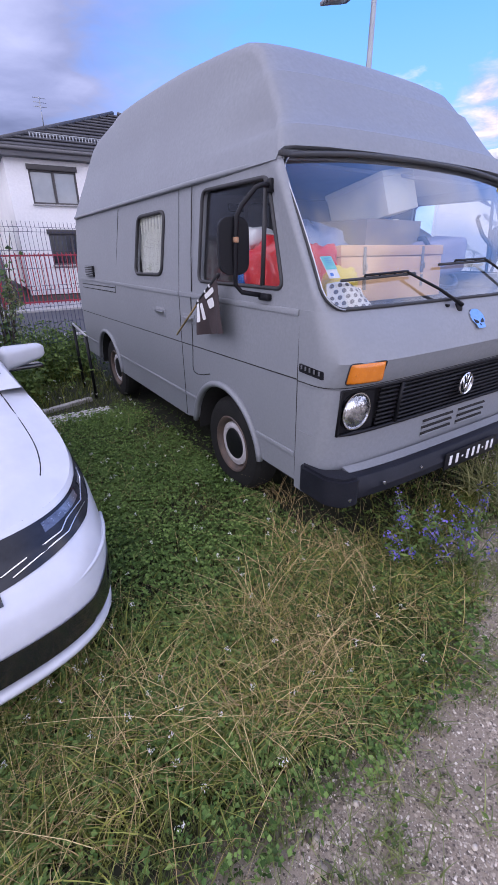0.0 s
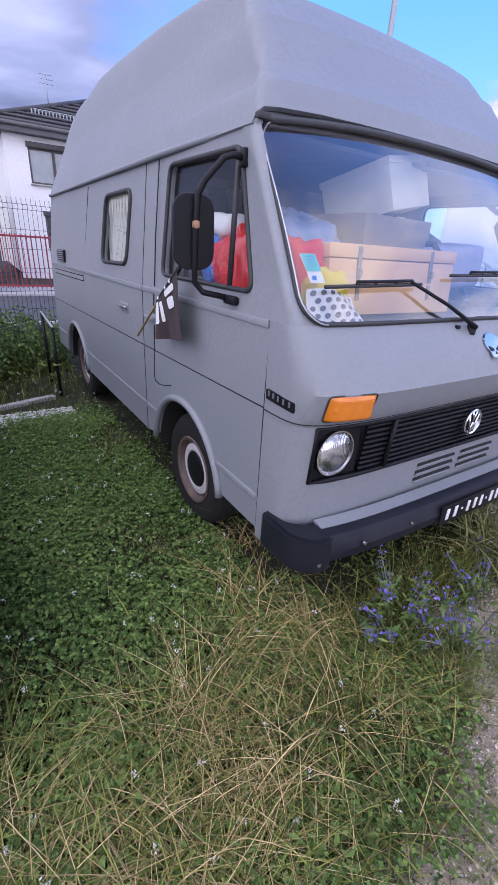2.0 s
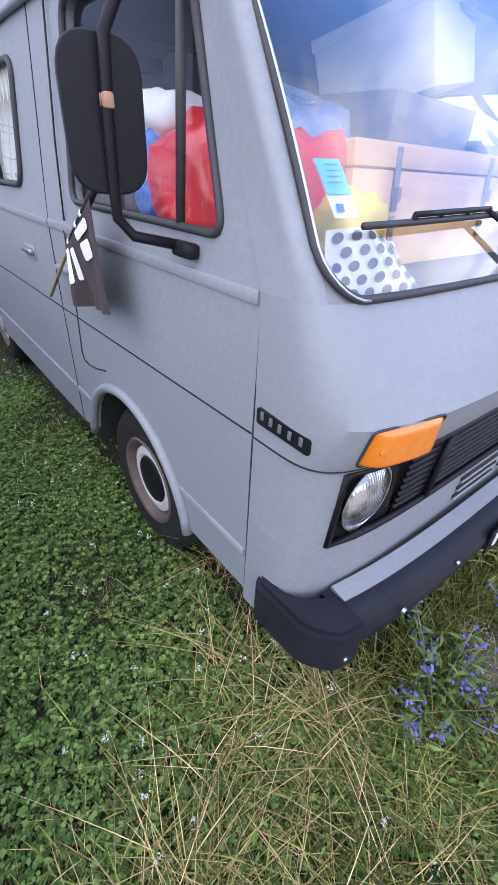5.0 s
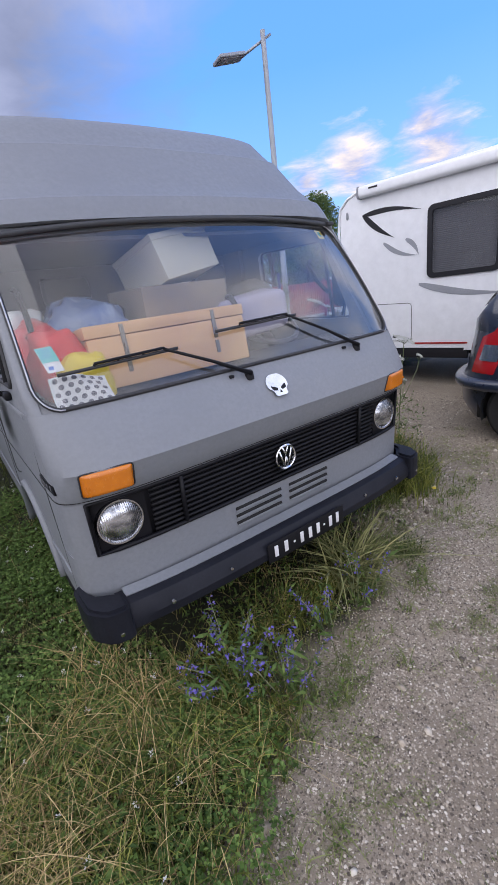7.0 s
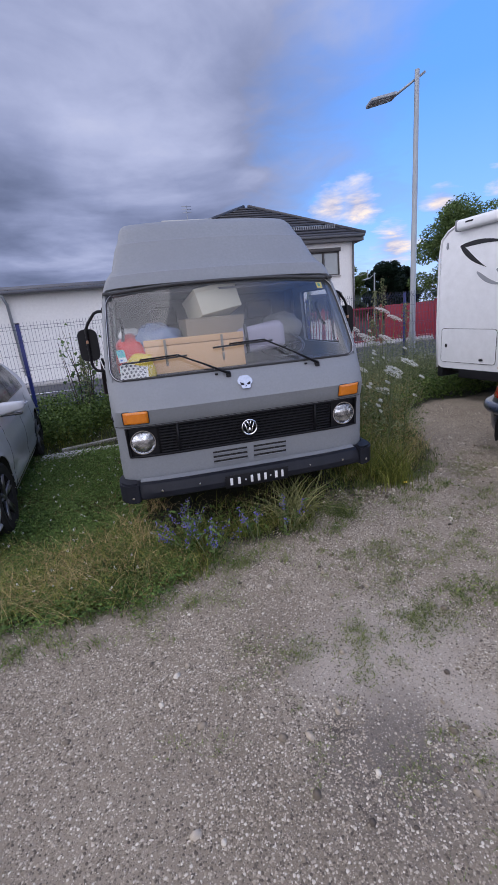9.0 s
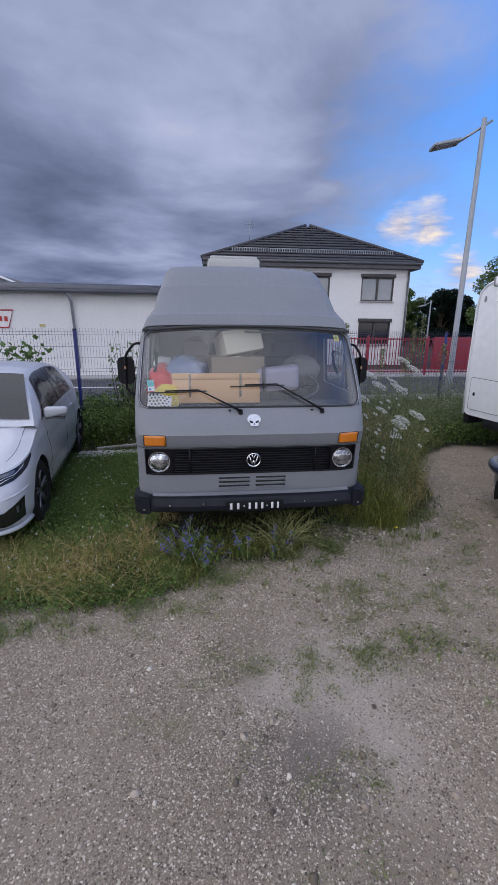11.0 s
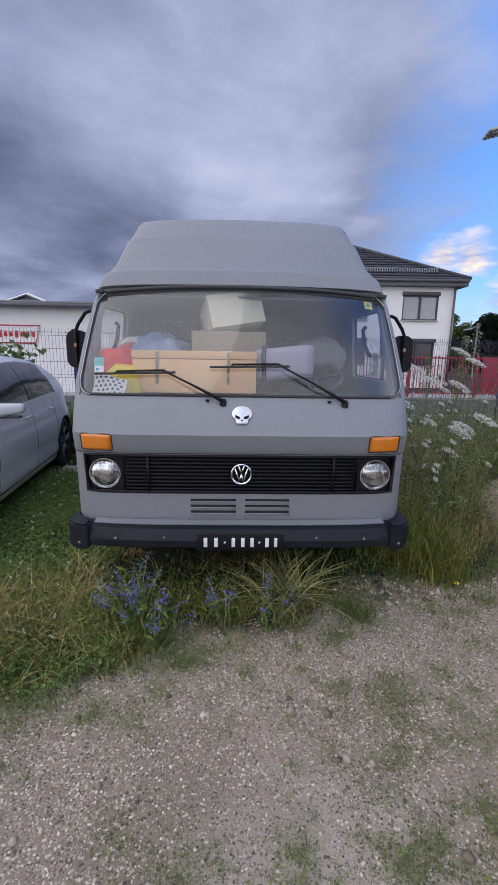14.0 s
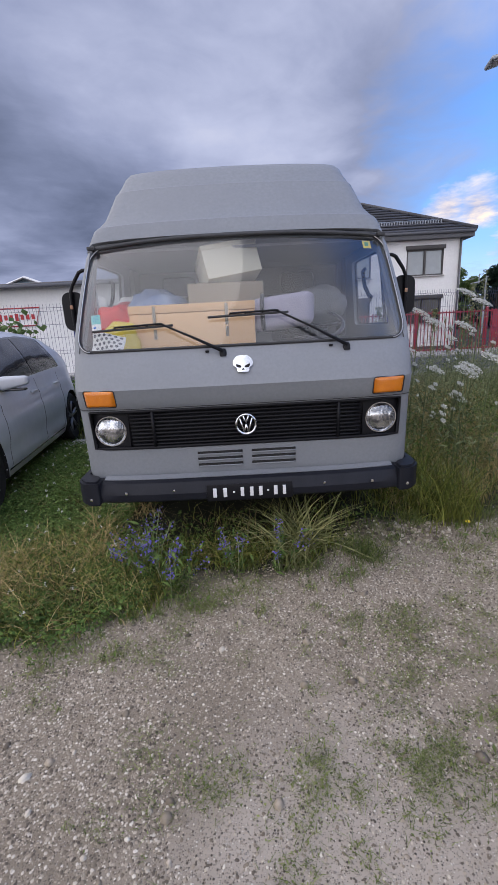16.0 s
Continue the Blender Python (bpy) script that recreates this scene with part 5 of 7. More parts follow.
        # mirrors
        bm = boxed((0, 0, 0), (0.24, 0.11, 0.125), 0.036, None, 4)
        for v in bm.verts:
            f = 0.5 + v.co.x / 0.24
            v.co.z = v.co.z * (1.0 - 0.45 * f ** 2) + 0.02 * f
            v.co.y = v.co.y * (1.0 - 0.3 * f) + 0.035 * f
            v.co = Vector((s * (w + 0.055 + v.co.x), 1.42 + v.co.y, 0.985 + v.co.z))
        mir = part("door_mirror", bm, paint, car, "mirror in body colour", 60)
        part("mirror_base", boxed((s * (w + 0.05), 1.44, 0.928), (0.19, 0.09, 0.022), 0.009), CARBLACK, mir)
        part("mirror_foot", tubed([(s * (w - 0.06), 1.46, 0.94), (s * (w + 0.05), 1.44, 0.95)], 0.028, 8), CARBLACK, mir)
        # head and tail lamps
        def lampf(a, b, s=s):
            k = 0.12 + 0.76 * a
            lo = interp(a, [(0, 0.575), (0.55, 0.628), (0.86, 0.69), (1, 0.75)])
            hi = top_z(plan(k, 0.6).y) - 0.014
            p = plan(k, lo + (max(hi, lo + 0.004) - lo) * b, 0.004)
            return Vector((s * p.x, p.y, p.z))
        hl = part("headlight", outward(grid(lampf, 20, 8), (0, 2, 0.5)), LAMPDARK, car, "slim smoked headlight", 60)
        for line in (((0.02, 0.30), (0.30, 0.42), (0.36, 0.56), (0.55, 0.50), (0.72, 0.62), (0.76, 0.92)), ((0.05, 0.16), (0.34, 0.26), (0.42, 0.36), (0.58, 0.30))):
            part("light_strip", tubed([lampf(a, b) + Vector((s * 0.003, -0.003, 0)) for a, b in line], 0.0035, 6), CHROME, hl)
        part("reflector", outward(grid(lambda a, b: lampf(0.22 + 0.33 * a, 0.66 + 0.26 * b) + Vector((s * 0.002, -0.003, 0)), 10, 3), (0, 2, 0.5)), REFLECT, hl, "clear lamp section", 60)
        part("reflector", outward(grid(lambda a, b: lampf(0.64 + 0.10 * a, 0.62 + 0.22 * b) + Vector((s * 0.002, -0.003, 0)), 6, 3), (0, 2, 0.5)), REFLECT, hl, "clear lamp section", 60)
        def fogf(a, b, s=s):
            k = 0.40 + 0.31 * a
            lo, hi = 0.25 + 0.05 * a ** 1.3, 0.385 + 0.10 * a ** 0.8
            p = plan(k, lo + (hi - lo) * b, 0.005)
            return Vector((s * p.x, p.y, p.z))
        fg = part("fog_pod", outward(grid(fogf, 14, 6), (0, 2, 0.5)), CARBLACK, car, "black intake with fog lamp", 60)
        part("fog_lamp", outward(grid(lambda a, b: fogf(0.56 + 0.13 * a, 0.50 + 0.34 * b) + Vector((s * 0.002, -0.004, 0)), 5, 4), (0, 2, 0.5)), REFLECT, fg, "small clear fog lamp", 60)
        part("fog_grid", outward(grid(lambda a, b: fogf(0.76 + 0.12 * a, 0.55 + 0.30 * b) + Vector((s * 0.002, -0.003, 0)), 5, 4), (0, 2, 0.5)), LAMPDARK, fg)
        if tail:
            def tl(a, b, s=s):
                zz = 0.62 + 0.62 * b
                if zz < 0.96:
                    p = plan(2.02 + 0.28 * a + 0.16 * (1 - b), zz, 0.006)
                else:
                    q2 = wall(L - 0.66 + 0.30 * (1 - b) + 0.14 * a, (zz - 0.96) / 0.5, 0.006)
                    p = q2
                return Vector((s * p.x, p.y, p.z))
            tlo = part("tail_lamp", outward(grid(tl, 8, 14), (0, 2, 0.8)), REDLENS, car, "tall red tail lamp", 60)
            part("clear_band", outward(grid(lambda a, b, s=s: tl(0.05 + 0.7 * a, 0.18 + 0.22 * b) + Vector((s * 0.004, 0.003, 0)), 4, 4), (0, 2, 0.8)), CHROME, tlo, "clear reversing lens", 60)
            part("rear_bumper", tubed([(s * plan(k, 0.5, 0.012).x, plan(k, 0.5, 0.012).y, 0.52) for k in np.linspace(1.93, 3.0, 16)], 0.055, 10), paint, car)
    part("grille", outward(grid(lambda a, b: plan(abs(2 * a - 1) * 0.42, 0.262 + 0.135 * b, 0.006) if a >= 0.5 else Vector((-1, 1, 1)) * plan(abs(2 * a - 1) * 0.42, 0.262 + 0.135 * b, 0.006), 24, 5), (0, 2, 0.5)), CARBLACK, car, "black lower grille", 60)
    part("upper_grille", outward(grid(lambda a, b: plan(abs(2 * a - 1) * 0.125, 0.545 + 0.06 * b, 0.005) if a >= 0.5 else Vector((-1, 1, 1)) * plan(abs(2 * a - 1) * 0.125, 0.545 + 0.06 * b, 0.005), 20, 3), (0, 2, 0.5)), CARBLACK, car, "slim black upper grille", 60)
    for s in (-1, 1):
        lip = [Vector((s * plan(k, 0.235, 0.006).x, plan(k, 0.235, 0.006).y, 0.205 + 0.05 * max(0, k - 0.6))) for k in np.linspace(0, 0.85, 18)]
        part("front_lip", tubed(lip, 0.022, 8), paint, car)
    for s in (-1, 1):
        part("bumper_crease", tubed([Vector((s * plan(k, 0.5).x, plan(k, 0.5).y + 0.006, 0.455 + 0.11 * k)) for k in np.linspace(0.0, 0.8, 16)], 0.008, 6), paint, car)
    # wheels
    for s in (-1, 1):
        for a in axles:
            x0 = s * (w - 0.115)
            wl = part("wheel", lathe([(R - 0.115, -0.08), (R - 0.03, -0.1), (R, -0.07), (R, 0.07), (R - 0.03, 0.1), (R - 0.105, 0.085), (R - 0.115, 0.06), (R - 0.115, -0.08)], "x", (x0, a, R), 44), TYRE, car, "low black tyre")
            part("rim", lathe([(R - 0.103, 0.09 * s), (R - 0.118, 0.088 * s), (R - 0.125, 0.02 * s), (0.05, 0.0), (0.0, 0.0)], "x", (x0, a, R), 40), DARK, wl)
            for n in range(5):
                t = 2 * math.pi * n / 5 + 0.3
                for dt in (-0.13, 0.13):
                    part("spoke", tubed([(x0 + s * 0.062, a + 0.03 * math.cos(t), R + 0.03 * math.sin(t)), (x0 + s * 0.085, a + (R - 0.11) * math.cos(t + dt), R + (R - 0.11) * math.sin(t + dt))], [0.02, 0.013], 6), alloy, wl)
            part("hub", lathe([(0.045, 0.05 * s), (0.045, 0.075 * s), (0.0, 0.082 * s)], "x", (x0, a, R), 18), alloy, wl)
            part("wheel_housing", outward(grid(lambda u, v, s=s, a=a: Vector((s * (w - 0.30 + 0.285 * u), a + rw * math.cos(math.pi * (1.2 * v - 0.1)), R + rw * math.sin(math.pi * (1.2 * v - 0.1)))), 2, 20), (0, a, R)), DARK, car)
    part("underbody", boxed((0, L / 2, 0.30), (W - 0.62, L - 0.5, 0.24), 0.03), DARK, car)
    for y0, y1 in ((0.35, fa - rw - 0.02), (fa + rw + 0.02, ra - rw - 0.02), (ra + rw + 0.02, L - 0.3)):
        part("underbody_side", boxed((0, (y0 + y1) / 2, 0.30), (W - 0.14, y1 - y0, 0.20), 0.02), DARK, car)
    return car


white_car = build_car("white_hatchback", "glossy white hatchback parked on the grass", pose(-2.79, -0.075, 0, 0, 0, 6.7), CARWHITE, 4.05, 1.75, 1.455, 0.80, 3.35, 0.315, ALLOY, "parked cars", False)
build_car("dark_blue_hatchback", "dark blue hatchback with tall red tail lamps on gravel", pose(3.94, -2.80, 0, 0, 0, 9), NAVY, 3.75, 1.66, 1.52, 0.75, 3.07, 0.30, ALLOYS, "parked cars", True)

# ---------------- white motorhome ----------------
MHWHITE = surf("white_gelcoat", (0.88, 0.89, 0.92), (0.84, 0.85, 0.88), 0.35, big=0.7, small=8, bump=0.02, coat=0.4)
MHBLACK = surf("charcoal_vinyl", (0.014, 0.014, 0.018), (0.022, 0.022, 0.026), 0.45, spec=0.3)
MHGREY = surf("silver_vinyl", (0.28, 0.29, 0.32), (0.34, 0.35, 0.38), 0.4)
BLIND = surf("grey_blind", (0.16, 0.16, 0.18), (0.22, 0.22, 0.24), 0.6, small=60)
WINPANE = glass("acrylic_pane", (0.7, 0.7, 0.72), 0.05, ior=1.5)
REDSTRIP = surf("red_strip", (0.4, 0.02, 0.02), (0.3, 0.012, 0.015), 0.3)


def build_motorhome():
    mh = thing("motorhome", "white coachbuilt motorhome with dark swoosh decals on gravel", "motorhome", pose(4.05, 3.32, 0.02, 0, 0, -81.0))
    prof = rounded([(0.0, 0.50), (6.4, 0.50), (6.4, 2.70), (1.6, 2.70), (0.35, 2.66), (0.03, 2.50)], 0.16, 6)
    win = rounded([(1.33, 1.425), (2.165, 1.43), (2.165, 2.25), (1.33, 2.245)], 0.07, 5)
    wall = part("side_wall", outward(plate(prof, [win], lambda a, b: Vector((a, 0, b))), (3, 1, 1.5)), MHWHITE, mh, smooth=0, solid=0.03)
    bm = bmesh.new()
    loop = [(a, b) for a, b in prof]
    prev = None
    for i, (a, b) in enumerate(loop + loop[:1]):
        # rounded edge from the wall to the rear, roof and front
        ring = [bm.verts.new((a + (0.0 if not True else 0.0), y, b)) for y in (0.0, 0.4, 1.1, 1.8, 2.2)]
        if prev:
            for j in range(4):
                bm.faces.new((prev[j], prev[j + 1], ring[j + 1], ring[j]))
        prev = ring
    bmesh.ops.remove_doubles(bm, verts=bm.verts, dist=1e-4)
    part("shell", outward(bm, (3, 1.1, 1.6)), MHWHITE, mh, smooth=40)
    part("far_wall", outward(plate(prof, [], lambda a, b: Vector((a, 2.2, b))), (3, 1, 1.5)), MHWHITE, mh, smooth=0)
    part("corner_moulding", tubed([(0.02, 0.0, 0.5), (0.0, -0.004, 1.2), (0.0, -0.004, 2.2), (0.04, -0.004, 2.46), (0.16, -0.004, 2.57), (0.36, -0.004, 2.64)], 0.018, 8), MHWHITE, mh)
    part("marker_lamp", lump((0.15, -0.005, 2.36), (0.02, 0.012, 0.05), 1.0, 0.02), MHGREY, mh)
    w = part("window", extruded(rounded([(1.31, 1.405), (2.185, 1.41), (2.185, 2.27), (1.31, 2.265)], 0.09, 6), lambda a, b, h: Vector((a, -0.02 + h, b)), 0.03, [rounded([(1.37, 1.465), (2.125, 1.47), (2.125, 2.21), (1.37, 2.205)], 0.05, 5)]), MHBLACK, mh, "dark framed acrylic window")
    p = part("pane", outward(plate(rounded([(1.36, 1.455), (2.135, 1.46), (2.135, 2.22), (1.36, 2.215)], 0.05, 5), [], lambda a, b: Vector((a, -0.008, b))), (1.7, 1, 1.8)), WINPANE, w, "reflecting pane", 0)
    p.visible_shadow = False
    for k in range(34):
        part("blind_pleat", boxed((1.75, 0.035, 1.47 + 0.0225 * k), (0.80, 0.014, 0.019), 0.004), BLIND, w)
    # awning and roof rail
    aw = part("awning", boxed((3.3, -0.05, 2.60), (5.85, 0.13, 0.15), 0.045, None, 4), MHWHITE, mh, "white rolled awning case")
    part("end_cap", boxed((0.385, -0.05, 2.60), (0.05, 0.135, 0.155), 0.03), MHGREY, aw)
    part("name_bar", boxed((0.62, -0.117, 2.62), (0.13, 0.004, 0.022), 0.001), MHBLACK, aw)
    # swoosh decals, each a thin vinyl shape
    def decal(pts, mt, name="decal"):
        part(name, extruded(pts, lambda a, b, h: Vector((a, -0.002 - h, b)), 0.002), mt, mh)

    def swoosh(p0, p1, bend, wide, n=14):
        up, dn = [], []
        a, b = Vector(p0), Vector(p1)
        nrm = Vector((-(b - a).y, (b - a).x)).normalized()
        for i in range(n + 1):
            t = i / n
            c = a.lerp(b, t) + nrm * bend * math.sin(math.pi * t)
            k = wide * (math.sin(math.pi * min(1, t * 1.02 + 0.02) ** 0.6) ** 0.9 + 0.02)
            up.append(tuple(c + nrm * k / 2))
            dn.append(tuple(c - nrm * k / 2))
        return up + dn[::-1]

    decal(swoosh((0.39, 2.315), (1.22, 2.245), 0.045, 0.065), MHBLACK)
    decal(swoosh((0.40, 2.325), (0.86, 1.97), -0.03, 0.075), MHBLACK)
    decal(swoosh((0.70, 1.925), (1.19, 1.71), -0.05, 0.06), MHGREY)
    decal(swoosh((1.02, 1.93), (1.20, 1.70), 0.03, 0.06), MHGREY)
    decal(swoosh((1.20, 1.345), (2.32, 1.16), -0.05, 0.085), MHGREY)
    # garage hatch with shut lines, skirt and strips
    ol = rounded([(0.10, 0.60), (1.10, 0.60), (1.10, 1.11), (0.10, 1.13)], 0.05, 4)
    ht = part("garage_hatch", extruded(ol, lambda a, b, h: Vector((a, -0.006 + h, b)), 0.01), MHWHITE, mh, "flush white garage hatch")
    part("shut_line", tubed([(a, -0.004, b) for a, b in ol], 0.004, 6, True), MHBLACK, ht)
    part("lock", lump((0.20, -0.008, 0.86), (0.022, 0.012, 0.03), 2.0, 0.02), MHBLACK, ht)
    part("lock", lump((0.86, -0.008, 0.66), (0.035, 0.012, 0.018), 2.0, 0.02), MHBLACK, ht)
    part("skirt", boxed((1.15, 0.04, 0.44), (1.4, 0.06, 0.16), 0.01), MHBLACK, mh)
    part("skirt", boxed((4.4, 0.04, 0.44), (3.2, 0.06, 0.16), 0.01), MHBLACK, mh)
    part("rear_bumper", boxed((0.06, 1.1, 0.44), (0.12, 2.16, 0.2), 0.03), MHBLACK, mh)
    part("reflector_strip", boxed((1.50, -0.004, 0.565), (0.70, 0.01, 0.022), 0.003), REDSTRIP, mh)
    for a in (2.25, 5.6):
        part("arch_panel", outward(plate([(a + 0.46 * math.cos(t), 0.36 + 0.46 * math.sin(t)) for t in np.linspace(0.25, math.pi - 0.25, 20)], [], lambda u, v: Vector((u, -0.008, v))), (a, 1, 0.5)), MHWHITE, mh, "moulded wheel arch", 0, 0.02)
        for y in (0.12, 2.05):
            wl = part("wheel", lathe([(0.2, -0.09), (0.3, -0.1), (0.335, -0.06), (0.335, 0.06), (0.3, 0.1), (0.2, 0.09), (0.2, -0.09)], "y", (a, y, 0.335), 36), TYRE, mh, "black tyre")
            part("rim", lathe([(0.205, -0.08), (0.16, -0.03), (0.0, -0.04)], "y", (a, y, 0.335), 30), ALLOYS, wl)
    part("chassis", boxed((3.2, 1.1, 0.46), (6.0, 1.9, 0.12), 0.02), DARK, mh)
    part("inside", boxed((1.75, 0.6, 1.85), (1.2, 0.02, 1.2)), BLIND, mh)


build_motorhome()

# ---------------- fence, road, buildings, street lamps ----------------
BLUEPOST = surf("blue_post_paint", (0.018, 0.028, 0.19), (0.014, 0.022, 0.15), 0.4)
WIRE = surf("dark_blue_wire", (0.03, 0.04, 0.10), (0.04, 0.045, 0.09), 0.5)
RENDERW = surf("white_render", (0.80, 0.79, 0.78), (0.74, 0.73, 0.73), 0.9, big=0.6, small=12, bump=0.1)
SLATE = surf("dark_roof_tile", (0.045, 0.045, 0.055), (0.07, 0.07, 0.08), 0.7, big=1.5, small=20)
FASCIA = surf("grey_fascia", (0.10, 0.10, 0.11), (0.13, 0.13, 0.14), 0.6)
FRAMEDK = surf("brown_window_frame", (0.045, 0.04, 0.04), (0.06, 0.055, 0.055), 0.5)
PANE = surf("house_pane", (0.30, 0.32, 0.33), (0.20, 0.22, 0.24), 0.08, big=0.7, small=3, bump=0, coat=1.0)
REDBAR = surf("red_fence_paint", (0.30, 0.018, 0.035), (0.22, 0.015, 0.03), 0.55)
GALV = surf("galvanised_steel", (0.36, 0.38, 0.41), (0.28, 0.30, 0.33), 0.45, 0.5)
ASPHALT = surf("worn_asphalt", (0.075, 0.075, 0.08), (0.055, 0.055, 0.06), 0.9, big=0.8, small=60, bump=0.3)
CONCRETE = surf("pale_concrete", (0.42, 0.41, 0.40), (0.34, 0.33, 0.32), 0.9, big=5, small=60, bump=0.3)
CORRUG = surf("fibre_cement_roof", (0.12, 0.115, 0.115), (0.17, 0.16, 0.16), 0.85, big=1.5)
BLUEGREY = surf("blue_grey_cladding", (0.20, 0.26, 0.30), (0.17, 0.22, 0.26), 0.6)
NOTICE = surf("faded_yellow", (0.55, 0.47, 0.2), (0.5, 0.45, 0.25), 0.7)
SIGNRED = surf("red_sign_paint", (0.5, 0.03, 0.03), (0.42, 0.025, 0.03), 0.5)

FX, FY, FS = -2.61, 4.62, 0.221     # the fence line
fdir = Vector((1, FS, 0)).normalized()
fence_turn = math.degrees(math.atan(FS))
STEP = 2.755


def fence_pose(k):
    p = Vector((FX, FY, 0)) + fdir * STEP * k
    return pose(p.x, p.y, 0, 0, 0, fence_turn)


def build_wire_fence():
    fence = thing("wire_fence", "dark blue welded wire mesh fence on blue posts", "fence")
    post = part("post", boxed((0, 0.03, 0.92), (0.06, 0.04, 1.84), 0.006), BLUEPOST, fence, "dark blue steel post")
    post.matrix_basis = fence_pose(0)
    part("cap", boxed((0, 0.03, 1.845), (0.066, 0.046, 0.02), 0.006), PLASTIC, post)
    for z in (0.4, 1.0, 1.6):
        part("clip", boxed((0, 0.0, z), (0.04, 0.03, 0.05), 0.004), BLUEPOST, post)
    zs = [0.06, 0.25, 0.45, 0.50, 0.70, 0.90, 1.10, 1.15, 1.35, 1.55, 1.75, 1.80]
    fold = lambda z: -0.03 if z in (0.47,) else 0.0
    verts, faces = [], []

    def rod(a, b, r):
        d = (Vector(b) - Vector(a)).normalized()
        u = d.orthogonal().normalized() * r
        v = d.cross(u)
        n = len(verts)
        for p in (Vector(a), Vector(b)):
            for q in (u, v, -u, -v):
                verts.append(tuple(p + q))
        for i in range(4):
            faces.append((n + i, n + (i + 1) % 4, n + 4 + (i + 1) % 4, n + 4 + i))

    ribs = [(0.05, 0), (0.445, 0), (0.475, -0.03), (0.505, 0), (1.095, 0), (1.125, -0.03), (1.155, 0), (1.745, 0), (1.775, -0.03), (1.805, 0), (1.86, 0)]
    for i in range(55):
        x = 0.04 + 0.05 * i
        for (z0, y0), (z1, y1) in zip(ribs, ribs[1:]):
            rod((x, y0, z0), (x, y1, z1), 0.0028)
    for z in zs:
        rod((0.02, 0.004, z), (STEP - 0.02, 0.004, z), 0.0032)
    panel = raw("mesh_panel", verts, faces, WIRE, fence, "welded wire mesh with folded ribs")
    panel.matrix_basis = fence_pose(0)
    for k in (-2, -1, 1, 2, 3, 4, 5):
        copy_thing(post, fence_pose(k))
        copy_thing(panel, fence_pose(k))


build_wire_fence()

# road behind the fence, with kerb and a painted line
tagged(part("road", boxed((0, 10.2, 0.004), (120, 5.0, 0.008), 0, pose(0, 0, 0, 0, 0, 2)), ASPHALT), "grey asphalt road behind the fence", "road", kind="structure")
tagged(part("kerb", boxed((0, 7.72, 0.05), (120, 0.15, 0.12), 0.01, pose(0, 0, 0, 0, 0, 2)), CONCRETE), "pale concrete kerb along the road", "kerb", kind="structure")
tagged(part("far_pavement", boxed((0, 14.0, 0.03), (120, 2.5, 0.07), 0.01, pose(0, 0, 0, 0, 0, 2)), CONCRETE), "pale paving in front of the buildings", "pavement", kind="structure")
ln = part("road_line", boxed((-3.4, 10.6, 0.012), (1.6, 0.12, 0.006), 0.0, pose(0, 0, 0, 0, 0, 2)), WHITEPLATE)
tagged(ln, "white painted line on the road", "road marking", kind="structure")

# concrete edging and white stones by the lawn
ed = part("edging_slab", boxed((0, 0, 0.012), (0.85, 0.07, 0.05), 0.006, pose(-1.68, 3.47, 0, 0, 0, 18)), CONCRETE)
tagged(ed, "weathered concrete edging slab in the grass", "slab")


def pebbles():
    """Crushed stone: each piece dark, grey, beige or nearly white."""
    m, nt, b = nodes_of("mixed_pebbles")
    g, r = nt.nodes.new("ShaderNodeNewGeometry"), nt.nodes.new("ShaderNodeValToRGB")
    e = r.color_ramp.elements
    for _ in range(3):
        e.new(0.5)
    for el, (p, c) in zip(e, ((0.0, (0.07, 0.055, 0.041)), (0.25, (0.17, 0.136, 0.096)), (0.6, (0.385, 0.32, 0.235)), (0.86, (0.54, 0.465, 0.365)), (1.0, (0.78, 0.715, 0.60)))):
        el.position, el.color = p, (*c, 1)
    nt.links.new(g.outputs["Random Per Island"], r.inputs[0])
    nt.links.new(mixed(nt, noise_fac(nt, 160, 4), r.outputs[0], mixed(nt, 0.4, r.outputs[0], (0.12, 0.10, 0.09))), b.inputs["Base Color"])
    b.inputs["Roughness"].default_value = 0.9
    return m


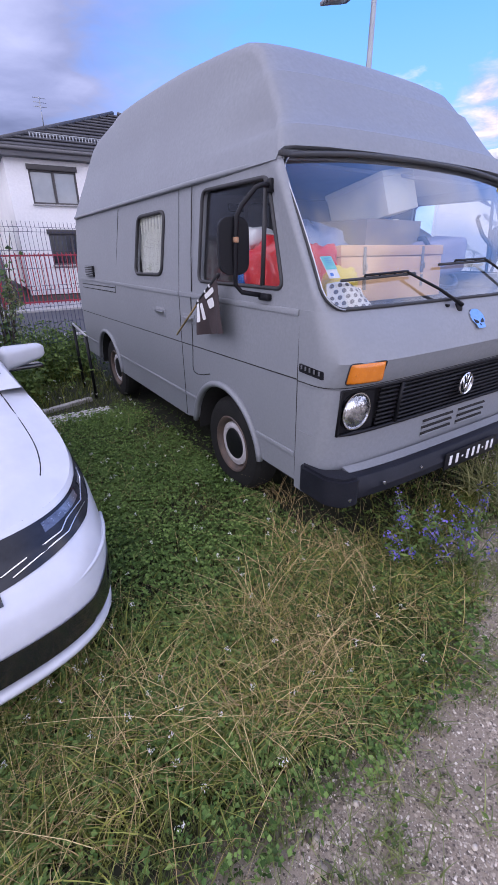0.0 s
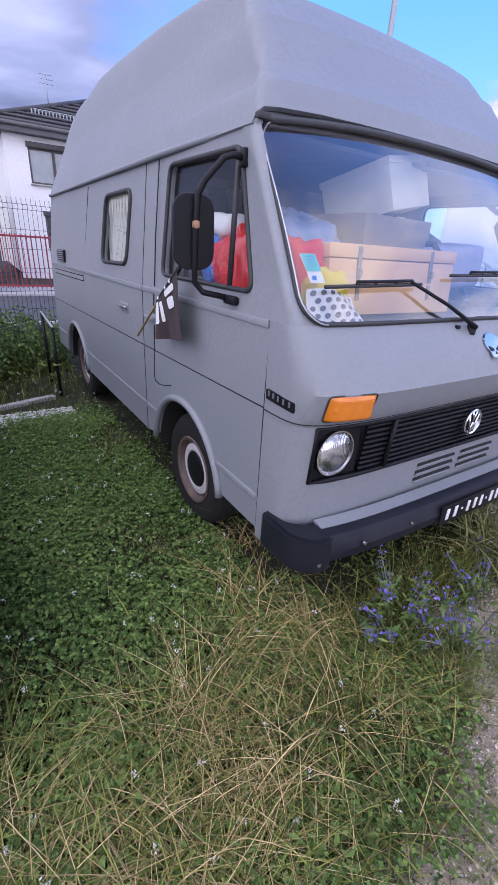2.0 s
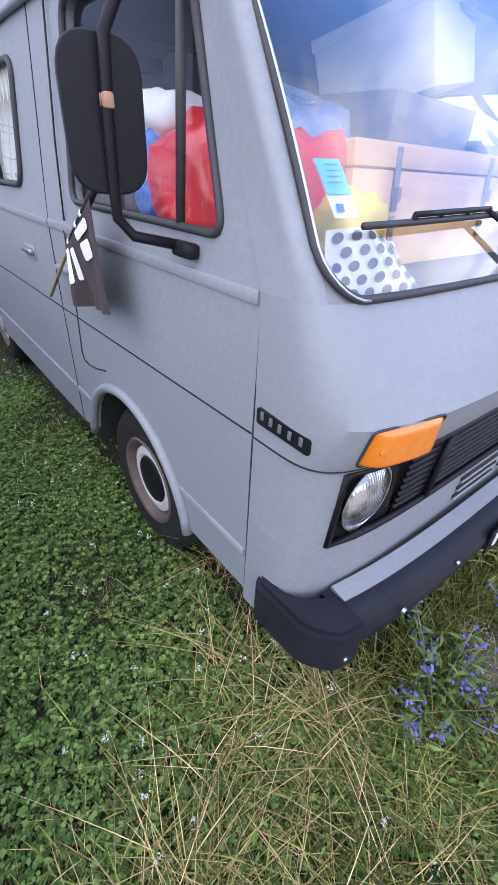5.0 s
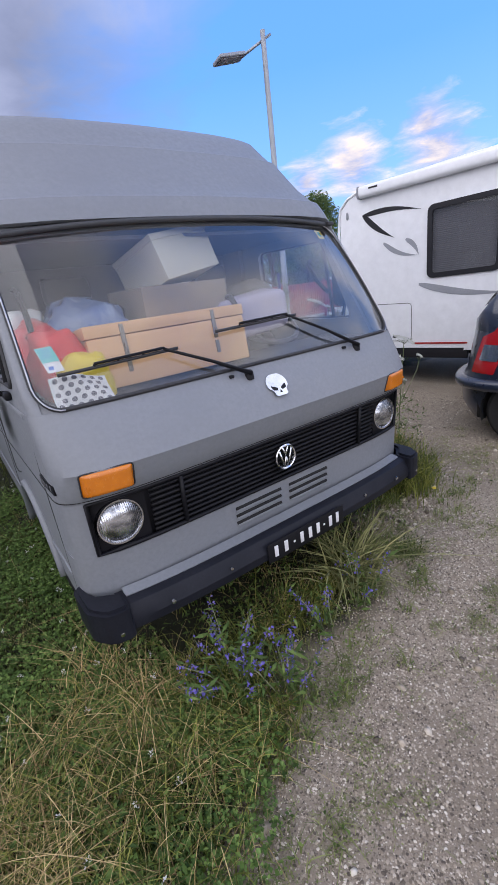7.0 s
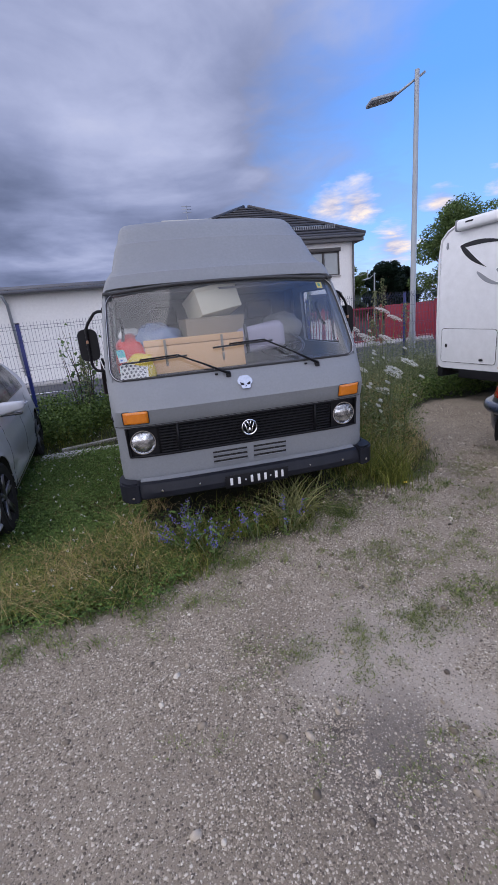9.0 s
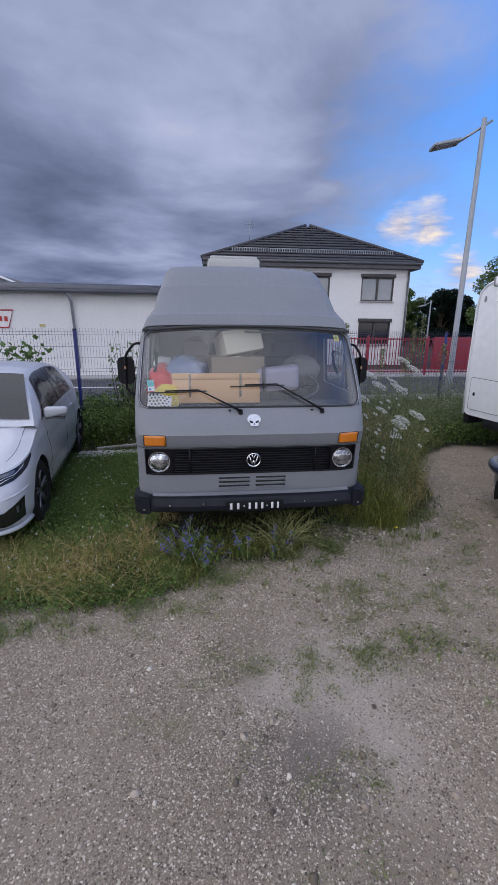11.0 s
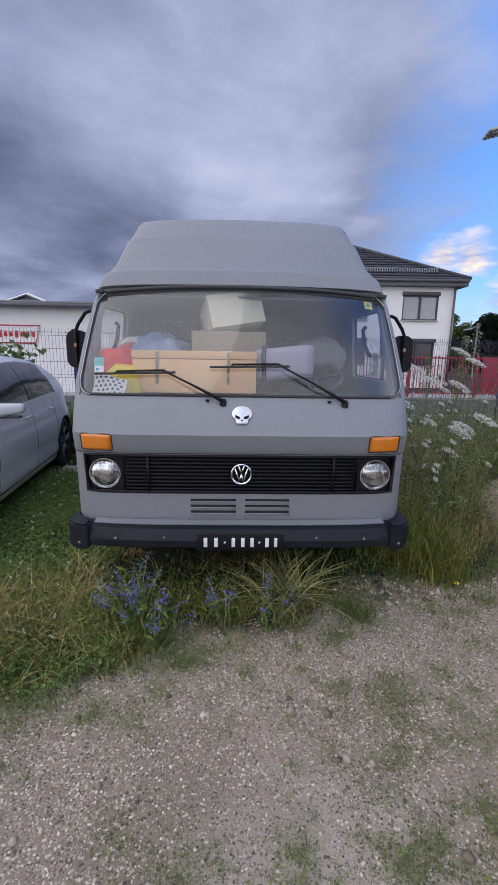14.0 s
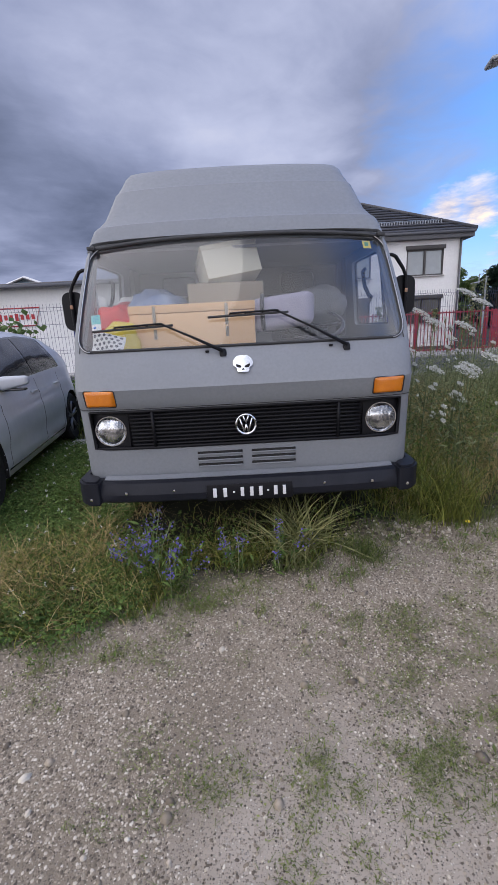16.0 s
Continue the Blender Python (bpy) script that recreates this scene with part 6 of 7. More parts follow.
def stones(name, n, cx, cy, sx, sy, r0, r1, mt, seed, z0=0.0, zs=0.6, where=None, rings=1, power=2.0):
    """Rounded pebbles, half sunk in the ground: rings of six points under one top."""
    rng = np.random.default_rng(seed)
    x, y = cx + sx * (rng.random(n) - 0.5), cy + sy * (rng.random(n) - 0.5)
    if where is not None:
        keep = where(x, y, rng)
        x, y = x[keep], y[keep]
        n = len(x)
    r = r0 + (r1 - r0) * rng.random(n) ** power
    turn, long, flat = rng.random(n) * 6.283, 0.8 + 0.5 * rng.random(n), zs * (0.7 + 0.6 * rng.random(n))
    lev = [(1.0, -0.25)] + ([(0.93, 0.45), (0.62, 0.85)] if rings > 1 else [])
    pts = []
    for k, (q, h) in enumerate(lev):
        for i in range(6):
            a = 1.0472 * i + 0.5 * k
            w = q * (0.86 + 0.28 * rng.random(n))
            pts.append(np.stack([r * w * long * math.cos(a), r * w / long * math.sin(a), r * flat * h], 1))
    pts.append(np.stack([0.25 * r * (rng.random(n) - 0.5), 0.25 * r * (rng.random(n) - 0.5), r * flat], 1))
    v = np.stack(pts, 1)
    m = v.shape[1]
    tri = []
    for k in range(len(lev) - 1):
        for i in range(6):
            a, b = 6 * k + i, 6 * k + (i + 1) % 6
            tri += [(a, b, b + 6), (a, b + 6, a + 6)]
    tri += [(6 * (len(lev) - 1) + i, 6 * (len(lev) - 1) + (i + 1) % 6, m - 1) for i in range(6)]
    ca, sa = np.cos(turn)[:, None], np.sin(turn)[:, None]
    gz = np.array([relief(a, b) for a, b in zip(x, y)]) + z0
    v = np.stack([v[..., 0] * ca - v[..., 1] * sa + x[:, None], v[..., 0] * sa + v[..., 1] * ca + y[:, None], v[..., 2] + gz[:, None]], 2).reshape(-1, 3)
    f = (np.array(tri)[None] + m * np.arange(n)[:, None, None]).reshape(-1, 3)
    return arrays(name, v, f, mt, True)


PEBBLE = pebbles()
WHITESTONE = surf("white_chippings", (0.55, 0.55, 0.54), (0.46, 0.46, 0.46), 0.9, island=0.2)
tagged(stones("white_chippings", 1500, -1.75, 3.14, 1.15, 0.3, 0.012, 0.03, WHITESTONE, 5), "strip of white stone chippings by the slab", "chippings", kind="stuff")


def on_gravel(x, y, rng):
    e = np.interp(x, [a for a, _ in EDGE], [b for _, b in EDGE])
    dusty = np.hypot(x - 0.24, (y + 1.60) * 1.2) < 0.40 + 0.16 * np.sin(5 * np.arctan2(y + 1.60, x - 0.24))
    bare = np.array([noise.noise((a * 1.3, b * 1.3, 21.0)) + 0.5 * noise.noise((a * 4.0, b * 4.0, 4.0)) for a, b in zip(x, y)])
    thin = np.clip(0.85 - 1.1 * bare, 0.42, 1.0)
    return (y < e + 0.25 * (rng.random(len(x)) - 0.35)) & (rng.random(len(x)) < thin) & (~dusty | (rng.random(len(x)) < 0.18))


tagged(stones("gravel", 190000, -0.05, -1.2, 3.6, 3.0, 0.0024, 0.0076, PEBBLE, 7, 0.0, 0.8, on_gravel, 1, 2.0), "loose grey and beige rounded gravel", "gravel", kind="stuff")
tagged(stones("far_gravel", 60000, 1.6, 0.2, 4.6, 5.4, 0.004, 0.011, PEBBLE, 17, 0.0, 0.75, lambda x, y, rng: on_gravel(x, y, rng) & ((x > 1.7) | (y > 0.2))), "rounded gravel on the open ground beyond", "gravel", kind="stuff")
tagged(stones("gravel_stones", 620, 0.4, -0.8, 5.0, 4.4, 0.009, 0.022, PEBBLE, 8, 0.0, 0.65, on_gravel, 3, 2.5), "larger loose stones lying on the gravel", "stones", kind="stuff")
tagged(stones("stone_heap", 900, 0.95, 0.18, 0.75, 0.45, 0.004, 0.019, PEBBLE, 9, 0.004, 0.8, lambda x, y, rng: np.hypot((x - 0.95) / 0.36, (y - 0.18) / 0.2) < 0.5 + 0.5 * rng.random(len(x)), 3, 2.6), "small heap of stones beside the bumper", "stones", kind="stuff")

GALVRAIL = surf("pale_steel", (0.42, 0.42, 0.43), (0.32, 0.32, 0.33), 0.45, 0.5)
# two black handrail posts by the van's tail
rail = thing("handrail", "black steel posts with a pale rail beside the van", "handrail")
part("post", tubed([(-1.202, 3.65, 0.0), (-1.206, 3.65, 0.70)], 0.017, 8), PLASTIC, rail)
part("post", tubed([(-1.202, 4.20, 0.0), (-1.206, 4.20, 0.76)], 0.017, 8), PLASTIC, rail)
part("rail", tubed([(-1.206, 3.62, 0.70), (-1.206, 4.22, 0.76)], 0.012, 8), GALVRAIL, rail, "pale steel top rail")


HEADLENS = surf("lamp_lens", (0.40, 0.41, 0.43), (0.34, 0.35, 0.37), 0.35)


# ---- street lamp
def build_lamp(name, label, m, h, s):
    lp = thing(name, label, "street lamp", m, "street lamps")
    part("pole", lathe([(0.085, 0.0), (0.085, 0.9), (0.07, 0.95), (0.05, h), (0.0, h)], "z", (0, 0, 0), 16), GALV, lp)
    part("base_plate", boxed((0, 0, 0.015), (0.32, 0.32, 0.03), 0.006), GALV, lp)
    part("arm", tubed([(0.18, -0.02, h - 0.04), (-0.42, 0.22, h - 0.40)], 0.026, 10), GALV, lp)
    d = Vector((-0.60, 0.10, -0.12)).normalized()
    q = Matrix.Translation(Vector((-0.42, 0.22, h - 0.40)) + 0.27 * d) @ d.to_track_quat("X", "Z").to_matrix().to_4x4()
    bm = boxed((0, 0, 0.01), (0.60, 0.40, 0.07), 0.025, None, 3)
    for v in bm.verts:
        v.co.y *= 0.8 + 0.3 * (0.3 + v.co.x)
        v.co = q @ v.co
    head = part("lamp_head", bm, GALV, lp, "flat grey lamp head")
    part("lens", boxed((0.05, 0, -0.028), (0.42, 0.28, 0.012), 0.004, q), HEADLENS, head)
    return lp


lamp = build_lamp("street_lamp", "tall galvanised street lamp with one slanted arm", pose(5.80, 6.62, 0), 6.32, 1)
copy_thing(lamp, pose(18.3, 30.5, -2.2, 0, 0, 20))
copy_thing(lamp, pose(24.0, 42.0, -1.0, 0, 0, -30))


# ---- white two-storey house
def build_house():
    T = pose(4.97, 18.45, 0.24, 0, 0, -2)
    hs = thing("house", "white rendered two-storey house with dark hipped roof", "house", T)
    X0, X1, D, EV = -4.75, 5.28, 9.0, 4.5
    wins = [(2.8, 3.0), (-0.5, 3.0), (-4.0, 3.05), (2.8, 0.86), (-0.5, 0.86), (-3.7, 0.9)]
    holes = [[(a, b), (a + 1.68, b), (a + 1.68, b + 1.12), (a, b + 1.12)] for a, b in wins]
    part("front_wall", outward(plate([(X0, -0.2), (X1, -0.2), (X1, EV), (X0, EV)], holes, lambda a, b: Vector((a, 0, b))), (0, 4, 2)), RENDERW, hs, smooth=0, solid=0.25)
    for x in (X0, X1):
        part("side_wall", boxed((x - math.copysign(0.12, x), D / 2 + 0.13, EV / 2), (0.24, D - 0.26, EV)), RENDERW, hs)
    part("back_wall", boxed((0, D, EV / 2), (X1 - X0, 0.24, EV)), RENDERW, hs)
    for a, b in wins:
        w = part("window", boxed((a + 0.84, 0.10, b + 0.56), (1.60, 0.03, 1.06)), PANE if b > 2 else GLASS_D, hs, "two-light window with pale curtains" if b > 2 else "two-light window with dark panes")
        for c, sz in (((a + 0.84, 0.06, b + 0.03), (1.68, 0.08, 0.06)), ((a + 0.84, 0.06, b + 1.09), (1.68, 0.08, 0.06)), ((a + 0.03, 0.06, b + 0.56), (0.06, 0.08, 1.06)), ((a + 1.65, 0.06, b + 0.56), (0.06, 0.08, 1.06)), ((a + 0.84, 0.055, b + 0.56), (0.09, 0.08, 1.06))):
            part("frame", boxed(c, sz), FRAMEDK, w)
        part("shutter_box", boxed((a + 0.84, -0.03, b + 1.20), (1.78, 0.10, 0.17), 0.01), FRAMEDK, w)
        part("sill", boxed((a + 0.84, -0.03, b - 0.03), (1.76, 0.14, 0.05), 0.01), CONCRETE, w)
    # eaves, fascia and tiled hip roof
    OV = 0.36
    part("eave_box", boxed(((X0 + X1) / 2, D / 2, EV + 0.14), (X1 - X0 + 2 * OV, D + 2 * OV, 0.28), 0.02), FASCIA, hs)
    part("gutter", tubed([(X0 - OV, -OV - 0.06, EV + 0.24), (X1 + OV, -OV - 0.06, EV + 0.24)], 0.07, 8), FASCIA, hs)
    rx0, rx1, ry0, ry1, z0, z1 = X0 - OV - 0.05, X1 + OV + 0.05, -OV - 0.05, D + OV + 0.05, EV + 0.29, 7.3
    p0, p1 = Vector((0.75, D / 2, z1)), Vector((1.0, D / 2, z1))
    cs = [Vector((rx0, ry0, z0)), Vector((rx1, ry0, z0)), Vector((rx1, ry1, z0)), Vector((rx0, ry1, z0))]
    roof = part("roof", outward(grid(lambda u, v: cs[0].lerp(cs[1], u).lerp(p0.lerp(p1, u), v), 2, 2), (0, 4, 3)), SLATE, hs, "dark tiled hip roof", 0, 0.05)
    for a, b, c, d in ((cs[1], cs[2], p1, p1), (cs[2], cs[3], p1, p0), (cs[3], cs[0], p0, p0)):
        part("roof_slope", outward(grid(lambda u, v: a.lerp(b, u).lerp(c.lerp(d, u), v), 2, 2), (0, 4, 3)), SLATE, roof, smooth=0)
    # tile courses on the front slope
    for k in range(13):
        v = k / 13
        l, r = cs[0].lerp(p0, v), cs[1].lerp(p1, v)
        part("tile_course", tubed([l + Vector((0.05, -0.02, 0.035)), r + Vector((-0.05, -0.02, 0.035))], 0.04, 6), SLATE, roof)
        l, r = cs[1].lerp(p1, v), cs[2].lerp(p1, v)
        part("tile_course", tubed([l + Vector((0.02, 0.05, 0.035)), r + Vector((0.02, -0.05, 0.035))], 0.04, 6), SLATE, roof)
    for c, p in ((cs[0], p0), (cs[1], p1)):
        part("hip_ridge", tubed([c + Vector((0, 0, 0.05)), p + Vector((0, 0, 0.06))], 0.08, 8), SLATE, roof)
    sg = part("snow_guard", tubed([cs[0].lerp(p0, 0.16) + Vector((0.6, -0.05, 0.20)), cs[1].lerp(p1, 0.16) + Vector((-0.6, -0.05, 0.20))], 0.018, 6), GALV, roof, "pale snow guard")
    for i in range(70):
        a = cs[0].lerp(p0, 0.16).lerp(cs[1].lerp(p1, 0.16), 0.06 + 0.88 * i / 69)
        part("guard_bar", boxed((a.x, a.y - 0.05, a.z + 0.13), (0.04, 0.02, 0.16)), GALV, sg)
    ae = part("aerial", tubed([(-2.6, 3.4, 6.0), (-2.6, 3.4, 7.3)], 0.02, 6), GALV, roof)
    for z in (6.95, 7.1, 7.25):
        part("aerial_bar", tubed([(-2.85, 3.4, z), (-2.35, 3.4, z)], 0.012, 6), GALV, ae)
    part("downpipe", tubed([(X1 - 0.1, -0.08, 0), (X1 - 0.1, -0.08, EV)], 0.05, 8), FASCIA, hs)


build_house()


# ---- long low white hall with sign
def build_hall():
    hall = thing("white_hall", "long low white hall with a dark eaves line", "building", pose(-1.5, 13.6, 0.28, 0, 0, 1.5))
    part("front_wall", boxed((-11.5, 0.12, 1.22), (23, 0.24, 3.24)), RENDERW, hall)
    part("end_wall", boxed((-0.12, 4.2, 1.42), (0.24, 8.0, 2.84)), RENDERW, hall)
    part("back_wall", boxed((-11.5, 8.2, 1.42), (23, 0.24, 2.84)), RENDERW, hall)
    rf = part("roof", outward(grid(lambda u, v: Vector((-23.2 + 23.4 * u, -0.35 + 4.6 * v, 2.86 + 0.55 * v)), 1, 1), (-11, 4, 1)), CORRUG, hall, "grey corrugated roof sheets", 0, 0.04)
    part("roof_back", outward(grid(lambda u, v: Vector((-23.2 + 23.4 * u, 8.6 - 4.35 * v, 2.86 + 0.55 * v)), 1, 1), (-11, 4, 1)), CORRUG, rf, smooth=0, solid=0.04)
    for i in range(156):
        x = -15.4 + 0.1 * i
        part("corrugation", tubed([(x, -0.38, 2.872), (x, 4.2, 3.422)], 0.026, 6), CORRUG, rf)
    part("gutter", tubed([(-23.2, -0.42, 2.80), (0.2, -0.42, 2.80)], 0.06, 8), FASCIA, hall)
    part("gable_infill", outward(plate([(0.25, 2.84), (8.2, 2.84), (4.25, 3.38)], [], lambda a, b: Vector((-0.1, a, b))), (-10, 4, 2)), RENDERW, hall, smooth=0, solid=0.1)
    dp = part("downpipe", tubed([(-3.55, -0.40, 2.78), (-3.5, -0.08, 2.45), (-3.42, -0.06, 0.05)], 0.05, 8), GALV, hall, "grey downpipe")
    sign = part("sign", extruded(rounded([(-6.6, 1.52), (-4.95, 1.52), (-4.75, 2.12), (-6.45, 2.12)], 0.02, 2), lambda a, b, h: Vector((a - 0.8, -0.03 + h, b)), 0.03), RENDERW, hall, "white sign with red border and bars")
    part("border", tubed([(-7.4, -0.035, 1.52), (-5.75, -0.035, 1.52), (-5.55, -0.035, 2.12), (-7.25, -0.035, 2.12)], 0.025, 6, True), SIGNRED, sign)
    for k in range(7):
        part("bar", boxed((-6.95 + 0.19 * k, -0.045, 1.82), (0.11, 0.02, 0.24 if k in (0, 3) else 0.17)), SIGNRED, sign)
    em = part("sign_emblem", extruded([(-7.15, 1.8), (-6.75, 1.35), (-6.55, 1.55), (-6.8, 1.85), (-6.5, 2.15), (-6.75, 2.35)], lambda a, b, h: Vector((a - 0.8, -0.04 + h, b)), 0.03), SIGNRED, hall, "red angular emblem")
    part("small_sign", boxed((-4.6, -0.02, 1.60), (0.2, 0.02, 0.1)), NOTICE, hall, "small yellow notice")
    gb = thing("shed_gable", "blue-grey clad shed gable behind the white hall", "building", pose(-11.5, 24.0, 0, 0, 0, 0))
    part("gable_wall", outward(plate([(-7, 0), (2.2, 0), (2.2, 3.5), (-0.8, 4.7), (-7, 2.6)], [], lambda a, b: Vector((a, 0, b))), (0, 4, 2)), BLUEGREY, gb, smooth=0, solid=0.2)
    part("verge", tubed([(-7, -0.05, 2.7), (-0.8, -0.05, 4.78), (2.4, -0.05, 3.5)], 0.09, 6), WHITEPLATE, gb)
    for x in (-2.6, -1.4, -0.2, 1.0):
        part("cladding_joint", tubed([(x, -0.02, 0.1), (x, -0.02, 4.4 - 0.4 * abs(x + 0.8))], 0.03, 6), WHITEPLATE, gb)
    part("roof_slope", outward(grid(lambda u, v: Vector((-0.8 + 3.2 * u, 12 * v - 0.3, 4.75 - 1.28 * u)), 1, 1), (0, 4, 2)), CORRUG, gb, smooth=0, solid=0.06)
    part("roof_slope", outward(grid(lambda u, v: Vector((-0.8 - 6.3 * u, 12 * v - 0.3, 4.75 - 2.1 * u)), 1, 1), (0, 4, 2)), CORRUG, gb, smooth=0, solid=0.06)


build_hall()


# ---- red bar fence in front of the house
def build_red_fence():
    seg = thing("bar_fence", "red painted steel bar fence in front of the house", "fence", pose(-1.2, 13.4, 0, 0, 0, -1), "bar fences")
    for z in (0.22, 1.50):
        part("rail", boxed((1.25, 0, z), (2.5, 0.035, 0.05), 0.005), REDBAR, seg)
    for i in range(20):
        part("bar", boxed((0.06 + 0.125 * i, 0, 0.86), (0.024, 0.024, 1.42)), REDBAR, seg)
    part("post", boxed((0, 0, 0.82), (0.07, 0.07, 1.64), 0.006), REDBAR, seg)
    for k in range(0, 8):
        if k:
            copy_thing(seg, pose(-1.2, 13.4, 0, 0, 0, -1) @ pose(2.5 * k, 0, 0))


build_red_fence()
board = part("red_board_fence", boxed((14.6, 15.5, 0.75), (8.5, 0.06, 1.6), 0.01, pose(0, 0, 0, 0, 0, 0)), REDBAR)
tagged(board, "red boarded fence beside the house", "fence")

# ---------------- plants ----------------
GRASS = leafy("grass_blades", (0.012, 0.019, 0.005), (0.085, 0.12, 0.02), (0.37, 0.375, 0.09))
FLANK = leafy("flank_grass", (0.03, 0.037, 0.014), (0.165, 0.185, 0.065), (0.44, 0.42, 0.19))
TUFT = leafy("tuft_blades", (0.06, 0.08, 0.03), (0.15, 0.185, 0.06), (0.30, 0.33, 0.12))
LAWN = leafy("lawn_blades", (0.012, 0.022, 0.006), (0.07, 0.105, 0.026), (0.23, 0.265, 0.085))
DRY = leafy("dry_grass", (0.10, 0.060, 0.026), (0.38, 0.275, 0.115), (0.74, 0.58, 0.29), 0.7, 0.15)
CLOVER = leafy("clover_leaves", (0.016, 0.038, 0.009), (0.075, 0.145, 0.032), (0.23, 0.34, 0.09))
BROADLEAF = leafy("broad_leaves", (0.018, 0.036, 0.009), (0.075, 0.13, 0.03), (0.20, 0.28, 0.075))
SHRUB = leafy("shrub_leaves", (0.05, 0.10, 0.025), (0.10, 0.17, 0.05), (0.2, 0.27, 0.11))
TREELEAF = leafy("tree_leaves", (0.04, 0.075, 0.025), (0.10, 0.16, 0.05), (0.20, 0.26, 0.10))
DARKLEAF = leafy("conifer_leaves", (0.006, 0.014, 0.01), (0.010, 0.022, 0.014), (0.018, 0.035, 0.02))
WEED = leafy("weed_leaves", (0.04, 0.065, 0.022), (0.15, 0.19, 0.08), (0.36, 0.38, 0.22))
SEEDHEAD = leafy("seed_heads", (0.16, 0.12, 0.06), (0.22, 0.17, 0.09), (0.30, 0.25, 0.15))
BLOOM = leafy("blue_blossom", (0.12, 0.10, 0.42), (0.18, 0.15, 0.52), (0.28, 0.22, 0.58), 0.6, 0.3)
UMBEL = leafy("white_umbels", (0.55, 0.56, 0.50), (0.66, 0.67, 0.62), (0.74, 0.74, 0.70), 0.7, 0.3)
BARK = surf("bark", (0.10, 0.075, 0.05), (0.06, 0.045, 0.03), 0.95, big=4, small=30, bump=0.5, depth=0.01)


def heights(x, y):
    return np.array([relief(a, b) for a, b in zip(x, y)])


def blades(name, x, y, h, w, lean, mt, seed, segs=3, z0=None):
    """Curved tapering blades rooted at x, y."""
    rng = np.random.default_rng(seed)
    n = len(x)
    h = h * (0.55 + 0.75 * rng.random(n))
    a, face = rng.random(n) * 6.283, rng.random(n) * 6.283
    ln = lean * (0.3 + 1.2 * rng.random(n)) * h
    z = (heights(x, y) if z0 is None else z0) - 0.005
    vs = []
    for k in range(segs + 1):
        t = k / segs
        cx, cy = x + np.cos(a) * ln * t ** 2, y + np.sin(a) * ln * t ** 2
        cz = z + h * t * (1 - 0.35 * np.minimum(1.2, ln / h) * t)
        ww = w * (1 - 0.92 * t ** 1.6) * (0.6 + 0.8 * rng.random(n) if k == 0 else 1) / 2
        dx, dy = np.cos(face) * ww, np.sin(face) * ww
        vs += [np.stack([cx - dx, cy - dy, cz], 1), np.stack([cx + dx, cy + dy, cz], 1)]
    v = np.stack(vs, 1).reshape(-1, 3)
    m = 2 * (segs + 1)
    f = np.array([(2 * k, 2 * k + 1, 2 * k + 3, 2 * k + 2) for k in range(segs)])
    f = (f[None] + m * np.arange(n)[:, None, None]).reshape(-1, 4)
    return arrays(name, v, f, mt)


def leaves(name, p, size, mt, seed, tilt=0.5, aspect=0.75):
    """Small diamond leaves centred at p (n, 3), facing mostly upwards."""
    rng = np.random.default_rng(seed)
    n = len(p)
    s = size * (0.6 + 0.8 * rng.random(n))
    nrm = np.stack([tilt * rng.standard_normal(n), tilt * rng.standard_normal(n), np.ones(n)], 1)
    nrm /= np.linalg.norm(nrm, axis=1)[:, None]
    r = rng.standard_normal((n, 3))
    u = np.cross(nrm, r)
    u /= np.linalg.norm(u, axis=1)[:, None] + 1e-9
    v = np.cross(nrm, u)
    a, b = u * (s / 2)[:, None], v * (s / 2 * aspect)[:, None]
    bend = nrm * (s * 0.12)[:, None]
    vv = np.stack([p - a, p - b * 0.9 - a * 0.1 + bend, p + a, p + b * 0.9 - a * 0.1 + bend], 1).reshape(-1, 3)
    f = (np.arange(4)[None] + 4 * np.arange(n)[:, None])
    return arrays(name, vv, f, mt)


def scatter(n, x0, x1, y0, y1, dens, seed):
    rng = np.random.default_rng(seed)
    x, y = x0 + (x1 - x0) * rng.random(n), y0 + (y1 - y0) * rng.random(n)
    keep = rng.random(n) < dens(x, y)
    return x[keep], y[keep]


def edge_np(x):
    return np.interp(x, [a for a, _ in EDGE], [b for _, b in EDGE])


def patchy(x, y, f, seed):
    return np.array([0.5 + 0.5 * noise.noise((a * f, b * f, seed)) for a, b in zip(x, y)])


def green(x, y):
    d = y - edge_np(x) + 0.5 * (patchy(x, y, 2.6, 7.0) - 0.5)
    under = (np.abs(x) < 0.9) & (y > 0.35) & (y < 4.4)
    bare = (np.abs(x + 1.75) < 0.6) & (np.abs(y - 3.14) < 0.14)
    return np.clip(0.5 + d / 0.35, 0, 1) * np.where(under, 0.12, 1) * np.where(bare, 0.12, 1)


def lawn_d(x, y):
    front_strip = np.exp(-((y + 0.1) / 0.5) ** 2)
    return green(x, y) * (1 - 0.45 * front_strip) * np.where((np.abs(x) < 0.85) & (y > 0.1), 0.12, 1)


# short lawn with clover beside the van
x, y = scatter(75000, -4.6, 2.4, -0.8, 6.0, lawn_d, 11)
tagged(blades("lawn_grass", x, y, 0.075, 0.005, 0.6, LAWN, 12), "short green lawn grass", "grass", kind="stuff")
x, y = scatter(90000, -3.2, -0.72, -0.75, 3.2, lambda a, b: green(a, b) * np.clip(patchy(a, b, 1.6, 2.0) * 1.9 - 0.35, 0.08, 1), 13)
z = heights(x, y) + 0.02 + 0.05 * np.random.default_rng(3).random(len(x))
off = np.random.default_rng(4)
ang = off.random(len(x)) * 6.283
p = np.concatenate([np.stack([x + 0.007 * np.cos(ang + k * 2.094), y + 0.007 * np.sin(ang + k * 2.094), z], 1) for k in range(3)])
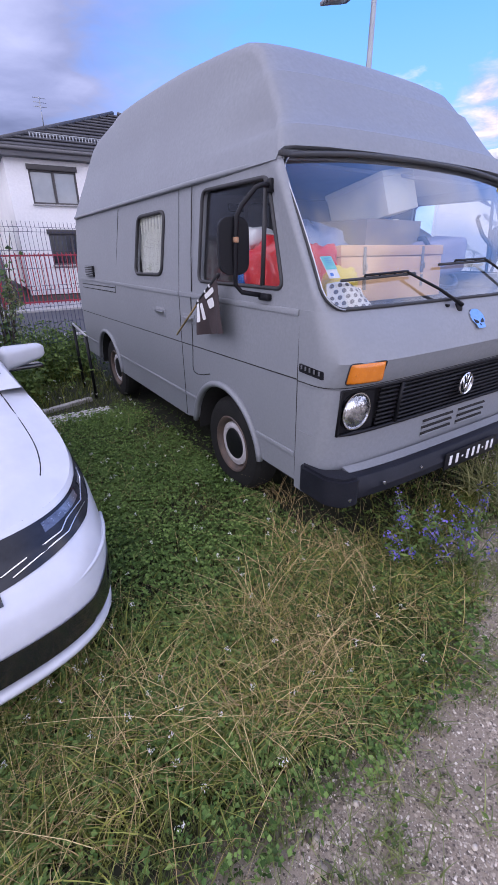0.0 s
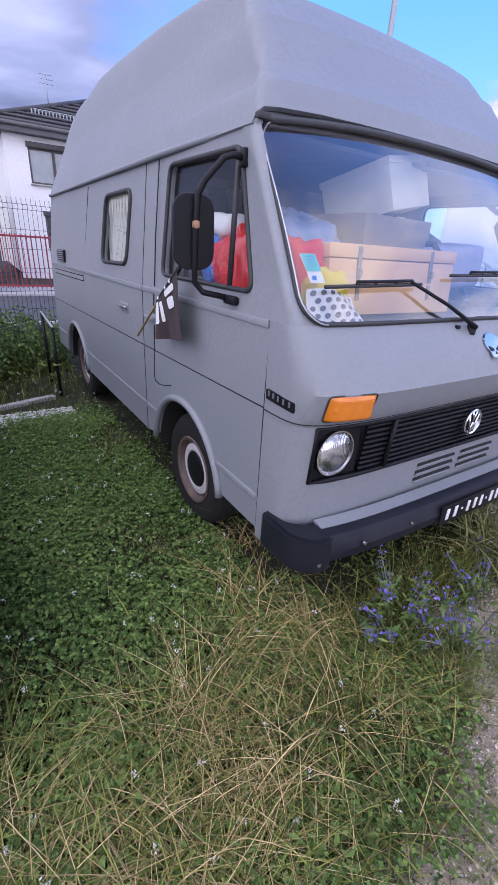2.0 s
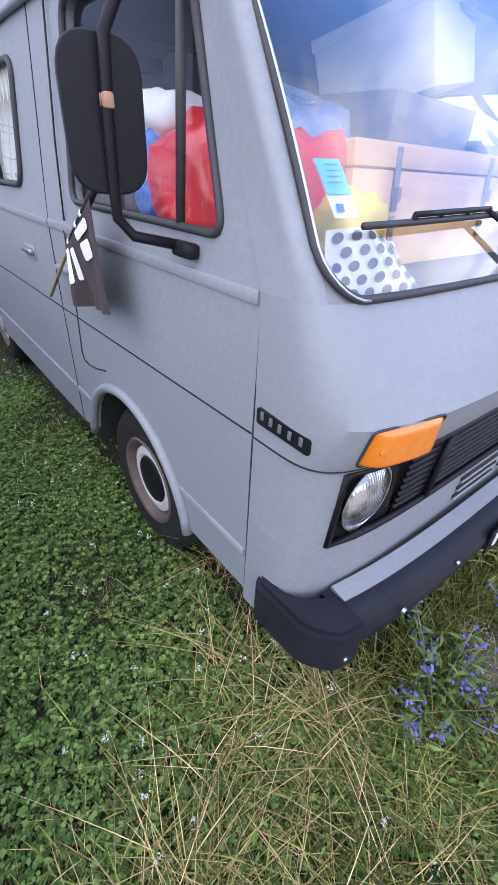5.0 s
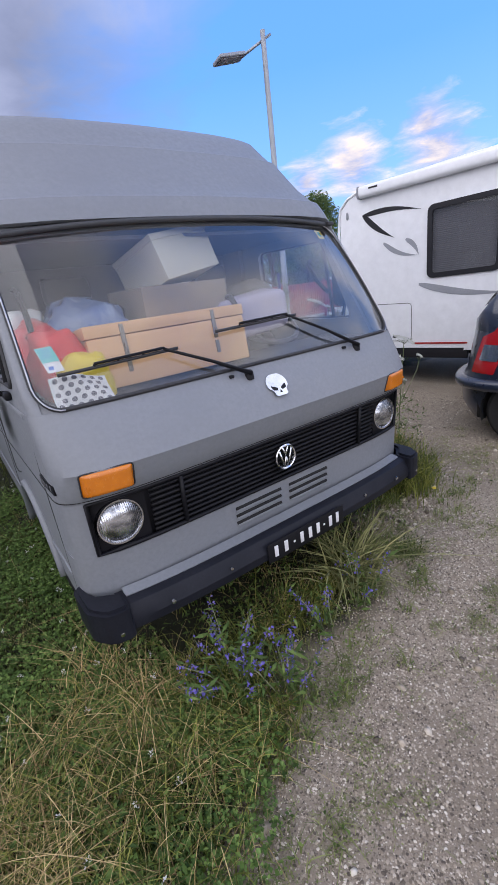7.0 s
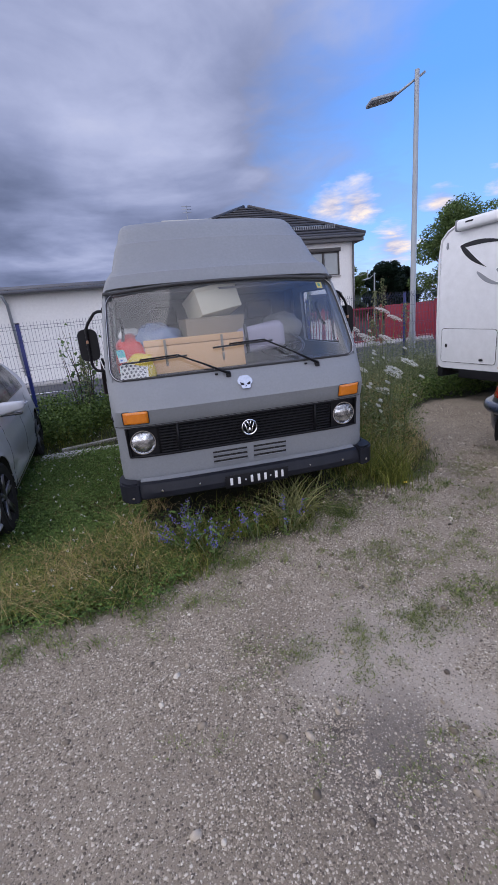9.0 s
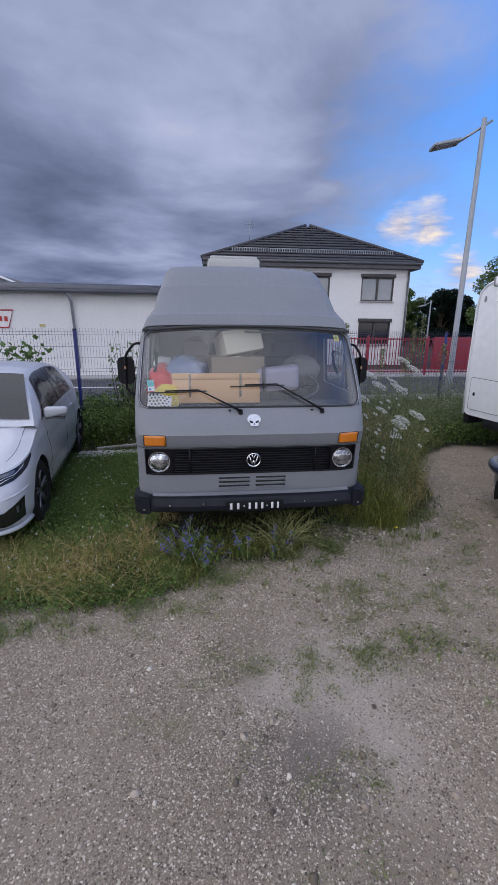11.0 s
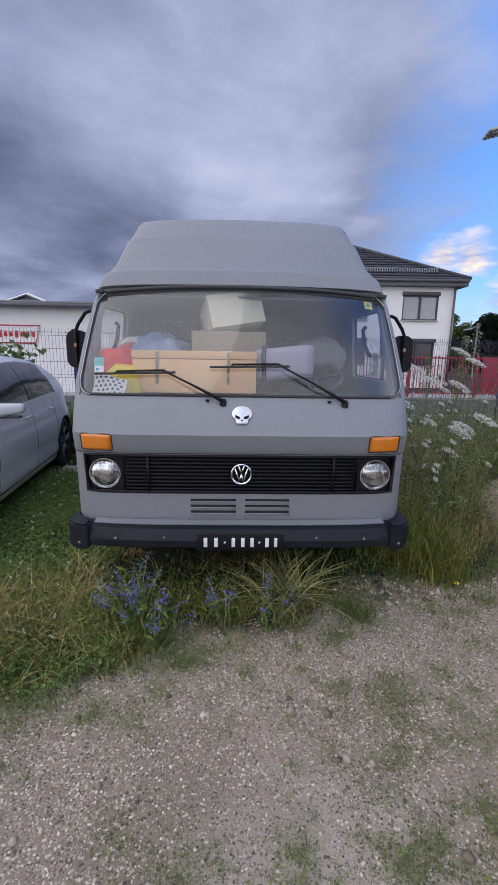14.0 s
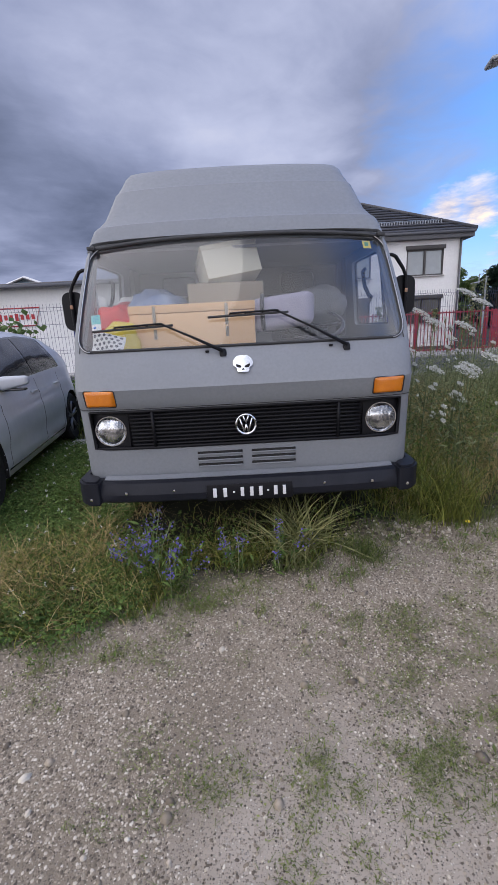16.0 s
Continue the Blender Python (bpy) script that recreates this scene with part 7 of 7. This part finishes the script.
tagged(leaves("clover", p, 0.0155, CLOVER, 14, 0.45, 0.95), "patches of clover in the lawn", "clover", kind="stuff")
x, y = scatter(420, -4.0, -0.8, -0.6, 4.5, green, 15)
rng = np.random.default_rng(16)
c = np.repeat(np.stack([x, y, heights(x, y) + 0.085 + 0.03 * rng.random(len(x))], 1), 14, 0) + rng.standard_normal((14 * len(x), 3)) * 0.006
tagged(leaves("clover_flowers", c, 0.009, UMBEL, 17, 1.5, 0.5), "small white clover flower heads", "flowers", kind="stuff")


x, y = scatter(60000, -3.1, -0.72, -0.75, 2.3, lambda a, b: green(a, b) * (0.35 + 0.65 * patchy(a, b, 3.0, 9.0)), 18)
tagged(blades("dense_lawn_grass", x, y, 0.06, 0.0045, 0.8, LAWN, 19, 2), "dense green grass between clover", "grass", kind="stuff")


# longer green and dry grass on the front edge
def strip(x, y):
    d = y - edge_np(x)
    ragged = d + 0.5 * (patchy(x, y, 2.6, 7.0) - 0.5)
    return np.clip(0.35 + ragged / 0.2, 0, 1) * np.exp(-np.maximum(0, d - 0.35) ** 2 / 0.16) * np.where(x > 0.95, 0.25, 1)


x, y = scatter(32000, -3.6, 1.2, -0.85, 0.75, lambda a, b: strip(a, b) * np.where((a > -0.9) & (a < 0.95) & (b > 0.06), 0.12, 1), 21)
tagged(blades("rough_grass", x, y, 0.13 + 0.06 * patchy(x, y, 3.5, 41.0), 0.0065, 0.9, GRASS, 22, 4), "rough green grass at the gravel's edge", "grass", kind="stuff")
x, y = scatter(10500, -3.6, 0.3, -0.85, 0.65, lambda a, b: strip(a, b) * np.clip(patchy(a, b, 3.2, 5.0) * 3.4 - 1.25, 0.03, 1) * np.where((a > -0.9) & (b > 0.1), 0.25, 1), 23)
tagged(blades("dry_grass", x, y, 0.18, 0.0030, 1.3, DRY, 24, 5), "straw-coloured dry grass stalks lying over", "grass", kind="stuff")
x, y = scatter(3300, -2.7, -0.75, -0.72, 0.15, lambda a, b: strip(a, b) * np.clip(patchy(a, b, 3.6, 12.0) * 3.6 - 1.4, 0.02, 1), 101)
tagged(blades("straw", x, y, 0.22, 0.0036, 1.1, DRY, 102, 4), "tangled yellow straw before the parked car", "grass", kind="stuff")
rng = np.random.default_rng(105)
cx, cy = np.array([-0.80, -1.02, -1.18, -0.93, -1.45, -1.05, -1.7, -2.0]), np.array([0.66, 0.30, 0.12, 0.02, -0.02, -0.30, -0.35, -0.25])
x, y = np.repeat(cx, 60) + 0.06 * rng.standard_normal(60 * len(cx)), np.repeat(cy, 60) + 0.06 * rng.standard_normal(60 * len(cx))
tagged(blades("bleached_straw", x, y, 0.24, 0.0038, 1.4, DRY, 106, 5), "clumps of bleached grass fallen over", "grass", kind="stuff")
x, y = scatter(2600, -4.0, 1.0, -0.7, 3.0, lambda a, b: green(a, b) * 0.7, 25)
tagged(blades("dry_stalks", x, y, 0.16, 0.0026, 1.0, DRY, 26, 4), "scattered dry stalks in the lawn", "grass", kind="stuff")
x, y = scatter(15000, -3.4, 1.1, -0.8, 0.6, lambda a, b: strip(a, b) * np.clip(patchy(a, b, 2.8, 51.0) * 3.0 - 0.9, 0.10, 1), 27)
z = heights(x, y) + 0.02 + 0.09 * np.random.default_rng(28).random(len(x))
tagged(leaves("broad_weeds", np.stack([x, y, z], 1), 0.031, BROADLEAF, 29, 0.8, 0.42), "broad-leaved weeds among the grass", "weeds", kind="stuff")
x, y = scatter(16000, -2.8, -0.55, -0.62, 0.4, lambda a, b: strip(a, b) * np.clip(patchy(a, b, 2.4, 61.0) * 3.2 - 1.2, 0, 1), 111)
ang = rng.random(len(x)) * 6.283
z = heights(x, y) + 0.015 + 0.07 * rng.random(len(x))
p = np.concatenate([np.stack([x + 0.007 * np.cos(ang + j * 2.094), y + 0.007 * np.sin(ang + j * 2.094), z], 1) for j in range(3)])
tagged(leaves("strip_clover", p, 0.0155, CLOVER, 112, 0.5, 0.95), "clover growing through the rough grass", "clover", kind="stuff")

# growth along the van's far flank, up to the fence
def flank(x, y):
    d = y - edge_np(x)
    return np.clip(d / 0.3, 0, 1) * np.where(x > 1.02, 1, 0) * np.where((x > 3.7) & (y < 3.5), 0, 1)


x, y = scatter(27000, 1.0, 6.0, 0.2, 6.4, lambda a, b: flank(a, b) * np.where((a < 2.6) & (b < 2.6), 1.0, 0.55), 31)
tagged(blades("tall_grass", x, y, 0.17 + 0.27 * np.clip((y - 0.4) / 1.3, 0, 1), 0.0044, 0.7, FLANK, 32, 4), "knee-high grass beside the van", "grass", kind="stuff")
x, y = scatter(15000, 1.0, 3.2, 0.25, 4.5, lambda a, b: flank(a, b) * np.clip(patchy(a, b, 2.2, 31.0) * 2.2 - 0.35, 0.12, 1), 33)
tagged(blades("tall_dry_grass", x, y, 0.2 + 0.32 * np.clip((y - 0.7) / 1.8, 0, 1), 0.0035, 0.7, DRY, 34, 5), "tall dry grass going to seed", "grass", kind="stuff")
x, y = scatter(3600, 1.25, 6.0, 1.7, 6.4, flank, 35)
k = 14
rng = np.random.default_rng(36)
hh = (0.30 + 0.45 * rng.random(len(x))) * np.where(y > 3.2, 1.25, 1.0)
tagged(blades("weed_stems", x[:420], y[:420], 1.05, 0.006, 0.18, WEED, 37, 4), "tall thin weed stems by the fence", "weeds", kind="stuff")
t = rng.random((len(x), k))
p = np.stack([x[:, None] + 0.06 * rng.standard_normal((len(x), k)), y[:, None] + 0.06 * rng.standard_normal((len(x), k)), t * hh[:, None]], 2).reshape(-1, 3)
tagged(leaves("weed_leaves", p, 0.042, WEED, 38, 1.0, 0.32), "narrow leaves of tall weeds by the fence", "weeds", kind="stuff")
x, y = scatter(4200, 1.05, 2.6, 0.35, 2.2, flank, 135)
p = np.stack([x, y, 0.06 + 0.55 * rng.random(len(x))], 1)
tagged(leaves("flank_leaves", p, 0.034, BROADLEAF, 136, 1.0, 0.3), "narrow green leaves in the tall grass", "weeds", kind="stuff")
x, y = scatter(2600, 2.6, 5.6, 2.4, 5.0, lambda a, b: np.clip((b - edge_np(a)) / 0.2, 0, 1) * np.where(b < 3.5 + 0.3 * (a - 2.6), 1, 0.3), 137)
p = np.stack([np.repeat(x, 8) + 0.05 * rng.standard_normal(8 * len(x)), np.repeat(y, 8) + 0.05 * rng.standard_normal(8 * len(x)), rng.random(8 * len(x)) * 0.32], 1)
tagged(leaves("ground_weeds", p, 0.05, BROADLEAF, 138, 0.8, 0.6), "low leafy weeds at the motorhome's foot", "weeds", kind="stuff")
# behind the lawn, on the other side
x, y = scatter(5200, -6.0, -0.9, 3.5, 6.2, lambda a, b: np.where(b > 3.6, 1.0, 0.0) * np.where(b > 4.3 + 0.2 * (a + 2.7), 1, 0.55) * np.where((a > -1.7) & (b < 4.5), 0.06, 1), 41)
hh = 0.22 + 0.38 * np.random.default_rng(42).random(len(x))
p = np.stack([np.repeat(x, 12) + 0.06 * rng.standard_normal(12 * len(x)), np.repeat(y, 12) + 0.06 * rng.standard_normal(12 * len(x)), rng.random(12 * len(x)) * np.repeat(hh, 12)], 1)
tagged(leaves("nettle_leaves", p, 0.06, BROADLEAF, 43, 0.7, 0.6), "leafy green weeds along the fence", "weeds", kind="stuff")
x, y = scatter(10000, -6.0, -0.9, 3.3, 6.2, lambda a, b: np.where((a > -1.7) & (b < 4.5), 0.15, 0.9) * np.where(b < 3.75, 0.3, 1), 44)
tagged(blades("fence_grass", x, y, 0.30, 0.006, 0.5, GRASS, 45, 3), "long grass under the fence", "grass", kind="stuff")

# loose weeds along the ragged edge of the gravel
rng = np.random.default_rng(151)
cx = -2.6 + 4.6 * rng.random(110)
cy = edge_np(cx) - 0.45 * rng.random(110) ** 1.3 + 0.06
nb = (8 + 70 * rng.random(110) ** 2).astype(int)
x = np.repeat(cx, nb) + np.concatenate([rng.standard_normal(n) * (0.015 + 0.0006 * n) for n in nb])
y = np.repeat(cy, nb) + np.concatenate([rng.standard_normal(n) * (0.015 + 0.0006 * n) for n in nb])
tagged(blades("edge_tufts", x, y, 0.08, 0.005, 1.0, TUFT, 152, 3), "green grass tufts along the gravel's edge", "grass", kind="stuff")
sel = rng.random(len(x)) < 0.25
tagged(leaves("edge_weeds", np.stack([x[sel], y[sel], heights(x[sel], y[sel]) + 0.02 + 0.03 * rng.random(sel.sum())], 1), 0.021, BROADLEAF, 153, 0.6, 0.5), "small leafy weeds along the gravel's edge", "weeds", kind="stuff")

# weeds in the gravel: small patches and loose tufts
rng = np.random.default_rng(51)
SPOTS = np.array([(-0.74, -0.76), (-0.3, -0.42), (0.49, -0.64), (0.66, -0.93), (1.14, -0.32), (-0.25, -1.29), (0.15, -1.36), (0.63, -1.3), (0.97, -1.25), (0.58, -0.67), (0.53, -1.15), (-0.3, -1.71), (0.72, -0.12), (1.5, -0.6), (1.3, -1.0), (1.9, -0.2), (0.95, -0.75), (2.2, 0.3)])
pick = rng.integers(0, len(SPOTS), 420)
cx = np.concatenate([SPOTS[pick, 0] + 0.15 * rng.standard_normal(420), -1.0 + 4.2 * rng.random(260) ** 0.7])
cy = np.concatenate([SPOTS[pick, 1] + 0.12 * rng.standard_normal(420), -2.4 + 3.2 * rng.random(260)])
ok = (cy < edge_np(cx) + 0.05) & ((cx > 0.0) | (cy > -1.5) | (rng.random(len(cx)) < 0.4))
cx, cy = cx[ok], cy[ok]
nb = (6 + 60 * rng.random(len(cx)) ** 2.2).astype(int)
x = np.repeat(cx, nb) + np.concatenate([rng.standard_normal(n) * (0.010 + 0.0007 * n) for n in nb])
y = np.repeat(cy, nb) + np.concatenate([rng.standard_normal(n) * (0.010 + 0.0007 * n) for n in nb])
tagged(blades("gravel_tufts", x, y, 0.034, 0.0028, 1.2, TUFT, 52, 2), "small grass tufts growing through gravel", "grass", kind="stuff")
sel = rng.random(len(x)) < 0.6
tagged(leaves("gravel_weeds", np.stack([x[sel], y[sel], heights(x[sel], y[sel]) + 0.010], 1), 0.0095, TUFT, 53, 0.5, 0.55), "tiny flat weeds in the gravel", "weeds", kind="stuff")
bx, by = 0.97 + 0.11 * rng.standard_normal(110), -1.25 + 0.075 * rng.standard_normal(110)
tagged(leaves("plantain_leaves", np.stack([bx, by, heights(bx, by) + 0.015], 1), 0.030, TUFT, 54, 0.6, 0.45), "flat rosettes of broad green leaves in gravel", "weeds", kind="stuff")


def joined(obs, name, parent, label=""):
    for o in obs:
        o.name = name
        o.parent = parent
        if label:
            o["label"] = label


def clump(name, label, category, m, n, h, w, lean, mt, seed, spread, group=""):
    """One grass clump as a thing of its own."""
    rng = np.random.default_rng(seed)
    ob = blades(name, spread * rng.standard_normal(n), spread * rng.standard_normal(n), h, w, lean, mt, seed, 5, np.zeros(n))
    ob.matrix_basis = m
    return tagged(ob, label, category, group)


clump("grass_clump", "big arching grass clump under the bumper", "grass clump", pose(0.27, -0.04, 0), 260, 0.40, 0.012, 0.9, FLANK, 61, 0.06, "grass clumps")
clump("grass_clump", "thick grass clump at the gravel's edge", "grass clump", pose(1.38, 0.38, 0), 420, 0.42, 0.006, 0.7, GRASS, 62, 0.11, "grass clumps")
clump("grass_clump", "low dark green grass clump on the stones", "grass clump", pose(0.68, -0.10, 0), 260, 0.13, 0.004, 1.0, LAWN, 63, 0.06, "grass clumps")
clump("grass_clump", "thick grass clump beside the van", "grass clump", pose(1.22, 0.75, 0), 420, 0.5, 0.006, 0.6, GRASS, 64, 0.13, "grass clumps")


# wild plants with blue flower spikes
def blue_plant(seed, m, n, label):
    rng = np.random.default_rng(seed)
    pl = thing("blue_flower_plant", label, "wildflower", m, "blue wildflowers")
    stems, lv, bl = bmesh.new(), [], []
    for i in range(n):
        a, r, h = rng.random() * 6.283, 0.22 * rng.random() ** 0.7, 0.14 + 0.22 * rng.random()
        pts = [Vector((0.03 * math.cos(a), 0.03 * math.sin(a), 0)), Vector((0.6 * r * math.cos(a), 0.6 * r * math.sin(a), 0.6 * h)), Vector((1.1 * r * math.cos(a), 1.1 * r * math.sin(a), h))]
        tube(stems, pts, [0.003, 0.0025, 0.0015], 5)
        for k in range(16):
            t = k / 15
            p = pts[0].lerp(pts[1], min(1, 2 * t)).lerp(pts[1].lerp(pts[2], max(0, 2 * t - 1)), 1 if t > 0.5 else 0)
            if t > 0.55:
                bl += [tuple(p + Vector(rng.standard_normal(3) * 0.012)) for _ in range(3)]
            lv.append(tuple(p + Vector(rng.standard_normal(3) * 0.022)))
    part("stem", stems, WEED, pl)
    joined([leaves("foliage", np.array(lv), 0.055, BROADLEAF, seed + 1, 0.9, 0.25)], "foliage", pl)
    joined([leaves("blossom", np.array(bl), 0.0135, BLOOM, seed + 2, 1.5, 0.8)], "blossom", pl, "violet-blue blossoms")
    return pl


blue_plant(71, pose(-0.58, -0.16, 0), 17, "wild plant with violet-blue flowers by the bumper")
blue_plant(72, pose(-0.45, -0.36, 0), 9, "low violet-blue wildflower at the gravel's edge")
blue_plant(73, pose(-0.08, -0.22, 0), 5, "small violet-blue wildflower under the bumper")
blue_plant(74, pose(0.16, -0.20, 0), 6, "small violet-blue wildflower beside a grass clump")


# wild carrot with flat white flower heads
def carrot(seed, m, h, label):
    rng = np.random.default_rng(seed)
    pl = thing("wild_carrot", label, "wildflower", m, "white umbel flowers")
    bm = bmesh.new()
    tube(bm, [(0, 0, 0), (0.02, -0.01, 0.5 * h), (0.05, -0.03, h)], [0.005, 0.004, 0.003], 6)
    tips = [(Vector((0.05, -0.03, h)), 0.082)]
    for k in range(3):
        a = rng.random() * 6.283
        t = Vector((0.17 * math.cos(a), 0.17 * math.sin(a), h * (0.66 + 0.1 * k)))
        tube(bm, [(0.02, -0.01, 0.5 * h), tuple(t * 0.9), tuple(t)], [0.003, 0.0025, 0.002], 5)
        tips.append((t, 0.014 + 0.012 * rng.random()))
    part("stem", bm, WEED, pl)
    for c, r in tips:
        n = int(60 + 4200 * r)
        a, d = rng.random(n) * 6.283, r * np.sqrt(rng.random(n))
        p = np.stack([c.x + d * np.cos(a), c.y + d * np.sin(a) - 0.25 * d * 0, c.z + 0.02 - 0.25 * d ** 2 / r + 0.004 * rng.standard_normal(n) + 0.36 * d * np.sin(a) - 0.32 * d * np.cos(a)], 1)
        joined([leaves("umbel", p, 0.012, UMBEL, seed + 5, 0.6, 0.8)], "umbel", pl, "flat white flower head")
        rays = bmesh.new()
        for i in range(9):
            tube(rays, [tuple(c - Vector((0, 0, 0.03))), (c.x + 0.75 * r * math.cos(i * 0.7), c.y + 0.75 * r * math.sin(i * 0.7), c.z + 0.005)], 0.0012, 4)
        part("ray", rays, WEED, pl)
    joined([leaves("foliage", np.stack([0.1 * rng.standard_normal(70), 0.1 * rng.standard_normal(70), h * 0.6 * rng.random(70)], 1), 0.06, WEED, seed + 6, 0.8, 0.2)], "foliage", pl)


for i, (px, py, h) in enumerate(((1.97, 1.5, 1.55), (2.06, 1.4, 1.46), (1.49, 1.3, 1.40), (1.48, 1.0, 1.32), (1.72, 1.0, 1.28), (1.76, 0.65, 1.06), (1.55, 0.6, 0.98), (1.66, 0.75, 0.99), (1.62, 1.75, 1.05), (2.1, 2.25, 0.8), (2.0, 1.55, 0.62), (2.6, 3.0, 1.1))):
    carrot(80 + i, pose(px - 0.05, py + 0.03, 0), h, "wild carrot with flat white flower heads" if h > 1 else "low wild carrot with white flower heads")


# feathery tall weeds at the fence
def spire(seed, m, h):
    rng = np.random.default_rng(seed)
    pl = thing("tall_weed", "tall feathery weed going to seed by the fence", "weed", m, "tall weeds")
    part("stem", tubed([(0, 0, 0), (0.02, 0, 0.5 * h), (0.0, 0.02, h)], [0.008, 0.006, 0.002], 6), WEED, pl)
    n = 260
    t = rng.random(n) ** 0.8
    sp = 0.13 * (1.15 - t)
    p = np.stack([sp * rng.standard_normal(n), sp * rng.standard_normal(n), h * (0.18 + 0.82 * t)], 1)
    joined([leaves("foliage", p, 0.055, WEED, seed, 1.0, 0.3)], "foliage", pl)
    hd = leaves("seed_head", p[t > 0.7] + [0, 0, 0.01], 0.03, SEEDHEAD, seed + 1, 1.2, 0.5)
    joined([hd], "seed_head", pl)
    tagged(hd, kind="stuff")


for i, (px, py, h) in enumerate(((2.55, 5.2, 2.0), (4.2, 5.6, 1.9), (4.55, 5.9, 2.15), (3.4, 5.3, 1.5), (5.0, 5.7, 1.6), (-1.75, 4.55, 1.25), (2.2, 4.6, 1.55), (3.8, 5.0, 1.35))):
    spire(100 + i, pose(px, py, 0), h)


# shrub with large leaves at the fence behind the white car
def shrub(seed, m, h, r, label, n=420, size=0.11):
    rng = np.random.default_rng(seed)
    pl = thing("shrub", label, "shrub", m, "shrubs")
    bm, pts = bmesh.new(), []
    for i in range(16):
        a, q = rng.random() * 6.283, r * math.sqrt(rng.random())
        top = Vector((q * math.cos(a), 0.5 * q * math.sin(a), h * (0.6 + 0.4 * rng.random())))
        mid = top * 0.5 + Vector((0.05 * rng.standard_normal(), 0.05 * rng.standard_normal(), 0.05))
        tube(bm, [(0.1 * math.cos(a), 0.05 * math.sin(a), 0), tuple(mid), tuple(top)], [0.012, 0.008, 0.003], 6)
        for k in range(n // 16):
            t = 0.25 + 0.75 * rng.random()
            pts.append(tuple(Vector((0, 0, 0)).lerp(mid, min(1, 2 * t)).lerp(top, max(0, 2 * t - 1)) + Vector(0.06 * rng.standard_normal(3))))
    part("branch", bm, BARK, pl)
    joined([leaves("foliage", np.array(pts), size, SHRUB, seed, 1.0, 0.85)], "foliage", pl, "large pale green leaves")


shrub(121, pose(-3.75, 4.15, 0), 1.75, 0.75, "large-leaved green shrub at the wire fence", 900, 0.115)
shrub(122, pose(-1.9, 5.2, 0), 1.75, 0.5, "thin shrub growing through the wire fence", 220, 0.08)
shrub(123, pose(-5.2, 4.0, 0), 1.6, 0.8, "bushy green shrub at the fence", 700, 0.10)


# trees beyond the house
def tree(seed, m, h, r, mt, label, n=24000, size=0.22):
    rng = np.random.default_rng(seed)
    tr = thing("tree", label, "tree", m, "background trees")
    bm = bmesh.new()
    tube(bm, [(0, 0, -0.2), (0.1, 0, 0.25 * h), (0.0, 0.1, 0.6 * h), (0.1, 0.0, 0.85 * h)], [0.32, 0.24, 0.14, 0.05], 10)
    cent = []
    for i in range(26):
        a = rng.random() * 6.283
        t = 0.16 + 0.80 * rng.random()
        q = r * (0.35 + 0.6 * rng.random()) * math.sin(math.pi * min(0.97, 0.12 + 0.85 * t)) ** 0.7
        c = Vector((q * math.cos(a), q * math.sin(a), h * t))
        tube(bm, [(0, 0, h * t * 0.6), tuple(c * 0.6 + Vector((0, 0, h * t * 0.3))), tuple(c)], [0.09, 0.06, 0.02], 6)
        cent.append((c, r * (0.26 + 0.2 * rng.random())))
    part("trunk", bm, BARK, tr)
    ps = []
    for c, q in cent:
        d = rng.standard_normal((n // 26, 3))
        d /= np.linalg.norm(d, axis=1)[:, None]
        ps.append(np.array(c) + d * (q * (0.55 + 0.5 * rng.random(len(d))))[:, None] * np.array([1, 1, 0.8]))
    joined([leaves("crown", np.concatenate(ps), size, mt, seed, 0.9, 0.75)], "crown", tr)


tree(131, pose(29.8, 36, -0.6), 10.6, 3.9, TREELEAF, "broad green tree beyond the fence")
tree(132, pose(35.0, 36, -0.6), 10.6, 5.0, TREELEAF, "tall rounded green tree beyond the fence")
tree(133, pose(24.0, 46, -0.6), 6.6, 2.4, TREELEAF, "small green tree beside the house")
tree(134, pose(25.4, 41, -0.6), 6.6, 2.0, DARKLEAF, "dark dense tree behind the house")
tree(135, pose(28.6, 44, -0.6), 6.0, 2.6, DARKLEAF, "dark dense tree in the distance")
tree(136, pose(40.0, 40, -0.6), 9.5, 5.0, TREELEAF, "broad green tree in the distance")
tree(137, pose(22.0, 54, -0.6), 5.0, 3.0, DARKLEAF, "dark tree behind the house")

# small yellow flower and a pale fallen leaf on the stones
yf = thing("yellow_flower", "small yellow flower at the gravel's edge", "wildflower", pose(1.40, 0.16, 0))
part("stem", tubed([(0, 0, 0), (0.01, 0, 0.06)], 0.002, 5), WEED, yf)
part("petals", lathe([(0.0, 0.008), (0.012, 0.006), (0.018, 0.0), (0.0, -0.004)], "z", (0.01, 0, 0.065), 9), YELLOW, yf)
